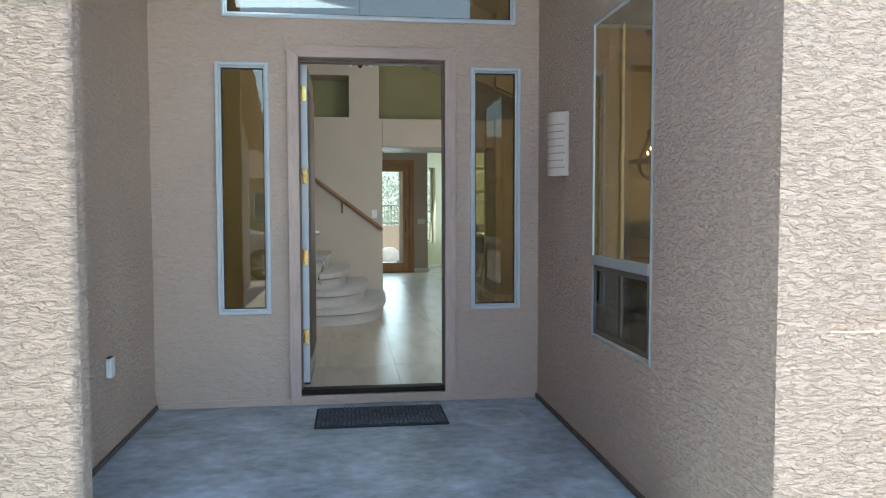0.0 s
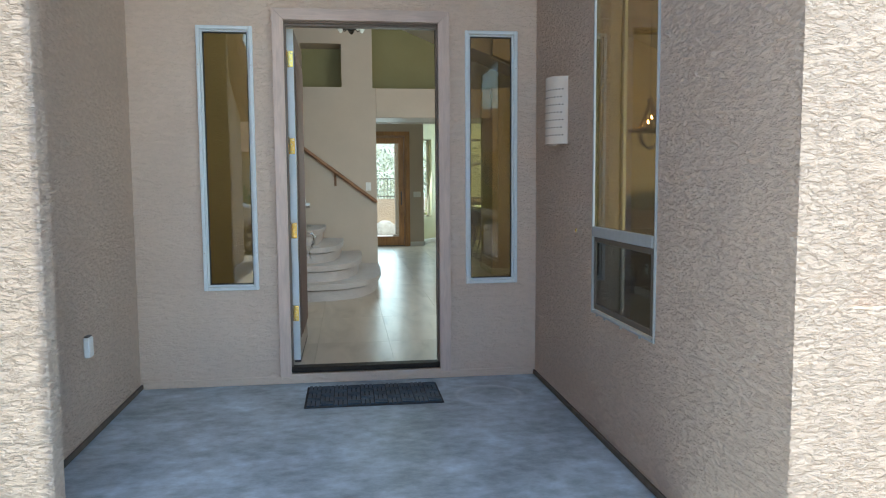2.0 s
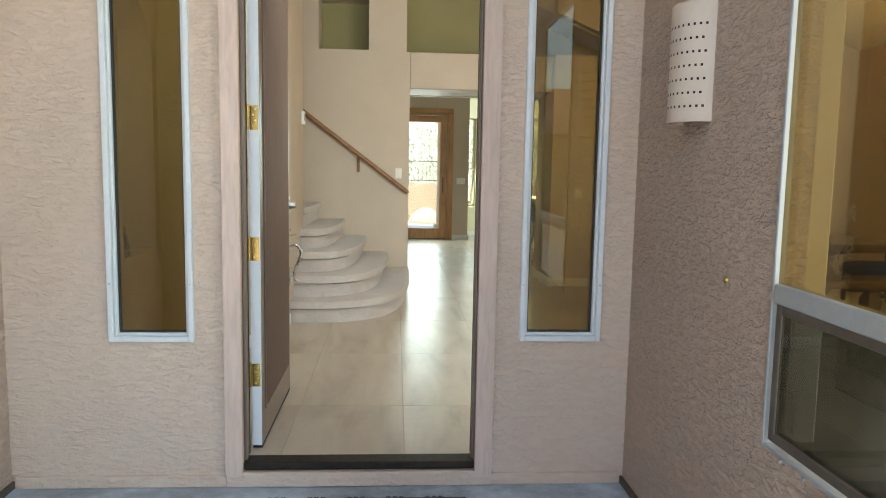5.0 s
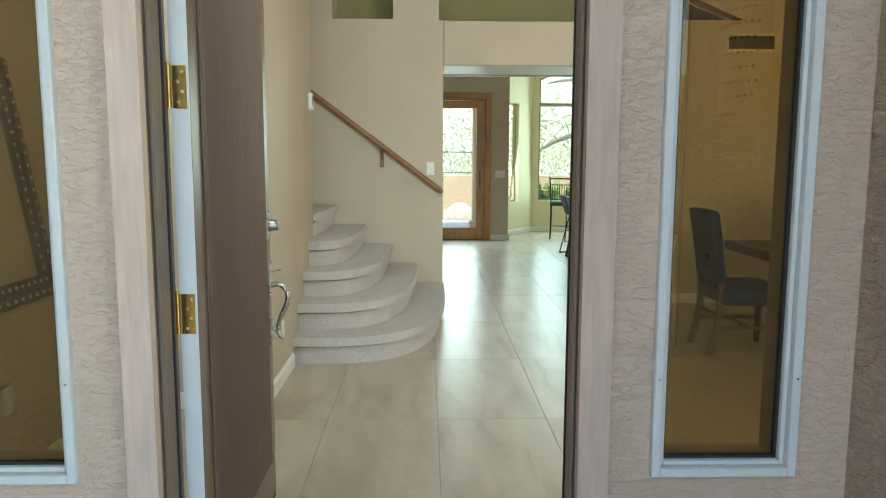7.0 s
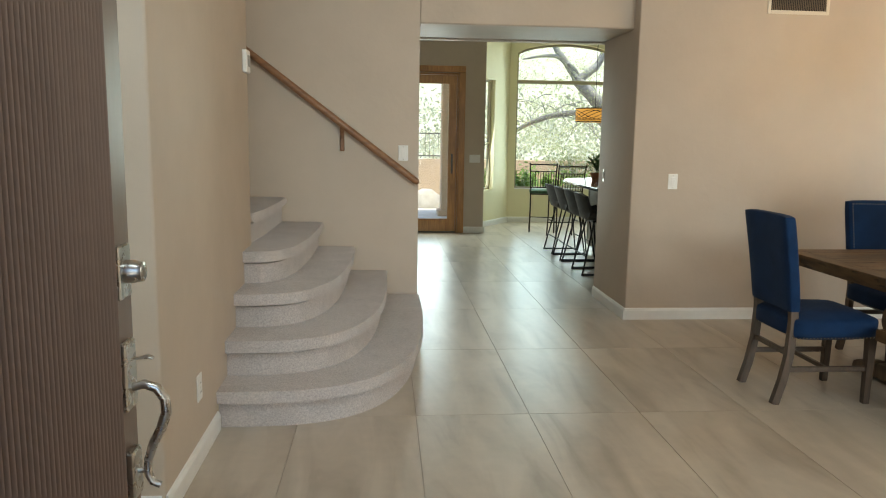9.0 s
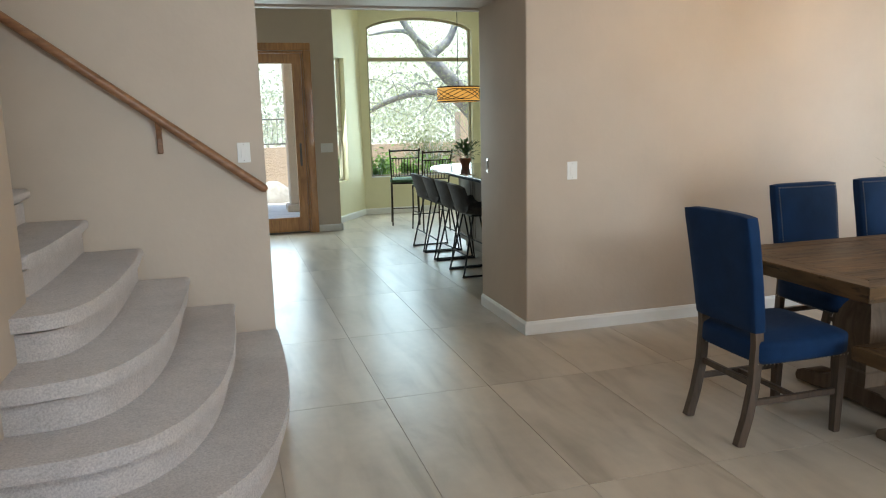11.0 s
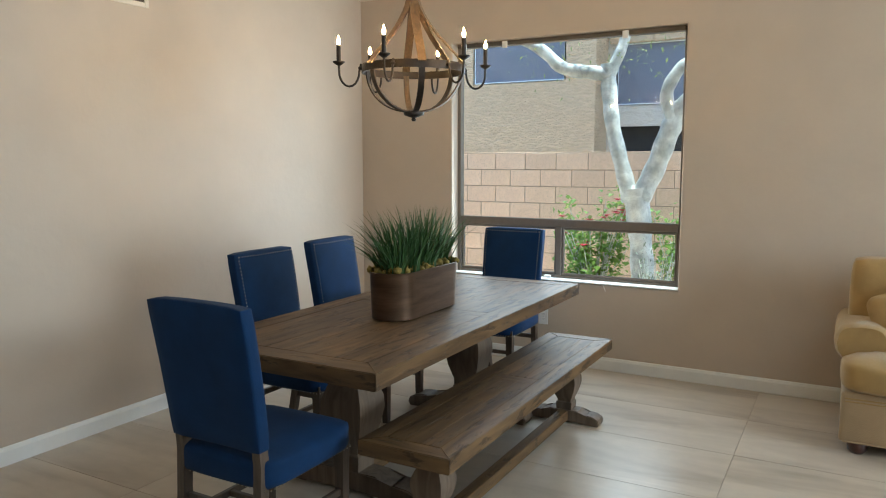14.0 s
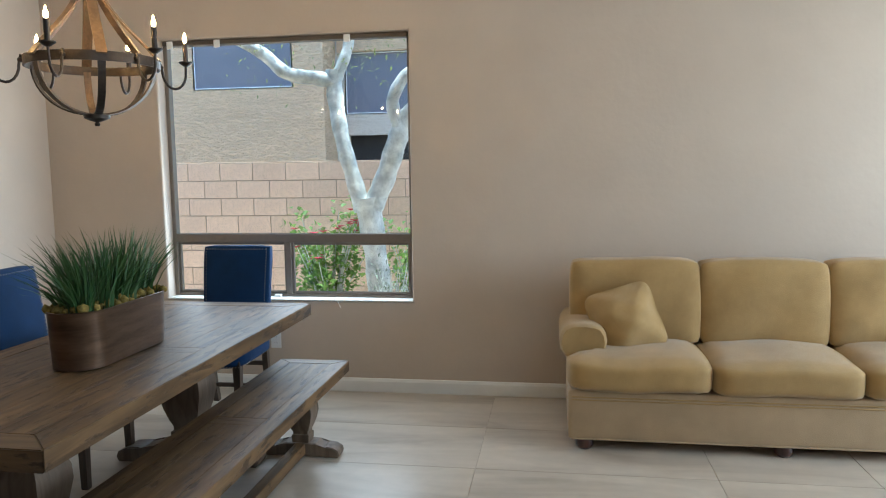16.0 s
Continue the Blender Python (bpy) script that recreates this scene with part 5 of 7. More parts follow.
def dining_chair(at, rz, label, studs_back):
    """Upholstered side chair, facing +y in its own axes, 1.04 m high."""
    c = thing("dining_chair", at, rz, label, "chair", "chairs round the dining table")
    for s in (-1, 1):
        bm = bmesh.new()
        path = [(s * 0.190, -0.292, 0.0), (s * 0.190, -0.255, 0.13), (s * 0.190, -0.228, 0.28), (s * 0.190, -0.220, 0.47), (s * 0.190, -0.232, 0.62), (s * 0.190, -0.262, 0.85)]
        bar(bm, path, 0.036, 0.042, (0, 1, 0))
        part("rear_leg", bm, LEG_WOOD, c)
        bm = bmesh.new()
        loft_square(bm, [(0.016, 0.016, 0.0), (0.017, 0.017, 0.012), (0.021, 0.021, 0.30), (0.024, 0.024, 0.42)])
        part("front_leg", moved(bm, s * 0.196, 0.235), LEG_WOOD, c)
        part("side_stretcher", boxed(s * 0.193 - 0.010, s * 0.193 + 0.010, -0.222, 0.222, 0.185, 0.215, bevel=0.003), LEG_WOOD, c)
    part("cross_stretcher", boxed(-0.183, 0.183, -0.012, 0.010, 0.188, 0.212, bevel=0.003), LEG_WOOD, c)
    part("rear_stretcher", boxed(-0.172, 0.172, -0.236, -0.214, 0.27, 0.30, bevel=0.003), LEG_WOOD, c)
    bm = pillow_box(0.455, 0.49, 0.125, 7, 0.022, 0.03)
    part("seat", moved(bm, 0, 0.018, 0.375), BLUE, c, "blue velvet seat", 60)
    bm = pillow_box(0.44, 0.066, 0.525, 9, 0.006, 0.012)
    for v in bm.verts:
        k = v.co.z / 0.525
        v.co.x *= 0.97 + 0.06 * k
        v.co.y += -0.226 - 0.062 * k - 0.02 * k * k + 0.012 * math.cos(v.co.x * 6.5)
        v.co.z += 0.525
    part("backrest", bm, BLUE, c, "blue velvet backrest", 60)
    bm = bmesh.new()
    def stud(p, d):
        d = Vector(d)
        e = d.orthogonal().normalized()
        f = d.cross(e)
        ring = [bm.verts.new(Vector(p) + 0.0042 * (math.cos(a) * e + math.sin(a) * f)) for a in [i * math.pi / 3 for i in range(6)]]
        tip = bm.verts.new(Vector(p) + 0.0028 * d)
        for i in range(6):
            bm.faces.new((ring[i], ring[(i + 1) % 6], tip))
    for i in range(24):
        u = -0.215 + 0.43 * i / 23
        stud((u, 0.0180 + 0.2455, 0.386), (0, 1, 0))
        stud((u, 0.0180 - 0.2455, 0.386), (0, -1, 0))
        for s in (-1, 1):
            stud((s * 0.228, -0.215 + 0.465 * i / 23, 0.386), (s, 0, 0))
    if studs_back:
        for i in range(28):
            k = 0.03 + 0.94 * i / 27
            y = -0.226 - 0.062 * k - 0.02 * k * k + 0.012 * math.cos(1.35) + 0.0355
            for s in (-1, 1):
                stud((s * 0.202 * (0.97 + 0.06 * k), y, 0.525 + 0.525 * k), (0, 1, 0))
        for i in range(22):
            u = -0.2 + 0.4 * i / 21
            stud((u, -0.226 - 0.080 + 0.012 * math.cos(u * 6.5) + 0.036, 1.034), (0, 1, 0))
    tagged(part("nailhead_trim", bm, STUD, c, "antique nailheads"), "", "", "", "stuff")
    return c


dining_chair((2.900, 10.015, 0), -90, "blue velvet dining chair with dark legs at the table end", False)
dining_chair((3.850, 10.585, 0), 180, "blue velvet dining chair with nailhead trim against the wall side", True)
dining_chair((4.530, 10.635, 0), 181, "blue velvet dining chair with nailhead trim against the wall side", True)
dining_chair((5.455, 10.195, 0), 91, "blue velvet dining chair with nailhead trim before the window", True)

# planter with artificial grass
COPPER = material("brushed_bronze_metal", (0.17, 0.105, 0.065), 0.38, 0.75, vary=0.45, scale=4, stretch=(1, 1, 6), bump=0.15, bump_scale=90, stain=0.25, stain_scale=2.5)
BLADE = material("grass_blade", (0.022, 0.062, 0.016), 0.5, vary=0.5, scale=18, random_tint=0.2, tint=(0.055, 0.10, 0.028))
MOSS = material("dry_moss", (0.24, 0.17, 0.035), 0.95, vary=0.6, scale=40, bump=1.0, bump_scale=120)
pl = thing("planter", (4.05, 10.02, 0.7635), 0, "oblong bronze metal planter of green grass and moss on the table", "planter")
def stadium(l, w, n=14):
    out = []
    for cx, a0 in ((l - w, -math.pi / 2), (-(l - w), math.pi / 2)):
        out += [(cx + w * math.cos(a0 + math.pi * i / n), w * math.sin(a0 + math.pi * i / n)) for i in range(n + 1)]
    return out
bm = bmesh.new()
rings = []
for l, w, z in ((0.300, 0.105, 0.0), (0.312, 0.112, 0.004), (0.322, 0.118, 0.228), (0.325, 0.121, 0.234), (0.320, 0.116, 0.236), (0.312, 0.108, 0.230), (0.310, 0.106, 0.17)):
    rings.append([bm.verts.new((x, y, z)) for x, y in stadium(l, w)])
for a, b in zip(rings, rings[1:]):
    for i in range(len(a)):
        j = (i + 1) % len(a)
        bm.faces.new((a[i], a[j], b[j], b[i]))
bm.faces.new(rings[0][::-1])
bm.faces.new(rings[-1])
part("pot", bm, COPPER, pl, "", 40)
rnd = random.Random(11)
bm = bmesh.new()
for i in range(150):
    a, r = rnd.uniform(0, 6.28), math.sqrt(rnd.random())
    x, y = rnd.uniform(-0.29, 0.29), rnd.uniform(-0.095, 0.095)
    s = rnd.uniform(0.012, 0.024)
    out = bmesh.ops.create_icosphere(bm, subdivisions=1, radius=s, matrix=Matrix.Translation((x, y, 0.226 + rnd.uniform(0, 0.020))))
    for v in out["verts"]:
        v.co += Vector((rnd.uniform(-1, 1), rnd.uniform(-1, 1), rnd.uniform(-1, 1))) * 0.006
part("moss", bm, MOSS, pl, "dry green-brown moss", 80)
bm = bmesh.new()
for i in range(640):
    tuft = rnd.choice((-0.23, -0.14, -0.05, 0.05, 0.14, 0.23))
    bx, by = tuft + rnd.gauss(0, 0.026), max(-0.09, min(0.09, rnd.gauss(0, 0.034)))
    h = rnd.uniform(0.14, 0.30) if i % 3 else rnd.uniform(0.27, 0.37)
    lean = Vector(((bx - tuft) * 2.2 + tuft * 0.50 + rnd.gauss(0, 0.03), by * 1.7 + rnd.gauss(0, 0.035), 0))
    w = rnd.uniform(0.0045, 0.0085)
    side = Vector((rnd.uniform(-1, 1), rnd.uniform(-1, 1), 0)).normalized()
    rows = []
    for k in range(5):
        u = k / 4
        p = Vector((bx, by, 0.205)) + lean * u * u + Vector((0, 0, h * (u - 0.12 * u * u * lean.length * 6)))
        ww = w * (1 - u) ** 0.75
        rows.append((bm.verts.new(p - side * ww), bm.verts.new(p + side * ww + Vector((0, 0, 0.0005)))))
    for a, b in zip(rows, rows[1:]):
        bm.faces.new((a[0], a[1], b[1], b[0]))
part("grass", bm, BLADE, pl, "long green grass blades", 180)

# chandelier
AGED = wood("aged_chandelier_wood", (0.15, 0.098, 0.055), (0.075, 0.048, 0.027), 0.5, 6, "z")
FLAME = glowing("warm_bulb", (1.0, 0.56, 0.20), 250)
ch = thing("chandelier", (4.06, 10.03, 1.74), 0, "dark iron and aged wood chandelier with six lit candle bulbs", "chandelier")
ZR, RR = 0.29, 0.300
bm = bmesh.new()
ring = [(RR * math.cos(2 * math.pi * i / 48), RR * math.sin(2 * math.pi * i / 48)) for i in range(48)]
inner = [(x * 0.972, y * 0.972) for x, y in ring]
for (pa, pb) in ((ring, inner),):
    vs = [[bm.verts.new((x, y, z)) for x, y in pts] for pts, z in ((pa, ZR - 0.022), (pa, ZR + 0.022), (pb, ZR + 0.022), (pb, ZR - 0.022))]
    for k in range(4):
        for i in range(48):
            j = (i + 1) % 48
            bm.faces.new((vs[k][i], vs[k][j], vs[(k + 1) % 4][j], vs[(k + 1) % 4][i]))
part("ring", bm, IRON, ch, "dark iron ring", 40)
for i in range(6):
    a = 2 * math.pi * i / 6 + 0.70
    c, s = math.cos(a), math.sin(a)
    pts = []
    for k in range(13):
        t = math.pi / 2 * k / 12
        pts.append(((0.03 + 0.262 * math.cos(t)) * c, (0.03 + 0.262 * math.cos(t)) * s, 0.285 - 0.235 * math.sin(t)))
    bm = bar(bmesh.new(), pts, 0.034, 0.008, [(p[0], p[1], p[2] - 0.28) for p in pts])
    part("lower_rib", bm, IRON if i % 2 else AGED, ch)
    pts = []
    for k in range(11):
        u = k / 10
        r = 0.288 * (1 - u) ** 1.9 + 0.024
        pts.append((r * c, r * s, ZR + 0.01 + 0.43 * u ** 0.85))
    bm = bar(bmesh.new(), pts, 0.046, 0.009, (c, s, 0.6))
    part("upper_rib", bm, AGED, ch, "aged wood rib")
    b = a + math.pi / 6
    c, s = math.cos(b), math.sin(b)
    pts = [((RR + 0.002) * c, (RR + 0.002) * s, ZR + 0.025)]
    for k in range(11):
        t = math.pi * k / 10
        r = RR + 0.012 + 0.058 * (1 - math.cos(t))
        pts.append((r * c, r * s, ZR - 0.015 - 0.088 * math.sin(t) + (0.035 if k == 10 else 0.0)))
    R2 = RR + 0.128
    arm = part("arm", tube(bmesh.new(), pts, 0.0065, 10), IRON, ch, "", 60)
    bm = lathe(bmesh.new(), [(0.010, ZR + 0.012), (0.030, ZR + 0.026), (0.034, ZR + 0.030), (0.034, ZR + 0.035), (0.013, ZR + 0.037)], 18, (R2 * c, R2 * s, 0))
    part("cup", bm, IRON, arm, "", 40)
    part("candle_sleeve", lathe(bmesh.new(), [(0.0125, ZR + 0.036), (0.0125, ZR + 0.128)], 14, (R2 * c, R2 * s, 0)), IRON, arm, "", 40)
    bm = lathe(bmesh.new(), [(0.005, ZR + 0.128), (0.0085, ZR + 0.139), (0.0095, ZR + 0.149), (0.006, ZR + 0.160), (0.003, ZR + 0.169), (0.001, ZR + 0.178)], 14, (R2 * c, R2 * s, 0))
    part("bulb", bm, FLAME, arm, "lit flame-shaped bulb", 60)
    part("rivet", lathe(bmesh.new(), [(0.012, RR - 0.002), (0.012, RR + 0.012), (0.006, RR + 0.018)], 10, (0, 0, 0), "x"), IRON, ch).matrix_basis = Matrix.Translation((0, 0, ZR)) @ Matrix.Rotation(b, 4, "Z")
part("bottom_hub", lathe(bmesh.new(), [(0.010, -0.005), (0.014, 0.006), (0.008, 0.014), (0.03, 0.02), (0.058, 0.032), (0.060, 0.048), (0.04, 0.055), (0.02, 0.06)], 24), IRON, ch, "", 40)
part("top_hub", lathe(bmesh.new(), [(0.03, ZR + 0.40), (0.045, ZR + 0.415), (0.045, ZR + 0.445), (0.02, ZR + 0.46), (0.012, ZR + 0.49)], 20), IRON, ch, "", 40)
bm = bmesh.new()
SMALL = 0.87
for o in ch.children_recursive:
    o.data.transform(Matrix.Scale(SMALL, 4))
    o.location = o.location * SMALL
z = (ZR + 0.49) * SMALL
i = 0
top = vault(4.06) - 1.74
while z < top - 0.05:
    pts = [((0.008 * math.cos(t)) * (1 - i % 2), (0.008 * math.cos(t)) * (i % 2), z + 0.014 + 0.017 * math.sin(t)) for t in [2 * math.pi * k / 10 for k in range(10)]]
    tube(bm, pts, 0.0024, 6, closed=True)
    z += 0.026
    i += 1
part("chain", bm, IRON, ch)
part("canopy", lathe(bmesh.new(), [(0.012, top - 0.06), (0.055, top - 0.03), (0.065, top + 0.02)], 24), IRON, ch, "", 40)

# dining window
y0, y1, z0, z1 = DIN_WIN
w = thing("window_5", (0, 0, 0), 0, "wide bronze aluminium window with two lower sliding panes", "window", "", "structure")
BRONZE_LIGHT = material("taupe_aluminium", (0.19, 0.16, 0.13), 0.42, 0.2, vary=0.08, scale=30)
bm = bmesh.new()
frame_bars(bm, "x", 6.150, 6.205, y0, y1, z0, z1, 0.030)
part("window_frame", bm, BRONZE_LIGHT, w)
part("transom_bar", boxed(6.145, 6.205, y0 + 0.03, y1 - 0.03, 1.035, 1.095, bevel=0.004), BRONZE_LIGHT, w)
part("mullion", boxed(6.150, 6.200, 9.985, 10.025, z0 + 0.03, 1.035, bevel=0.004), BRONZE_LIGHT, w)
bm = bmesh.new()
frame_bars(bm, "x", 6.160, 6.185, y0 + 0.031, 9.984, z0 + 0.031, 1.034, 0.018)
frame_bars(bm, "x", 6.170, 6.195, 10.026, y1 - 0.031, z0 + 0.031, 1.034, 0.018)
part("sash", bm, BRONZE_LIGHT, w)
pane(w, "x", 6.178, y0 + 0.02, y1 - 0.02, 1.06, z1 - 0.02, GLASS, "upper_pane")
pane(w, "x", 6.172, y0 + 0.03, 9.99, z0 + 0.03, 1.04, GLASS, "lower_pane")
pane(w, "x", 6.182, 10.02, y1 - 0.03, z0 + 0.03, 1.04, GLASS, "lower_pane")
part("sill", boxed(6.040, 6.149, y0 - 0.0, y1 + 0.0, z0 + 0.0015, z0 + 0.012, bevel=0.004), BASE_PAINT, w, "white painted sill")
part("blind_rail", boxed(6.105, 6.140, y0 + 0.02, y1 - 0.02, z1 - 0.034, z1 - 0.004, bevel=0.003), BRONZE_ALU, w, "dark blind headrail")
for y in (9.52, 10.45, 10.80):
    part("blind_clip", boxed(6.095, 6.104, y - 0.022, y + 0.022, z1 - 0.058, z1 - 0.004, bevel=0.003), WHITE_PLASTIC, w, "pale plastic clip")
part("latch", boxed(6.118, 6.148, 10.06, 10.11, z0 + 0.013, z0 + 0.03, bevel=0.004), WHITE_PLASTIC, w, "white latch")
bm = tube(bmesh.new(), [(6.07, 9.66, z0 + 0.016), (6.055, 9.64, z0 + 0.018), (6.045, 9.62, z0 + 0.0), (6.046, 9.60, z0 - 0.045)], 0.003, 6)
part("cord", bm, WHITE_PLASTIC, w, "loose white cord")

# sofa
SOFA = material("gold_chenille", (0.37, 0.232, 0.080), 0.85, vary=0.18, scale=5, bump=0.5, bump_scale=240, sheen=0.25, stain=0.10, stain_scale=3)
SOFA_BASE = material("beige_sofa_cloth", (0.38, 0.268, 0.150), 0.85, vary=0.12, scale=6, bump=0.5, bump_scale=240, sheen=0.2)
BUN = wood("mahogany_foot", (0.06, 0.015, 0.008), (0.03, 0.008, 0.005), 0.3, 5, "z", coat=0.4)
sofa = thing("sofa", (5.10, 6.93, 0), 0, "gold three-seat sofa with rolled arms and loose cushions", "sofa")
LS = 1.125
part("base", boxed(0.02, 0.88, -LS, LS, 0.062, 0.335, bevel=0.02, seg=3), SOFA_BASE, sofa, "beige upholstered base", 50)
for zw in (0.300, 0.284):
    part("welt", tube(bmesh.new(), [(0.020, -LS + 0.02, zw), (0.0175, 0, zw), (0.020, LS - 0.02, zw)], 0.004, 6), SOFA, sofa)
part("hem", tube(bmesh.new(), [(0.024, -LS + 0.02, 0.066), (0.022, 0, 0.066), (0.024, LS - 0.02, 0.066)], 0.005, 6), SOFA_BASE, sofa)
bm = bmesh.new()
box(bm, 0.70, 0.90, -LS + 0.03, LS - 0.03, 0.336, 0.83, 0.05, 3)
part("back", bm, SOFA, sofa, "", 50)
for s in (-1, 1):
    prof = []
    bm = bmesh.new()
    for k, x in enumerate((0.0, 0.02, 0.06, 0.30, 0.58)):
        g = (0.88, 0.97, 1.0, 1.0, 1.0)[k]
        ringv = []
        for i in range(18):
            t = 2 * math.pi * i / 18
            ringv.append(bm.verts.new((0.20 + x, s * (LS - 0.085) + 0.135 * g * math.cos(t), 0.555 + 0.115 * g * math.sin(t) + 0.01 * math.sin(3 * t))))
        prof.append(ringv)
    for a_, b_ in zip(prof, prof[1:]):
        for i in range(18):
            j = (i + 1) % 18
            bm.faces.new((a_[i], a_[j], b_[j], b_[i]))
    cpt = bm.verts.new((0.205, s * (LS - 0.085), 0.555))
    for i in range(18):
        bm.faces.new((prof[0][(i + 1) % 18], prof[0][i], cpt))
    bm.faces.new(prof[-1])
    part("arm", bm, SOFA, sofa, "rolled pleated arm", 50)
    a_, b_ = sorted((s * (LS - 0.16), s * (LS - 0.005)))
    part("arm_panel", boxed(0.215, 0.72, a_, b_, 0.336, 0.52, bevel=0.015, seg=2), SOFA_BASE, sofa)
cw = (2 * LS) / 3
for k in range(3):
    y = -LS + cw * (k + 0.5)
    sw = cw - 0.012
    bm = pillow_box(0.70, sw, 0.17, 12, 0.018, 0.045)
    edge_cushion = k != 1
    sg = -1 if k == 0 else 1
    for v in bm.verts:
        if edge_cushion and v.co.x > -0.16 and sg * v.co.y > sw / 2 - 0.16:
            v.co.y = sg * min(sg * v.co.y, sw / 2 - 0.16 + 0.02)
        v.co.z += 0.006 * math.sin(v.co.x * 9 + k) + 0.006 * math.sin(v.co.y * 11 + 2 * k)
    part("seat_cushion", moved(bm, 0.335, y, 0.337), SOFA, sofa, "", 60)
    bw = 0.70 if k == 1 else 0.735
    yb = 0.0 if k == 1 else sg * (0.70 / 2 + 0.012 + 0.735 / 2)
    bm = pillow_box(0.17, bw, 0.475, 12, 0.016, 0.024)
    for v in bm.verts:
        v.co.x += 0.11 * v.co.z
        v.co.z += 0.004 * math.sin(v.co.y * 10 + k * 1.7)
        v.co.x += 0.006 * math.sin(v.co.y * 13 + v.co.z * 9 + k)
    part("back_cushion", moved(bm, 0.56, yb, 0.50), SOFA, sofa, "", 60)
for x in (0.07, 0.80):
    for y in (-LS + 0.09, 0.0, LS - 0.09):
        part("bun_foot", lathe(bmesh.new(), [(0.030, 0.0), (0.046, 0.018), (0.050, 0.042), (0.044, 0.066), (0.030, 0.0845)], 20, (x, y, 0)), BUN, sofa, "dark turned bun foot", 60)
pil = thing("throw_pillow", (5.48, 7.735, 0.53), 0, "gold square throw pillow leaning in the sofa corner", "pillow")
pil.matrix_world = Matrix.Translation((5.42, 7.665, 0.485)) @ Euler((radians(-16), radians(20), radians(8))).to_matrix().to_4x4()
bm = pillow_box(0.16, 0.37, 0.37, 12, 0.03, 0.015)
for v in bm.verts:
    u, t = v.co.y / 0.185, (v.co.z - 0.185) / 0.185
    v.co.x *= max(0.06, (1 - 0.72 * abs(u) ** 2.4) * (1 - 0.72 * abs(t) ** 2.4))
    v.co.y *= 1 - 0.09 * (1 - t * t)
    v.co.z = 0.185 + (v.co.z - 0.185) * (1 - 0.09 * (1 - u * u))
    v.co.x += 0.006 * math.sin(5 * u + 4 * t) + 0.004 * math.sin(9 * t - 6 * u)
part("cover", bm, SOFA, pil, "", 70)
# ---------------------------------------------------------------- kitchen and breakfast bay
door = thing("door_2", (0, 0, 0), 0, "honey oak patio door with one full glass pane", "door", "", "structure")
bm = bmesh.new()
for x0, x1, z0_, z1_ in ((0.50, 0.60, 0.0, 2.395), (1.54, 1.64, 0.0, 2.395), (0.50, 1.64, 2.395, 2.49)):
    box(bm, x0, x1, KY - 0.022, KY - 0.0005, z0_ + 0.001, z1_, 0.006, 2)
part("casing", bm, OAK, door)
bm = bmesh.new()
box(bm, 0.601, 0.625, KY, KY + 0.14, 0.0, 2.36, 0.002)
box(bm, 1.515, 1.539, KY, KY + 0.14, 0.0, 2.36, 0.002)
box(bm, 0.601, 1.539, KY, KY + 0.14, 2.362, 2.388, 0.002)
part("jamb", bm, OAK, door)
leaf2 = part("leaf", wall_mesh("y", KY + 0.03, KY + 0.075, 0.628, 1.512, 0.02, 2.358, [(0.745, 1.398, 0.21, 2.235)]), OAK, door)
bm = bmesh.new()
frame_bars(bm, "y", KY + 0.022, KY + 0.083, 0.733, 1.410, 0.198, 2.247, 0.014)
part("glazing_bead", bm, OAK, leaf2)
p = pane(leaf2, "y", KY + 0.052, 0.747, 1.396, 0.212, 2.233, GLASS, "glass")
bm = boxed(1.440, 1.468, KY + 0.002, KY + 0.029, 0.90, 1.20, bevel=0.006)
part("handle", bm, BRONZE_ALU, leaf2, "dark metal pull handle")
part("sill_plate", boxed(0.601, 1.539, KY + 0.004, KY + 0.145, 0.001, 0.018, bevel=0.004), BRONZE_ALU, door)

CREAM_ALU = material("almond_aluminium", (0.42, 0.37, 0.25), 0.45, 0.1, vary=0.05, scale=30)
w = thing("window_6", (0, 0, 0), 0, "large arched picture window of the breakfast bay", "window", "", "structure")
bm = bmesh.new()
n = 24
pts_o = [(BW0 + (BW1 - BW0) * i / n) for i in range(n + 1)]
bar(bm, [(x, 18.79, arch_z(x) - 0.018) for x in pts_o], 0.05, 0.036, (0, 0, 1))
box(bm, BW0, BW0 + 0.035, 18.765, 18.815, BSILL, arch_z(BW0), 0.003)
box(bm, BW1 - 0.035, BW1, 18.765, 18.815, BSILL, arch_z(BW1), 0.003)
box(bm, BW0 + 0.035, BW1 - 0.035, 18.765, 18.815, BSILL, BSILL + 0.035, 0.003)
part("window_frame", bm, CREAM_ALU, w)
part("transom_bar", boxed(BW0 + 0.035, BW1 - 0.035, 18.765, 18.815, 2.375, 2.435, bevel=0.004), CREAM_ALU, w)
pane(w, "y", 18.79, BW0 + 0.03, BW1 - 0.03, BSILL + 0.03, 2.38, GLASS, "lower_pane")
bm = bmesh.new()
prism(bm, [(x, arch_z(x) - 0.02) for x in pts_o] + [(BW1, 2.43), (BW0, 2.43)], 18.787, 18.793, "y")
part("arched_pane", bm, GLASS, w).visible_shadow = False
part("sill", boxed(BW0, BW1, 18.672, 18.764, BSILL + 0.001, BSILL + 0.014, bevel=0.004), BASE_PAINT, w)
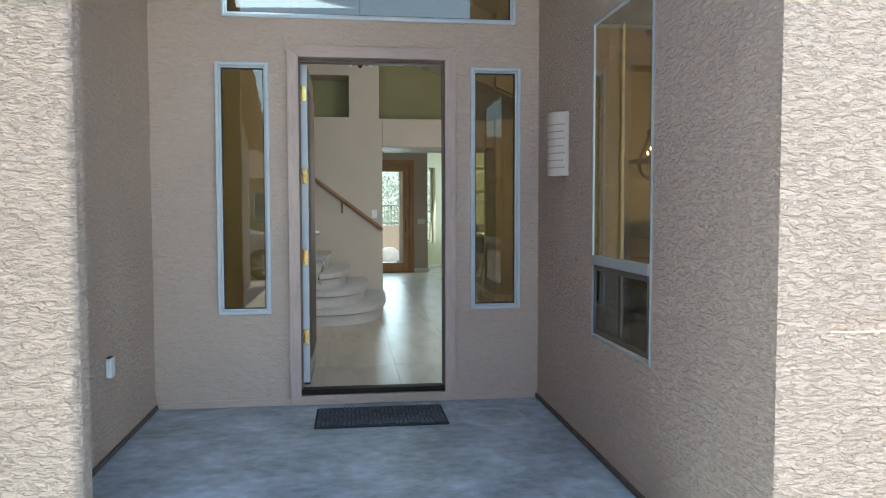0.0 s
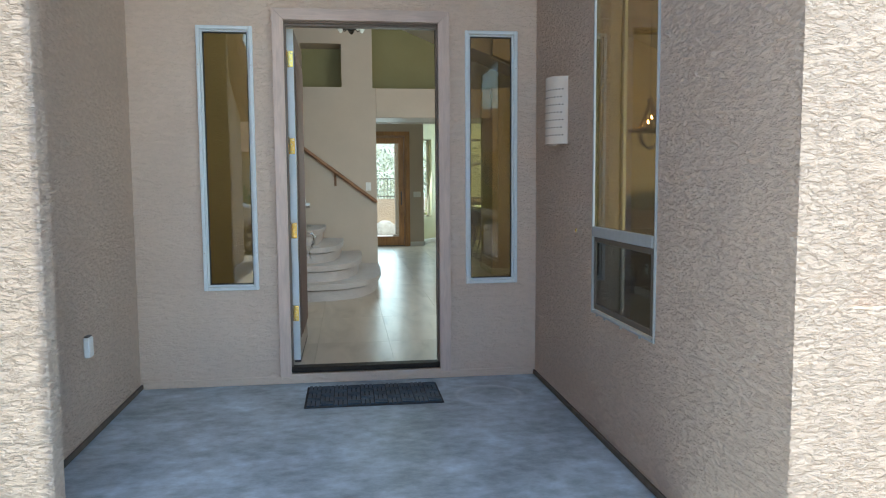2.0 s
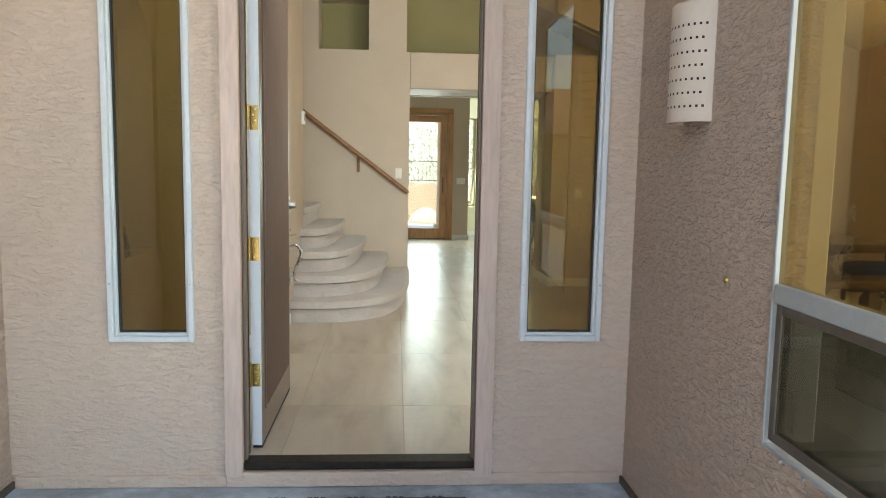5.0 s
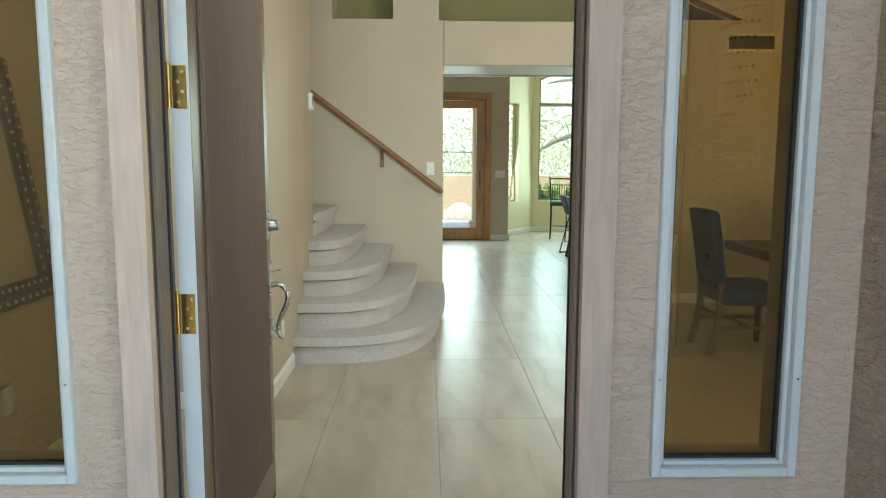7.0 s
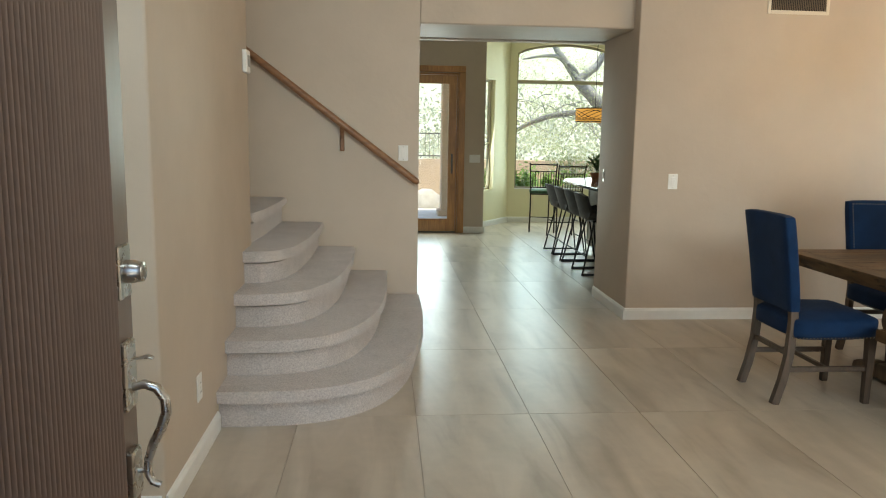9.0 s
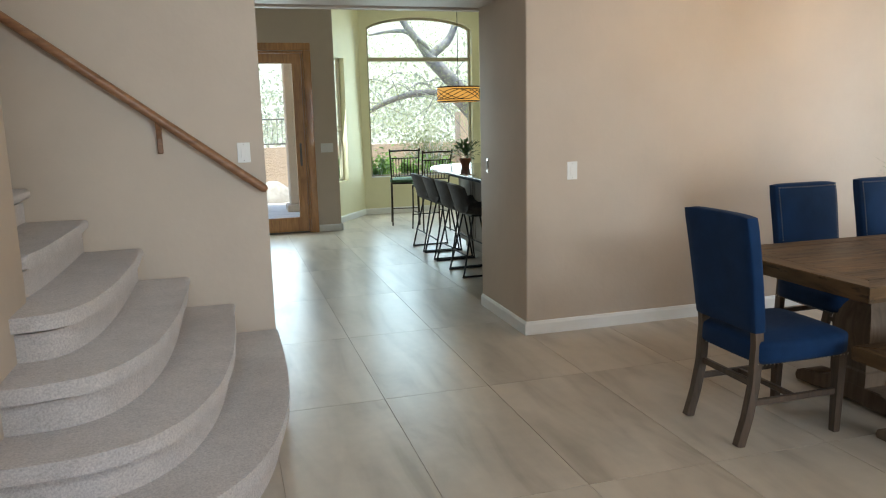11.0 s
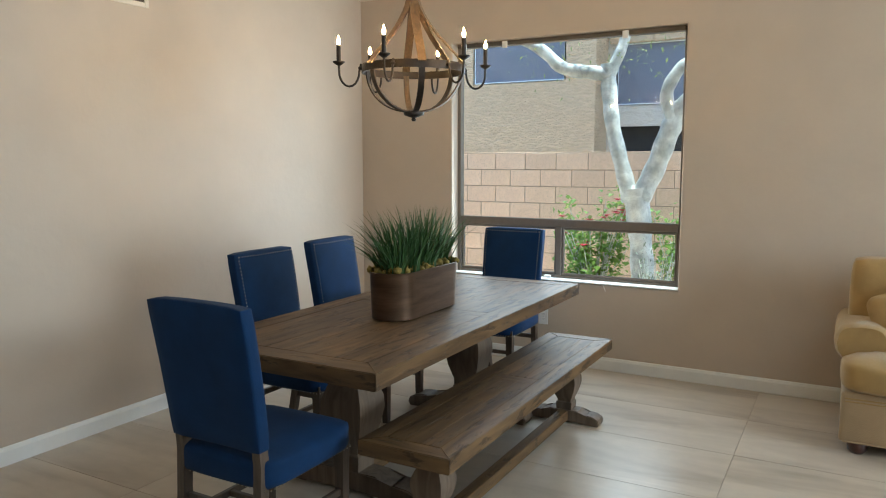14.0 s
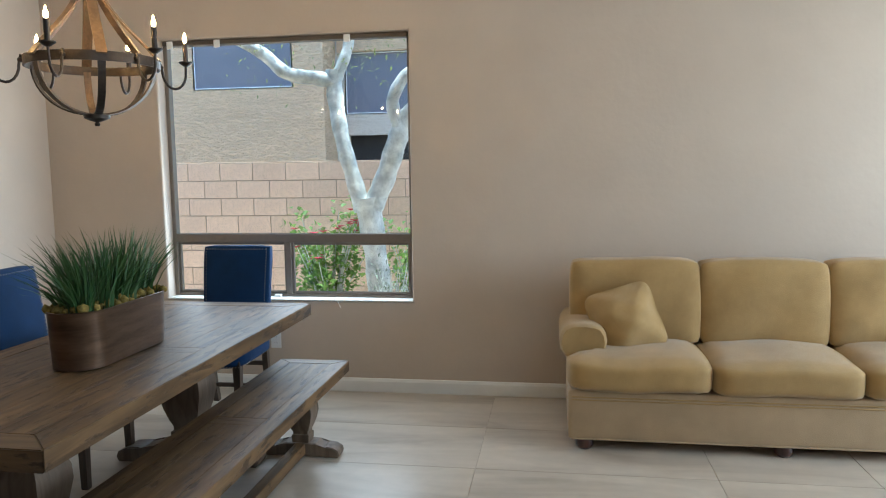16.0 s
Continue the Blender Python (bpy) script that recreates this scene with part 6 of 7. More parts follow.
# sash window in the oblique wall
d = Vector((BAY_B[0] - BAY_A[0], BAY_B[1] - BAY_A[1], 0))
w = thing("window_7", (BAY_A[0], BAY_A[1], 0), math.degrees(math.atan2(d.y, d.x)), "narrow almond sash window in the oblique bay wall", "window", "", "structure")
bm = bmesh.new()
frame_bars(bm, "y", 0.07, 0.115, 0.06, 0.50, 0.60, 2.38, 0.030)
part("window_frame", bm, CREAM_ALU, w)
part("meeting_rail", boxed(0.09, 0.47, 0.07, 0.115, 1.34, 1.385, bevel=0.003), CREAM_ALU, w)
pane(w, "y", 0.092, 0.08, 0.48, 0.62, 1.35, GLASS, "lower_pane")
pane(w, "y", 0.098, 0.08, 0.48, 1.38, 2.36, GLASS, "upper_pane")

# island with rounded granite top
GRANITE = material("polished_blue_granite", (0.10, 0.125, 0.15), 0.06, vary=0.5, scale=70, coat=0.5, tint=(0.20, 0.22, 0.25))
CAB = material("taupe_cabinet_paint", (0.30, 0.27, 0.225), 0.5, vary=0.08, scale=12)
isl = thing("kitchen_island", (3.30, 14.25, 0), 0, "taupe kitchen island with a rounded polished granite top", "kitchen island")
bm = bmesh.new()
pts = [(-0.56, -1.55), (0.62, -1.55), (0.62, 1.05)]
for i in range(0, 15):
    a = math.pi * i / 14
    pts.append((0.03 + 0.59 * math.cos(a), 1.05 + 0.72 * math.sin(a)))
prism(bm, pts, 0.885, 0.925)
es = [e for e in bm.edges if abs(e.verts[0].co.z - e.verts[1].co.z) < 1e-5]
bmesh.ops.bevel(bm, geom=es, offset=0.012, segments=3, affect="EDGES")
part("worktop", bm, GRANITE, isl, "polished dark granite top", 40)
part("body", boxed(-0.22, 0.56, -1.50, 1.15, 0.09, 0.884), CAB, isl)
part("plinth", boxed(-0.16, 0.50, -1.50, 1.10, 0.001, 0.089), CAB, isl)
for i in range(5):
    y = -1.46 + 0.52 * i
    dpart = part("panel", boxed(-0.238, -0.2205, y, y + 0.49, 0.11, 0.87, bevel=0.004), CAB, isl)
    bm = bmesh.new()
    frame_bars(bm, "x", -0.246, -0.2385, y + 0.05, y + 0.44, 0.16, 0.82, 0.018)
    part("panel_moulding", bm, CAB, dpart)

STOOL_CLOTH = material("charcoal_faux_leather", (0.022, 0.019, 0.017), 0.6, vary=0.25, scale=18, bump=0.35, bump_scale=160)
BLACK_STEEL = material("black_steel", (0.012, 0.012, 0.012), 0.42, 0.4, vary=0.2, scale=40)
def bar_stool(at, rz):
    """Bucket-seat counter stool on sled legs, facing +x in its own axes."""
    s = thing("bar_stool", at, rz, "charcoal bucket counter stool on black sled legs", "bar stool", "stools at the island")
    bm = bmesh.new()
    rows = []
    for i in range(15):
        v = i / 14
        if v < 0.5:
            k = v / 0.5
            x, z = 0.19 - 0.36 * k, 0.625 - 0.03 * math.sin(k * math.pi)
        else:
            k = (v - 0.5) / 0.5
            x, z = -0.17 - 0.085 * k, 0.625 + 0.255 * k
        row = []
        for j in range(11):
            u = -1 + j / 5
            wid = 0.225 - 0.03 * max(0, v - 0.6) * 2
            lift = (0.055 * abs(u) ** 3) * (1 if v < 0.85 else 0.5)
            row.append((x + (0.06 * abs(u) ** 2.5 if v > 0.5 else 0), u * wid, z + (lift if v < 0.6 else -0.03 * abs(u) ** 4)))
        rows.append(row)
    top = [[bm.verts.new(p) for p in r] for r in rows]
    bot = [[bm.verts.new((p[0] - 0.028 * (1 if i > 7 else 0.2), p[1] * 1.02, p[2] - (0.032 if i <= 7 else 0.006))) for p in r] for i, r in enumerate(rows)]
    for g in (top, bot):
        for a, b in zip(g, g[1:]):
            for j in range(10):
                bm.faces.new((a[j], a[j + 1], b[j + 1], b[j]))
    for a, b in zip(range(14), range(1, 15)):
        bm.faces.new((top[a][0], top[b][0], bot[b][0], bot[a][0]))
        bm.faces.new((top[a][10], top[b][10], bot[b][10], bot[a][10]))
    for r in (0, 14):
        for j in range(10):
            bm.faces.new((top[r][j], top[r][j + 1], bot[r][j + 1], bot[r][j]))
    part("seat", bm, STOOL_CLOTH, s, "charcoal faux leather bucket seat", 50)
    for sy in (-1, 1):
        y0_, y1_ = sy * 0.15, sy * 0.215
        bm = tube(bmesh.new(), [(0.11, y0_, 0.575), (0.19, y1_, 0.05), (0.195, y1_, 0.018), (0.17, y1_, 0.010), (-0.20, y1_, 0.010), (-0.225, y1_, 0.018), (-0.215, y1_, 0.05), (-0.10, y0_, 0.575)], 0.0095, 8)
        part("sled_leg", bm, BLACK_STEEL, s, "", 60)
        for x in (-0.215, 0.185):
            part("foot_pad", boxed(x - 0.02, x + 0.02, y1_ - 0.012, y1_ + 0.012, 0.0, 0.012, bevel=0.003), BLACK_RUBBER, s)
    part("footrest", tube(bmesh.new(), [(0.167, -0.192, 0.21), (0.167, 0.192, 0.21)], 0.008, 8), BLACK_STEEL, s)
    part("rear_bar", tube(bmesh.new(), [(-0.19, -0.193, 0.21), (-0.19, 0.193, 0.21)], 0.008, 8), BLACK_STEEL, s)
    part("seat_plate", boxed(-0.12, 0.13, -0.16, 0.16, 0.568, 0.588, bevel=0.003), BLACK_STEEL, s)
    return s
st = bar_stool((2.775, 13.86, 0), 0)
for y, r in ((14.33, 2), (14.84, -2), (15.34, 1)):
    copy_thing(st, pose(2.78, y, 0, 0, 0, r))

def iron_chair(at, rz):
    """Wrought-iron counter chair with a barred back, facing +y in its own axes."""
    c = thing("iron_chair", at, rz, "black wrought iron chair with slender back bars in the bay", "chair", "iron chairs in the bay")
    for s in (-1, 1):
        part("back_post", tube(bmesh.new(), [(s * 0.19, -0.20, 0.0), (s * 0.185, -0.18, 0.35), (s * 0.185, -0.18, 0.62), (s * 0.195, -0.22, 0.9), (s * 0.205, -0.27, 1.06)], 0.011, 8), IRON, c)
        part("finial", lathe(bmesh.new(), [(0.006, 1.055), (0.017, 1.066), (0.006, 1.082)], 10, (s * 0.205, -0.275, 0)), IRON, c)
        part("front_leg", tube(bmesh.new(), [(s * 0.20, 0.20, 0.0), (s * 0.19, 0.18, 0.30), (s * 0.19, 0.18, 0.60)], 0.011, 8), IRON, c)
        part("side_rail", tube(bmesh.new(), [(s * 0.19, -0.185, 0.25), (s * 0.19, 0.18, 0.25)], 0.007, 6), IRON, c)
    part("top_rail", tube(bmesh.new(), [(-0.215, -0.27, 1.052), (0.0, -0.285, 1.058), (0.215, -0.27, 1.052)], 0.012, 8), IRON, c)
    part("mid_rail", tube(bmesh.new(), [(-0.20, -0.235, 0.95), (0.0, -0.25, 0.95), (0.20, -0.235, 0.95)], 0.008, 8), IRON, c)
    part("low_rail", tube(bmesh.new(), [(-0.187, -0.19, 0.70), (0.187, -0.19, 0.70)], 0.008, 8), IRON, c)
    for i in range(9):
        x = -0.16 + 0.04 * i
        part("back_bar", tube(bmesh.new(), [(x, -0.19, 0.70), (x, -0.215, 0.84), (x, -0.246, 0.95)], 0.0055, 6), IRON, c)
    part("seat", moved(pillow_box(0.40, 0.40, 0.05, 5, 0.01, 0.02), 0, 0, 0.605), material("green_print_cushion", (0.10, 0.19, 0.10), 0.85, vary=0.6, scale=25), c, "green print seat cushion", 60)
    part("seat_frame", boxed(-0.20, 0.20, -0.19, 0.19, 0.585, 0.604, bevel=0.004), IRON, c)
    part("foot_rail", tube(bmesh.new(), [(-0.19, 0.185, 0.20), (0.19, 0.185, 0.20)], 0.008, 6), IRON, c)
    return c
ic = iron_chair((2.92, 17.45, 0), -12)
copy_thing(ic, pose(3.10, 16.72, 0, 0, 0, 6))

SHADE = material("amber_drum_shade", (0.56, 0.29, 0.07), 0.8, vary=0.10, scale=8)
SHADE.node_tree.nodes["Principled BSDF"].inputs["Emission Color"].default_value = (0.9, 0.45, 0.10, 1)
SHADE.node_tree.nodes["Principled BSDF"].inputs["Emission Strength"].default_value = 0.2
dr = thing("drum_pendant", (3.285, 16.0, 1.68), 0, "lit amber drum pendant with dark wire bands", "pendant lamp")
bm = bmesh.new()
lathe(bm, [(0.258, 0.0), (0.260, 0.002), (0.260, 0.178), (0.258, 0.18)], 40)
part("shade", bm, SHADE, dr, "lit amber fabric shade", 40)
for k in range(8):
    bm = bmesh.new()
    ph = k * 0.8
    if k < 2:
        pts = [(0.2625 * math.cos(t), 0.2625 * math.sin(t), (0.004, 0.176)[k]) for t in [2 * math.pi * i / 60 for i in range(60)]]
        tube(bm, pts, 0.0085, 6, closed=True)
    else:
        pts = [(0.263 * math.cos(t), 0.263 * math.sin(t), 0.09 + 0.062 * math.sin(2 * t + ph)) for t in [2 * math.pi * i / 60 for i in range(60)]]
        tube(bm, pts, 0.0042, 6, closed=True)
    part("wire_band", bm, BLACK_STEEL, dr, "dark wire band")
part("cord", tube(bmesh.new(), [(0, 0, 0.12), (0, 0, 1.619)], 0.004, 6), BLACK_STEEL, dr)
part("canopy", lathe(bmesh.new(), [(0.05, 1.605), (0.06, 1.6195)], 16), BLACK_STEEL, dr)

LEAF = material("green_leaf", (0.05, 0.11, 0.03), 0.5, vary=0.5, scale=14, tint=(0.10, 0.17, 0.05), random_tint=0.2)
TERRA = material("terracotta", (0.32, 0.12, 0.055), 0.8, vary=0.2, scale=20)
def leaf_quad(bm, p, d, up, l, w):
    """One pointed leaf, folded along its rib."""
    d, up = d.normalized(), up
    s = d.cross(up).normalized()
    n_ = s.cross(d)
    a, b = bm.verts.new(p), bm.verts.new(p + d * l - n_ * l * 0.12)
    m1, m2 = bm.verts.new(p + d * l * 0.45 + s * w + n_ * w * 0.3), bm.verts.new(p + d * l * 0.45 - s * w + n_ * w * 0.3)
    c_ = bm.verts.new(p + d * l * 0.5)
    for f in ((a, m1, c_), (m1, b, c_), (b, m2, c_), (m2, a, c_)):
        bm.faces.new(f)
rnd = random.Random(5)
pp = thing("potted_plant", (3.13, 15.3, 0.9255), 0, "small leafy plant in a terracotta pot on the island", "potted plant")
part("pot", lathe(bmesh.new(), [(0.045, 0.0), (0.062, 0.075), (0.070, 0.078), (0.070, 0.10), (0.060, 0.10), (0.055, 0.085)], 20), TERRA, pp, "", 40)
bm = bmesh.new()
for i in range(120):
    a, e = rnd.uniform(0, 6.28), rnd.uniform(0.1, 1.3)
    dd = Vector((math.cos(a) * math.cos(e), math.sin(a) * math.cos(e), math.sin(e)))
    leaf_quad(bm, Vector((0, 0, 0.10)) + dd * rnd.uniform(0.03, 0.20), dd + Vector((0, 0, -0.4)) * rnd.random(), Vector((0, 0, 1)), rnd.uniform(0.06, 0.11), rnd.uniform(0.014, 0.024))
part("leaves", bm, LEAF, pp, "arching green leaves")
# ---------------------------------------------------------------- side yard seen through the dining window
BLOCK = material("tan_concrete_block", (0.80, 0.585, 0.42), 0.9, vary=0.14, scale=30, bump=0.6, bump_scale=90, random_tint=0.06, stain=0.06)
MORTAR = material("block_mortar", (0.42, 0.32, 0.24), 0.95, vary=0.1, scale=40, bump=0.5)
YW = 9.3
yard_wall = structure("wall_side_yard", boxed(YW + 0.006, YW + 0.19, 3.0, 17.0, -0.25, 1.64), MORTAR, "tan concrete block garden wall")
part("far_courses", boxed(YW, YW + 0.005, 3.0, 8.0, -0.22, 1.645), BLOCK, yard_wall)
part("far_courses", boxed(YW, YW + 0.005, 14.4, 17.0, -0.22, 1.645), BLOCK, yard_wall)
part("cap_course", boxed(YW - 0.002, YW + 0.194, 3.0, 17.0, 1.641, 1.650, bevel=0.002), BLOCK, yard_wall)

# neighbour's house
HX = 13.0
nb = thing("neighbour_house", (0, 0, 0), 0, "tan stucco two-storey neighbouring house behind the block wall", "house")
part("wall", wall_mesh("x", HX, HX + 0.2, 12.0, 22.0, -0.2, 5.6, [(12.45, 14.15, 2.93, 4.1)]), NEIGHBOUR, nb, "coarse tan stucco wall")
part("corner_return", boxed(HX + 0.001, HX + 0.7, 11.90, 12.0, -0.2, 5.6), NEIGHBOUR, nb)
part("recessed_wall", wall_mesh("x", HX + 0.70, HX + 0.85, 5.0, 12.1, -0.2, 5.6, [(9.6, 11.7, -0.1, 2.15), (9.4, 11.72, 2.52, 3.55)]), stucco("pale_neighbour_stucco", (0.62, 0.56, 0.47), 0.02, 9), nb, "pale stucco wall")
SUNSCREEN = material("grey_sunscreen", (0.15, 0.155, 0.185), 0.8, vary=0.06, scale=30)
def screened(x, y0_, y1_, z0_, z1_, arched=False):
    wn = thing("window", (0, 0, 0))
    wn.parent = nb
    bm = bmesh.new()
    frame_bars(bm, "x", x - 0.02, x + 0.05, y0_ - 0.03, y1_ + 0.03, z0_ - 0.02, z1_ + 0.02, 0.035)
    part("frame", bm, ALU, wn, "white frame")
    part("screen", boxed(x + 0.01, x + 0.03, y0_, y1_, z0_, z1_), SUNSCREEN, wn, "grey sun screen")
screened(HX + 0.02, 12.45, 14.15, 2.93, 4.1)
screened(HX + 0.72, 9.4, 11.72, 2.52, 3.55)
part("garage_void", boxed(HX + 0.9, HX + 1.0, 9.4, 11.8, -0.15, 2.2), DARK, nb, "dark opening")
bm = bmesh.new()
prism(bm, [(9.3, 3.56), (11.85, 3.56), (11.85, 3.75), (11.2, 3.95), (10.6, 4.02), (10.0, 3.95), (9.3, 3.75)], HX + 0.62, HX + 0.70, "x")
part("arched_head", bm, NEIGHBOUR, nb)
ROOF_TILE = material("clay_roof_tile", (0.33, 0.20, 0.13), 0.85, vary=0.35, scale=10, bump=0.5, stain=0.2)
part("roof", moved(boxed(-0.04, 6.0, -0.3, 17.6, 0, 0.25), HX, 5.0, 5.6), ROOF_TILE, nb)

# smooth-barked tree
BARK = material("pale_smooth_bark", (0.70, 0.71, 0.66), 0.7, vary=0.30, scale=7, bump=0.5, bump_scale=25, tint=(0.40, 0.43, 0.41), stain=0.42, stain_scale=6)
def limb(bm, pts, radii, n=12):
    """A tapering limb on a smooth curve through points."""
    P = [Vector(p) for p in pts]
    out, rr = [], []
    for i in range(len(P) - 1):
        p0, p1, p2, p3 = P[max(i - 1, 0)], P[i], P[i + 1], P[min(i + 2, len(P) - 1)]
        for k in range(5):
            t = k / 5
            out.append(0.5 * ((2 * p1) + (p2 - p0) * t + (2 * p0 - 5 * p1 + 4 * p2 - p3) * t * t + (3 * p1 - p0 - 3 * p2 + p3) * t ** 3))
            rr.append((radii[i] * (1 - t) + radii[i + 1] * t) * (1 + 0.06 * math.sin(9.0 * (i + t))))
    out.append(P[-1])
    rr.append(radii[-1])
    return tube(bm, out, rr, n)
TX = 8.0
tree = thing("shade_tree", (0, 0, 0), 0, "pale smooth-barked tree with forking limbs before the block wall", "tree")
part("trunk", limb(bmesh.new(), [(TX, 9.80, -0.25), (TX, 9.80, 0.3), (TX + 0.02, 9.84, 0.75), (TX, 9.90, 1.28)], [0.141, 0.122, 0.111, 0.137]), BARK, tree, "", 80)
part("limb", limb(bmesh.new(), [(TX, 9.94, 1.16), (TX - 0.03, 10.02, 1.45), (TX - 0.05, 10.12, 1.85), (TX, 10.19, 2.25), (TX, 10.20, 2.48)], [0.096, 0.078, 0.073, 0.078, 0.074]), BARK, tree, "", 80)
part("limb", limb(bmesh.new(), [(TX, 10.19, 2.36), (TX - 0.05, 10.33, 2.40), (TX - 0.1, 10.62, 2.45), (TX - 0.1, 10.85, 2.64), (TX - 0.15, 11.2, 2.85), (TX, 11.9, 3.3)], [0.067, 0.068, 0.063, 0.058, 0.052, 0.037]), BARK, tree, "", 80)
part("limb", limb(bmesh.new(), [(TX, 10.19, 2.38), (TX + 0.02, 10.08, 2.62), (TX + 0.05, 10.05, 2.85), (TX + 0.1, 10.1, 3.4), (TX, 10.0, 4.2)], [0.063, 0.050, 0.049, 0.041, 0.022]), BARK, tree, "", 80)
part("limb", limb(bmesh.new(), [(TX, 9.86, 1.18), (TX + 0.02, 9.72, 1.48), (TX - 0.02, 9.60, 1.80), (TX, 9.50, 2.02), (TX, 9.30, 2.22), (TX, 8.9, 2.6), (TX + 0.1, 8.4, 3.2)], [0.104, 0.096, 0.096, 0.092, 0.081, 0.059, 0.037]), BARK, tree, "", 80)
part("limb", limb(bmesh.new(), [(TX - 0.03, 9.56, 1.92), (TX - 0.08, 9.62, 2.15), (TX - 0.1, 9.52, 2.36), (TX - 0.06, 9.36, 2.52), (TX, 9.26, 2.85), (TX, 9.2, 3.6)], [0.067, 0.061, 0.056, 0.050, 0.044, 0.030]), BARK, tree, "", 80)
rnd = random.Random(21)
def foliage(bm, centre, spread, count, l, w, droop=0.3):
    for i in range(count):
        p = Vector(centre) + Vector((rnd.gauss(0, spread[0]), rnd.gauss(0, spread[1]), rnd.gauss(0, spread[2])))
        dd = Vector((rnd.uniform(-1, 1), rnd.uniform(-1, 1), rnd.uniform(-1, 0.6) - droop))
        leaf_quad(bm, p, dd, Vector((rnd.uniform(-.4, .4), rnd.uniform(-.4, .4), 1)), l * rnd.uniform(0.6, 1.3), w * rnd.uniform(0.7, 1.3))
YELLOW_LEAF = leaf_material("fine_yellow_green_leaf", (0.15, 0.20, 0.05), (0.44, 0.50, 0.12))
bm = bmesh.new()
for c_, n_ in (((TX - 0.2, 10.75, 2.8), 90), ((TX, 9.95, 2.55), 60), ((TX, 9.6, 2.75), 60), ((TX, 10.95, 2.5), 40)):
    foliage(bm, c_, (0.15, 0.22, 0.13), n_, 0.05, 0.008)
for i in range(26):
    foliage(bm, (TX + rnd.uniform(-1.6, 1.4), rnd.uniform(8.0, 13.0), rnd.uniform(3.4, 5.0)), (0.35, 0.35, 0.25), 130, 0.07, 0.014)
tagged(part("crown", bm, YELLOW_LEAF, tree, "sparse fine foliage"), "", "", "", "stuff")

def shrub(name, at, size, count, leafm, label, flowers=0, stems=10, l=0.06, w=0.018):
    """A loose shrub: thin stems, many leaves, flowers where there are any."""
    t = thing(name, at, 0, label, "shrub")
    bm = bmesh.new()
    tips = []
    for i in range(stems):
        a, r = rnd.uniform(0, 6.28), rnd.uniform(0.2, 0.9)
        tip = Vector((math.cos(a) * r * size[0], math.sin(a) * r * size[1], size[2] * rnd.uniform(0.6, 1.0)))
        tips.append(tip)
        tube(bm, [(0.03 * math.cos(a), 0.03 * math.sin(a), 0), tip * 0.45 + Vector((0, 0, 0.1 * size[2])), tip], [0.012, 0.008, 0.003], 5)
    part("stems", bm, BARK, t)
    bm = bmesh.new()
    for i in range(count):
        tip = rnd.choice(tips)
        u = rnd.uniform(0.35, 1.05)
        foliage(bm, tip * u, (size[0] * 0.13, size[1] * 0.13, size[2] * 0.08), 1, l, w, 0.1)
    tagged(part("leaves", bm, leafm, t), "", "", "", "stuff")
    if flowers:
        for i in range(flowers):
            tip = rnd.choice(tips)
            bm = bmesh.new()
            c_ = tip * rnd.uniform(0.85, 1.05)
            for k in range(9):
                a = k * 2.4
                leaf_quad(bm, c_, Vector((math.cos(a), math.sin(a), 0.5)), Vector((0, 0, 1)), 0.058, 0.034)
            part("flower", bm, FLOWER, t, "red rose bloom")
    return t
FLOWER = material("red_rose_petal", (0.55, 0.03, 0.07), 0.6, vary=0.2, scale=20)
BRIGHT_LEAF = leaf_material("bright_green_leaf", (0.15, 0.25, 0.06), (0.34, 0.52, 0.12))
GREY_LEAF = material("grey_green_leaf", (0.20, 0.24, 0.17), 0.7, vary=0.4, scale=9)
shrub("rose_bush", (8.45, 10.45, -0.22), (0.40, 0.50, 1.38), 1150, BRIGHT_LEAF, "green rose bush with red blooms by the tree", 34, 26, 0.07, 0.03)
shrub("rose_bush", (8.5, 9.55, -0.22), (0.36, 0.36, 1.25), 900, BRIGHT_LEAF, "green rose bush by the block wall", 5, 18, 0.07, 0.03)
shrub("silver_shrub", (7.75, 9.62, -0.22), (0.22, 0.25, 0.95), 500, GREY_LEAF, "silvery grey shrub at the foot of the tree", 0, 22, 0.05, 0.008)

# ---------------------------------------------------------------- back yard seen from the kitchen
ADOBE = stucco("adobe_stucco", (0.52, 0.39, 0.28), 0.01, 12, 0.6)
structure("wall_back_yard", boxed(-12, 16, 24.0, 24.3, -0.25, 0.92), ADOBE, "low orange stucco garden wall")
structure("wall_back_pillar", boxed(5.75, 12.0, 23.6, 24.0, -0.25, 1.62), ADOBE, "taller stucco garden wall section")
fen = thing("iron_fence", (0, 24.15, 0.92), 0, "black iron picket fence on the low garden wall", "fence")
FENCE = material("weathered_fence_iron", (0.14, 0.125, 0.11), 0.7, 0.2, vary=0.2, scale=20)
pick = boxed(-0.005, 0.005, -0.005, 0.005, 0.0, 0.64)
first = part("picket", pick, FENCE, fen)
for i in range(78):
    o = first if i == 0 else first.copy()
    if i:
        scene.collection.objects.link(o)
    o.location = (-5.5 + 0.105 * i, 0, 0)
part("top_rail", boxed(-5.6, 2.7, -0.012, 0.012, 0.60, 0.63), FENCE, fen)
part("bottom_rail", boxed(-5.6, 2.7, -0.012, 0.012, 0.06, 0.09), FENCE, fen)
pc = thing("patio_column", (1.66, 20.3, -0.06), 0, "tan stucco patio column outside the glass door", "column")
part("shaft", boxed(-0.14, 0.17, -0.15, 0.15, 0.12, 3.3, bevel=0.015), ADOBE, pc)
part("plinth", boxed(-0.20, 0.23, -0.21, 0.21, 0.0, 0.12, bevel=0.01), ADOBE, pc)
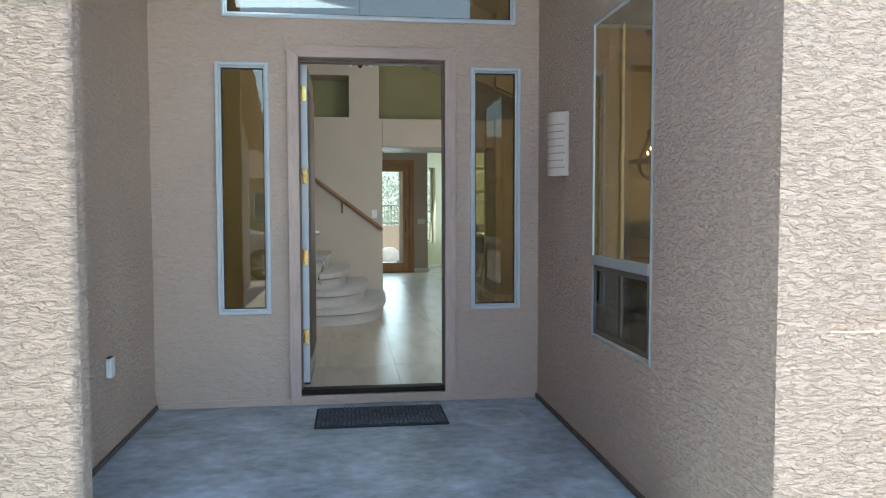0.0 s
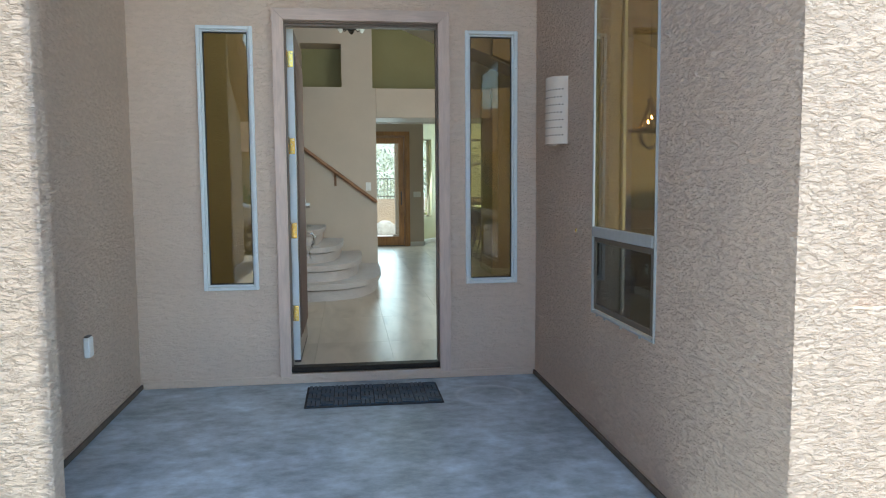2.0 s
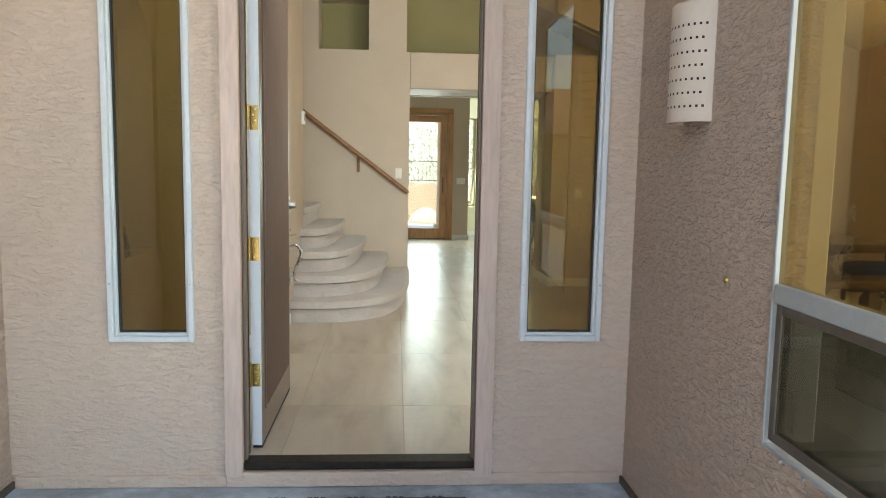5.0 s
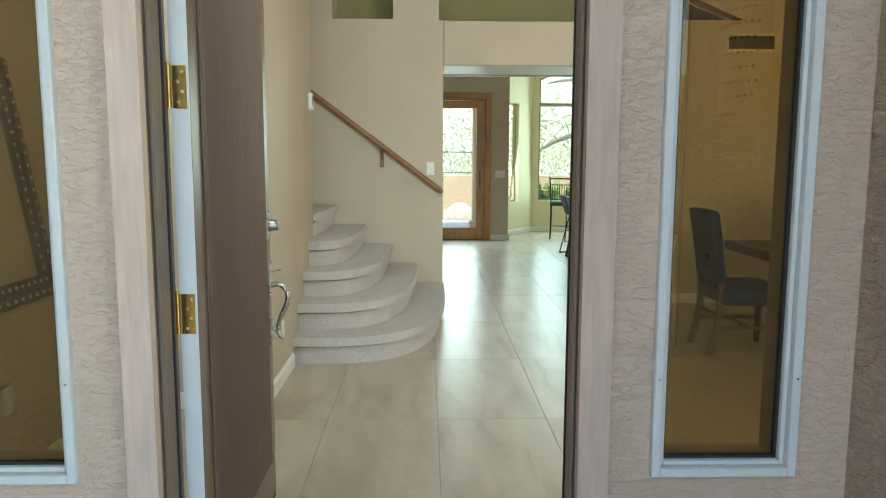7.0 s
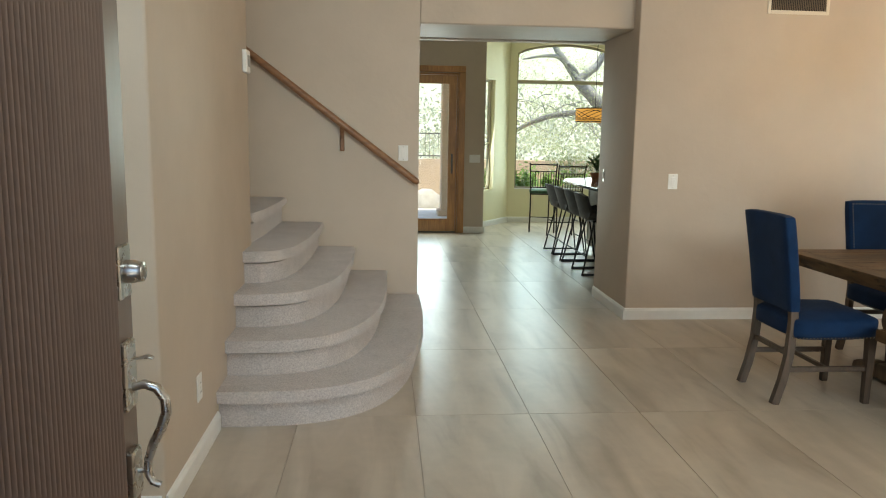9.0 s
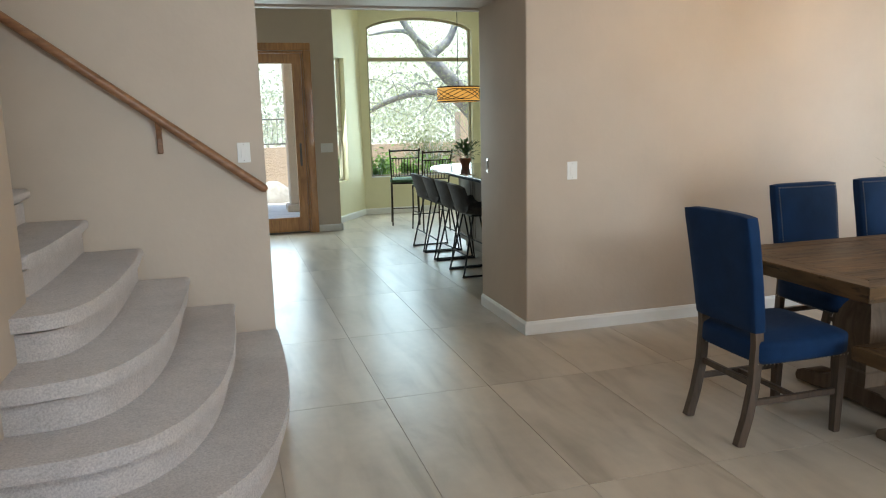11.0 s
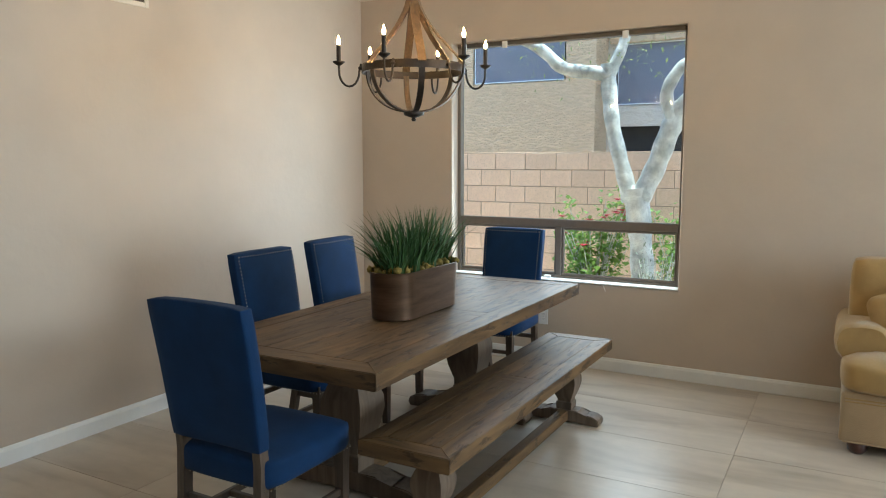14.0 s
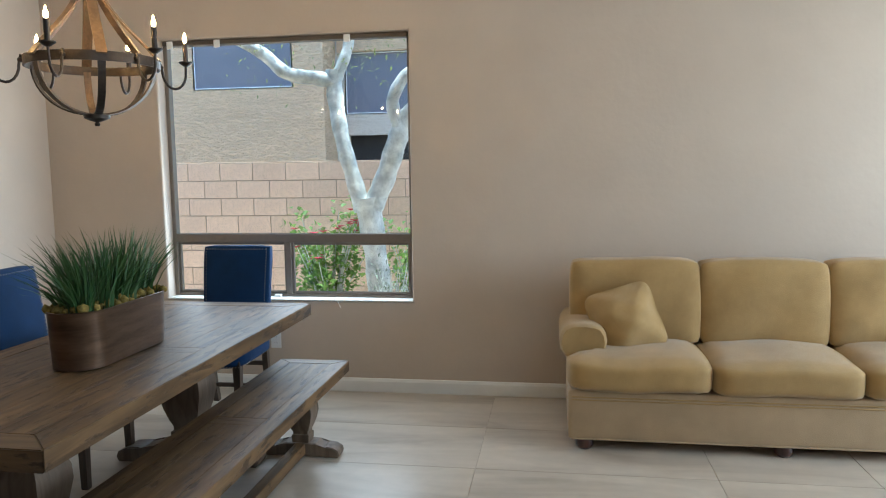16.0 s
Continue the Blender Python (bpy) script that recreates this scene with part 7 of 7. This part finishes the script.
structure("patio_roof", boxed(-2.0, 1.95, 17.34, 20.6, 3.24, 3.4), STUCCO_SOFT, "patio roof")
PALE_LEAF = leaf_material("pale_mesquite_leaf", (0.34, 0.38, 0.17), (0.60, 0.66, 0.30))
DARK_BARK = material("dark_mesquite_bark", (0.25, 0.235, 0.225), 0.9, vary=0.4, scale=14, bump=1.0, bump_scale=30)
mq = thing("mesquite_tree", (0, 0, 0), 0, "spreading mesquite tree with dark crooked limbs and thin leaves", "tree")
part("trunk", limb(bmesh.new(), [(5.9, 21.9, -0.25), (5.75, 21.8, 0.7), (5.45, 21.7, 1.5), (5.0, 21.5, 2.1), (4.75, 21.45, 2.35), (4.43, 21.5, 2.68)], [0.22, 0.19, 0.16, 0.145, 0.13, 0.115]), DARK_BARK, mq, "", 80)
for pts, rad in (([(4.45, 21.5, 2.66), (4.25, 21.5, 2.95), (3.98, 21.5, 3.3), (3.7, 21.5, 3.9)], [0.09, 0.075, 0.07, 0.04]),
                 ([(4.45, 21.5, 2.66), (4.7, 21.5, 2.85), (4.9, 21.5, 3.05), (5.1, 21.4, 3.6)], [0.10, 0.085, 0.075, 0.04]),
                 ([(4.2, 21.5, 3.02), (4.0, 21.5, 3.14), (3.7, 21.6, 3.15), (3.3, 21.6, 3.08)], [0.05, 0.045, 0.035, 0.015]),
                 ([(4.5, 21.5, 2.72), (4.35, 21.45, 2.9), (4.2, 21.4, 3.0)], [0.05, 0.045, 0.03]),
                 ([(5.6, 21.75, 1.2), (5.1, 21.6, 1.75), (4.6, 21.5, 1.98), (4.05, 21.5, 1.95), (3.5, 21.5, 1.78), (3.1, 21.5, 1.55)], [0.10, 0.075, 0.065, 0.06, 0.05, 0.03])):
    part("limb", limb(bmesh.new(), pts, rad), DARK_BARK, mq, "", 80)
for i in range(34):
    s0 = Vector((rnd.uniform(3.0, 5.2), 21.5 + rnd.uniform(-0.5, 0.5), rnd.uniform(1.75, 2.4)))
    dd = Vector((rnd.uniform(-0.9, 0.9), rnd.uniform(-0.5, 0.5), rnd.uniform(-0.75, 0.35)))
    part("twig", limb(bmesh.new(), [s0, s0 + dd * 0.4 + Vector((0, 0, 0.06)), s0 + dd], [0.012, 0.009, 0.004], 5), DARK_BARK, mq)
bm = bmesh.new()
for i in range(210):
    foliage(bm, (rnd.uniform(2.4, 6.4), rnd.uniform(20.9, 22.4), rnd.uniform(1.3, 3.9)), (0.28, 0.25, 0.16), 75, 0.045, 0.008, 0.2)
tagged(part("crown", bm, PALE_LEAF, mq, "thin yellow-green foliage"), "", "", "", "stuff")
DUSTY = leaf_material("dusty_green_leaf", (0.20, 0.22, 0.12), (0.38, 0.42, 0.20), 0.7)
shrub("desert_bush", (4.9, 23.0, -0.22), (0.9, 0.5, 1.5), 1500, DUSTY, "rounded dusty green bush before the garden wall", 0, 40, 0.08, 0.025)
shrub("desert_bush", (0.9, 22.6, -0.22), (0.5, 0.4, 0.4), 300, DUSTY, "low dusty green bush on the gravel", 0, 14, 0.06, 0.02)
for x, y in ((2.9, 19.5), (3.5, 19.7), (3.2, 20.1), (4.0, 19.6), (2.45, 19.4)):
    shrub("flower_bed_plant", (x, y, -0.06), (0.34, 0.3, 0.92), 620, BRIGHT_LEAF, "bright green leafy plant below the bay window", 0, 14, 0.09, 0.035)
ROCK = material("granite_boulder", (0.40, 0.36, 0.32), 0.9, vary=0.3, scale=8, bump=0.9, bump_scale=25)
def boulder(at, size):
    t = thing("boulder", at, 0, "weathered grey boulder on the gravel", "rock")
    bm = bmesh.new()
    bmesh.ops.create_icosphere(bm, subdivisions=3, radius=1)
    for v in bm.verts:
        k = 1 + 0.18 * noise.noise(v.co * 1.4 + Vector(at)) + 0.07 * noise.noise(v.co * 4)
        v.co = Vector((v.co.x * size[0], v.co.y * size[1], max(-0.3, v.co.z) * size[2])) * k
    zmin = min(v.co.z for v in bm.verts)
    part("stone", moved(bm, 0, 0, -zmin - 0.02), ROCK, t, "", 60)
boulder((1.35, 22.0, -0.22), (0.45, 0.35, 0.42))
boulder((1.75, 22.7, -0.22), (0.35, 0.3, 0.3))
# far trees and hills close the view
bm = bmesh.new()
for i in range(300):
    foliage(bm, (rnd.uniform(-8, 22), rnd.uniform(30, 42), 0.2 + 3.0 * rnd.random() ** 1.2), (0.9, 0.8, 0.5), 60, 0.20, 0.06, 0.1)
tagged(part("far_scrub", bm, leaf_material("far_dusty_leaf", (0.30, 0.31, 0.22), (0.5, 0.52, 0.36), 0.8)), "distant pale green desert scrub behind the fence", "", "", "stuff")

bm = bmesh.new()
grid = [[bm.verts.new((-80 + 5 * i, 62 + 5 * j, -0.6 + (17.0 + 3.0 * math.sin(i * 0.23) + 2.5 * noise.noise((i * 0.31, j * 0.4, 3))) * math.sin(math.pi * j / 12) ** 0.8 if 0 < j < 12 else -0.6)) for j in range(13)] for i in range(41)]
for p, q in zip(grid, grid[1:]):
    for j in range(12):
        bm.faces.new((p[j], q[j], q[j + 1], p[j + 1]))
structure("hillside", bm, material("desert_hillside", (0.40, 0.385, 0.31), 0.95, vary=0.4, scale=0.9, tint=(0.27, 0.28, 0.20), stain=0.3, stain_scale=0.2), "low brush-covered desert hillside beyond the garden", 60)

# ---------------------------------------------------------------- front yard, met in the window reflections
gar = thing("garage_wing", (0, 0, 0), 0, "tan stucco garage wing with a clay tile eave beside the drive", "house")
part("wall", boxed(-8.0, -1.75, -2.9, 3.9, -0.2, 2.75), STUCCO, gar)
RIDGE = 0.5
def pitch(y):
    return 2.72 + 0.46 * (3.5 - abs(y - RIDGE))
bm = bmesh.new()
prism(bm, [(-3.05, pitch(-3.05) - 0.1), (-3.05, pitch(-3.05) + 0.02), (RIDGE, pitch(RIDGE)), (3.95, pitch(3.95) + 0.02), (3.95, pitch(3.95) - 0.1), (RIDGE, pitch(RIDGE) - 0.12)], -8.5, -1.48, "x")
part("roof", bm, ROOF_TILE, gar)
bm = bmesh.new()
prism(bm, [(-2.9, 2.751), (RIDGE, pitch(RIDGE) - 0.13), (3.9, 2.751)], -2.0, -1.752, "x")
part("gable", bm, STUCCO, gar)
for side in (-1, 1):
    for i in range(10):
        y = RIDGE + side * (0.15 + 0.36 * i)
        part("rake_tile", tube(bmesh.new(), [(-1.50, y, pitch(y) + 0.03), (-1.50, y + side * 0.40, pitch(y + side * 0.40) + 0.06)], [0.105, 0.135], 10, 0.8), ROOF_TILE, gar)
hse = thing("house_opposite", (0, 0, 0), 0, "pale stucco house with a clay tile roof across the street", "house")
part("wall", boxed(-16, 10, -40, -30, -0.2, 3.2), NEIGHBOUR, hse)
bm = bmesh.new()
prism(bm, [(-41, 3.2), (-29.4, 3.2), (-35, 6.2)], -16.6, 10.6, "x")
part("roof", bm, ROOF_TILE, hse)
for x in (-12.0, -5.0, 1.0, 6.0):
    w = part("window", boxed(x, x + 1.6, -29.99, -29.93, 0.9, 2.4), SUNSCREEN, hse, "dark window")
    bm = bmesh.new()
    frame_bars(bm, "y", -29.95, -29.88, x - 0.06, x + 1.66, 0.84, 2.46, 0.06)
    part("frame", bm, ALU, w)
structure("road", boxed(-60, 60, -24, -17, -0.24, -0.2), material("asphalt", (0.055, 0.055, 0.055), 0.9, vary=0.3, scale=40, bump=0.5), "grey asphalt street")
for x in (-5.5, -3.6, -1.9, 2.6, 4.4):
    shrub("hedge_bush", (x, -15.0, -0.22), (1.0, 0.7, 1.75), 900, LEAF, "clipped green hedge bush along the street", 0, 40, 0.12, 0.05)
shrub("red_shrub", (-2.4, -12.6, -0.22), (0.9, 0.5, 0.8), 700, material("reddish_leaf", (0.20, 0.06, 0.04), 0.6, vary=0.5, scale=8), "low reddish shrub along the street", 0, 24, 0.09, 0.03)
CAR_PAINT = material("silver_car_paint", (0.62, 0.64, 0.66), 0.18, 0.6, vary=0.04, scale=40, coat=0.8)
car = thing("parked_car", (-3.05, -4.95, -0.12), 0, "silver saloon car parked on the drive", "car")
bm = bmesh.new()
side = [(-2.2, 0.30), (-2.25, 0.62), (-2.1, 0.86), (-1.45, 0.92), (-0.8, 1.36), (0.35, 1.40), (1.05, 0.98), (1.95, 0.86), (2.2, 0.66), (2.22, 0.34)]
prism(bm, side, -0.85, 0.85, "y")
for v in bm.verts:
    if v.co.z > 0.95:
        v.co.y *= 0.78
bmesh.ops.bevel(bm, geom=list(bm.edges), offset=0.05, segments=3, affect="EDGES")
part("body", bm, CAR_PAINT, car, "silver painted body", 40)
for s in (-1, 1):
    bm = bmesh.new()
    prism(bm, [(-1.2, 0.95), (-0.75, 1.28), (0.32, 1.31), (0.85, 0.99)], s * 0.76, s * 0.80, "y")
    part("side_glass", bm, material("car_glass", (0.02, 0.025, 0.03), 0.05), car, "dark side glass")
    for x in (-1.38, 1.38):
        ty = part("tyre", lathe(bmesh.new(), [(0.22, s * 0.72), (0.31, s * 0.72), (0.335, s * 0.76), (0.335, s * 0.86), (0.31, s * 0.90), (0.22, s * 0.90)], 28, (x, 0, 0.335), "y"), BLACK_RUBBER, car)
        bm = bmesh.new()
        lathe(bm, [(0.05, s * 0.895), (0.06, s * 0.91), (0.03, s * 0.915)], 14, (x, 0, 0.335), "y")
        for k in range(5):
            a = 2 * math.pi * k / 5
            bar(bm, [(x + 0.04 * math.cos(a), s * 0.905, 0.335 + 0.04 * math.sin(a)), (x + 0.225 * math.cos(a), s * 0.902, 0.335 + 0.225 * math.sin(a))], 0.06, 0.012, (0, 1, 0))
        part("rim", bm, CAR_PAINT, ty, "silver alloy rim")
shrub("yard_bush", (-1.35, -3.35, -0.13), (0.3, 0.3, 0.5), 260, DUSTY, "low dusty bush beside the drive", 0, 16, 0.06, 0.02)
# ---------------------------------------------------------------- blocks of the garden wall
def lay_blocks():
    """Concrete blocks in running bond, 0.4 by 0.2 m, proud of the mortar."""
    shared = {}
    for r in range(9):
        z0_ = 1.641 - 0.2035 * (r + 1)
        y = 8.0 + (0.2 if r % 2 else 0.0)
        ys = ([8.0] if r % 2 else []) + [y + 0.4 * i for i in range(17) if y + 0.4 * i < 14.4] + [14.4]
        for a, b in zip(ys, ys[1:]):
            wdt = round(b - a, 3)
            if wdt < 0.05:
                continue
            if wdt not in shared:
                bm = boxed(-0.004, 0.006, -wdt / 2 + 0.005, wdt / 2 - 0.005, 0.004, 0.1985, bevel=0.003)
                me = bpy.data.meshes.new("block")
                bmesh.ops.recalc_face_normals(bm, faces=bm.faces)
                bm.to_mesh(me)
                bm.free()
                me.materials.append(BLOCK)
                shared[wdt] = me
            ob = new("block", shared[wdt])
            ob.parent = yard_wall
            ob.location = (YW, (a + b) / 2, z0_)


lay_blocks()
# ---------------------------------------------------------------- floor tiles, last
def lay_tiles():
    """Porcelain tiles, 0.6 by 1.2 m, in a straight grid, cut at the edges of the rooms."""
    rooms = [(-1.25, 6.15, 6.58, 17.3), (1.78, 6.15, 3.42, 6.58), (1.85, 5.15, 17.3, 18.72)]
    shared = {}
    for rx0, rx1, ry0, ry1 in rooms:
        for i in range(-6, 12):
            for j in range(-8, 10):
                x0, y0 = max(rx0, 1.21 + 0.6 * i), max(ry0, 9.73 + 1.2 * j)
                x1, y1 = min(rx1, 1.21 + 0.6 * (i + 1)), min(ry1, 9.73 + 1.2 * (j + 1))
                w, h = round(x1 - x0, 3), round(y1 - y0, 3)
                if w < 0.03 or h < 0.03:
                    continue
                if (w, h) not in shared:
                    bm = boxed(-w / 2 + 0.0014, w / 2 - 0.0014, -h / 2 + 0.0014, h / 2 - 0.0014, -0.012, 0, bevel=0.0006)
                    me = bpy.data.meshes.new("floor_tile")
                    bmesh.ops.recalc_face_normals(bm, faces=bm.faces)
                    bm.to_mesh(me)
                    bm.free()
                    me.materials.append(TILE)
                    shared[(w, h)] = me
                ob = new("floor_tile", shared[(w, h)])
                ob.parent = FLOOR
                ob.location = ((x0 + x1) / 2, (y0 + y1) / 2, 0)


lay_tiles()
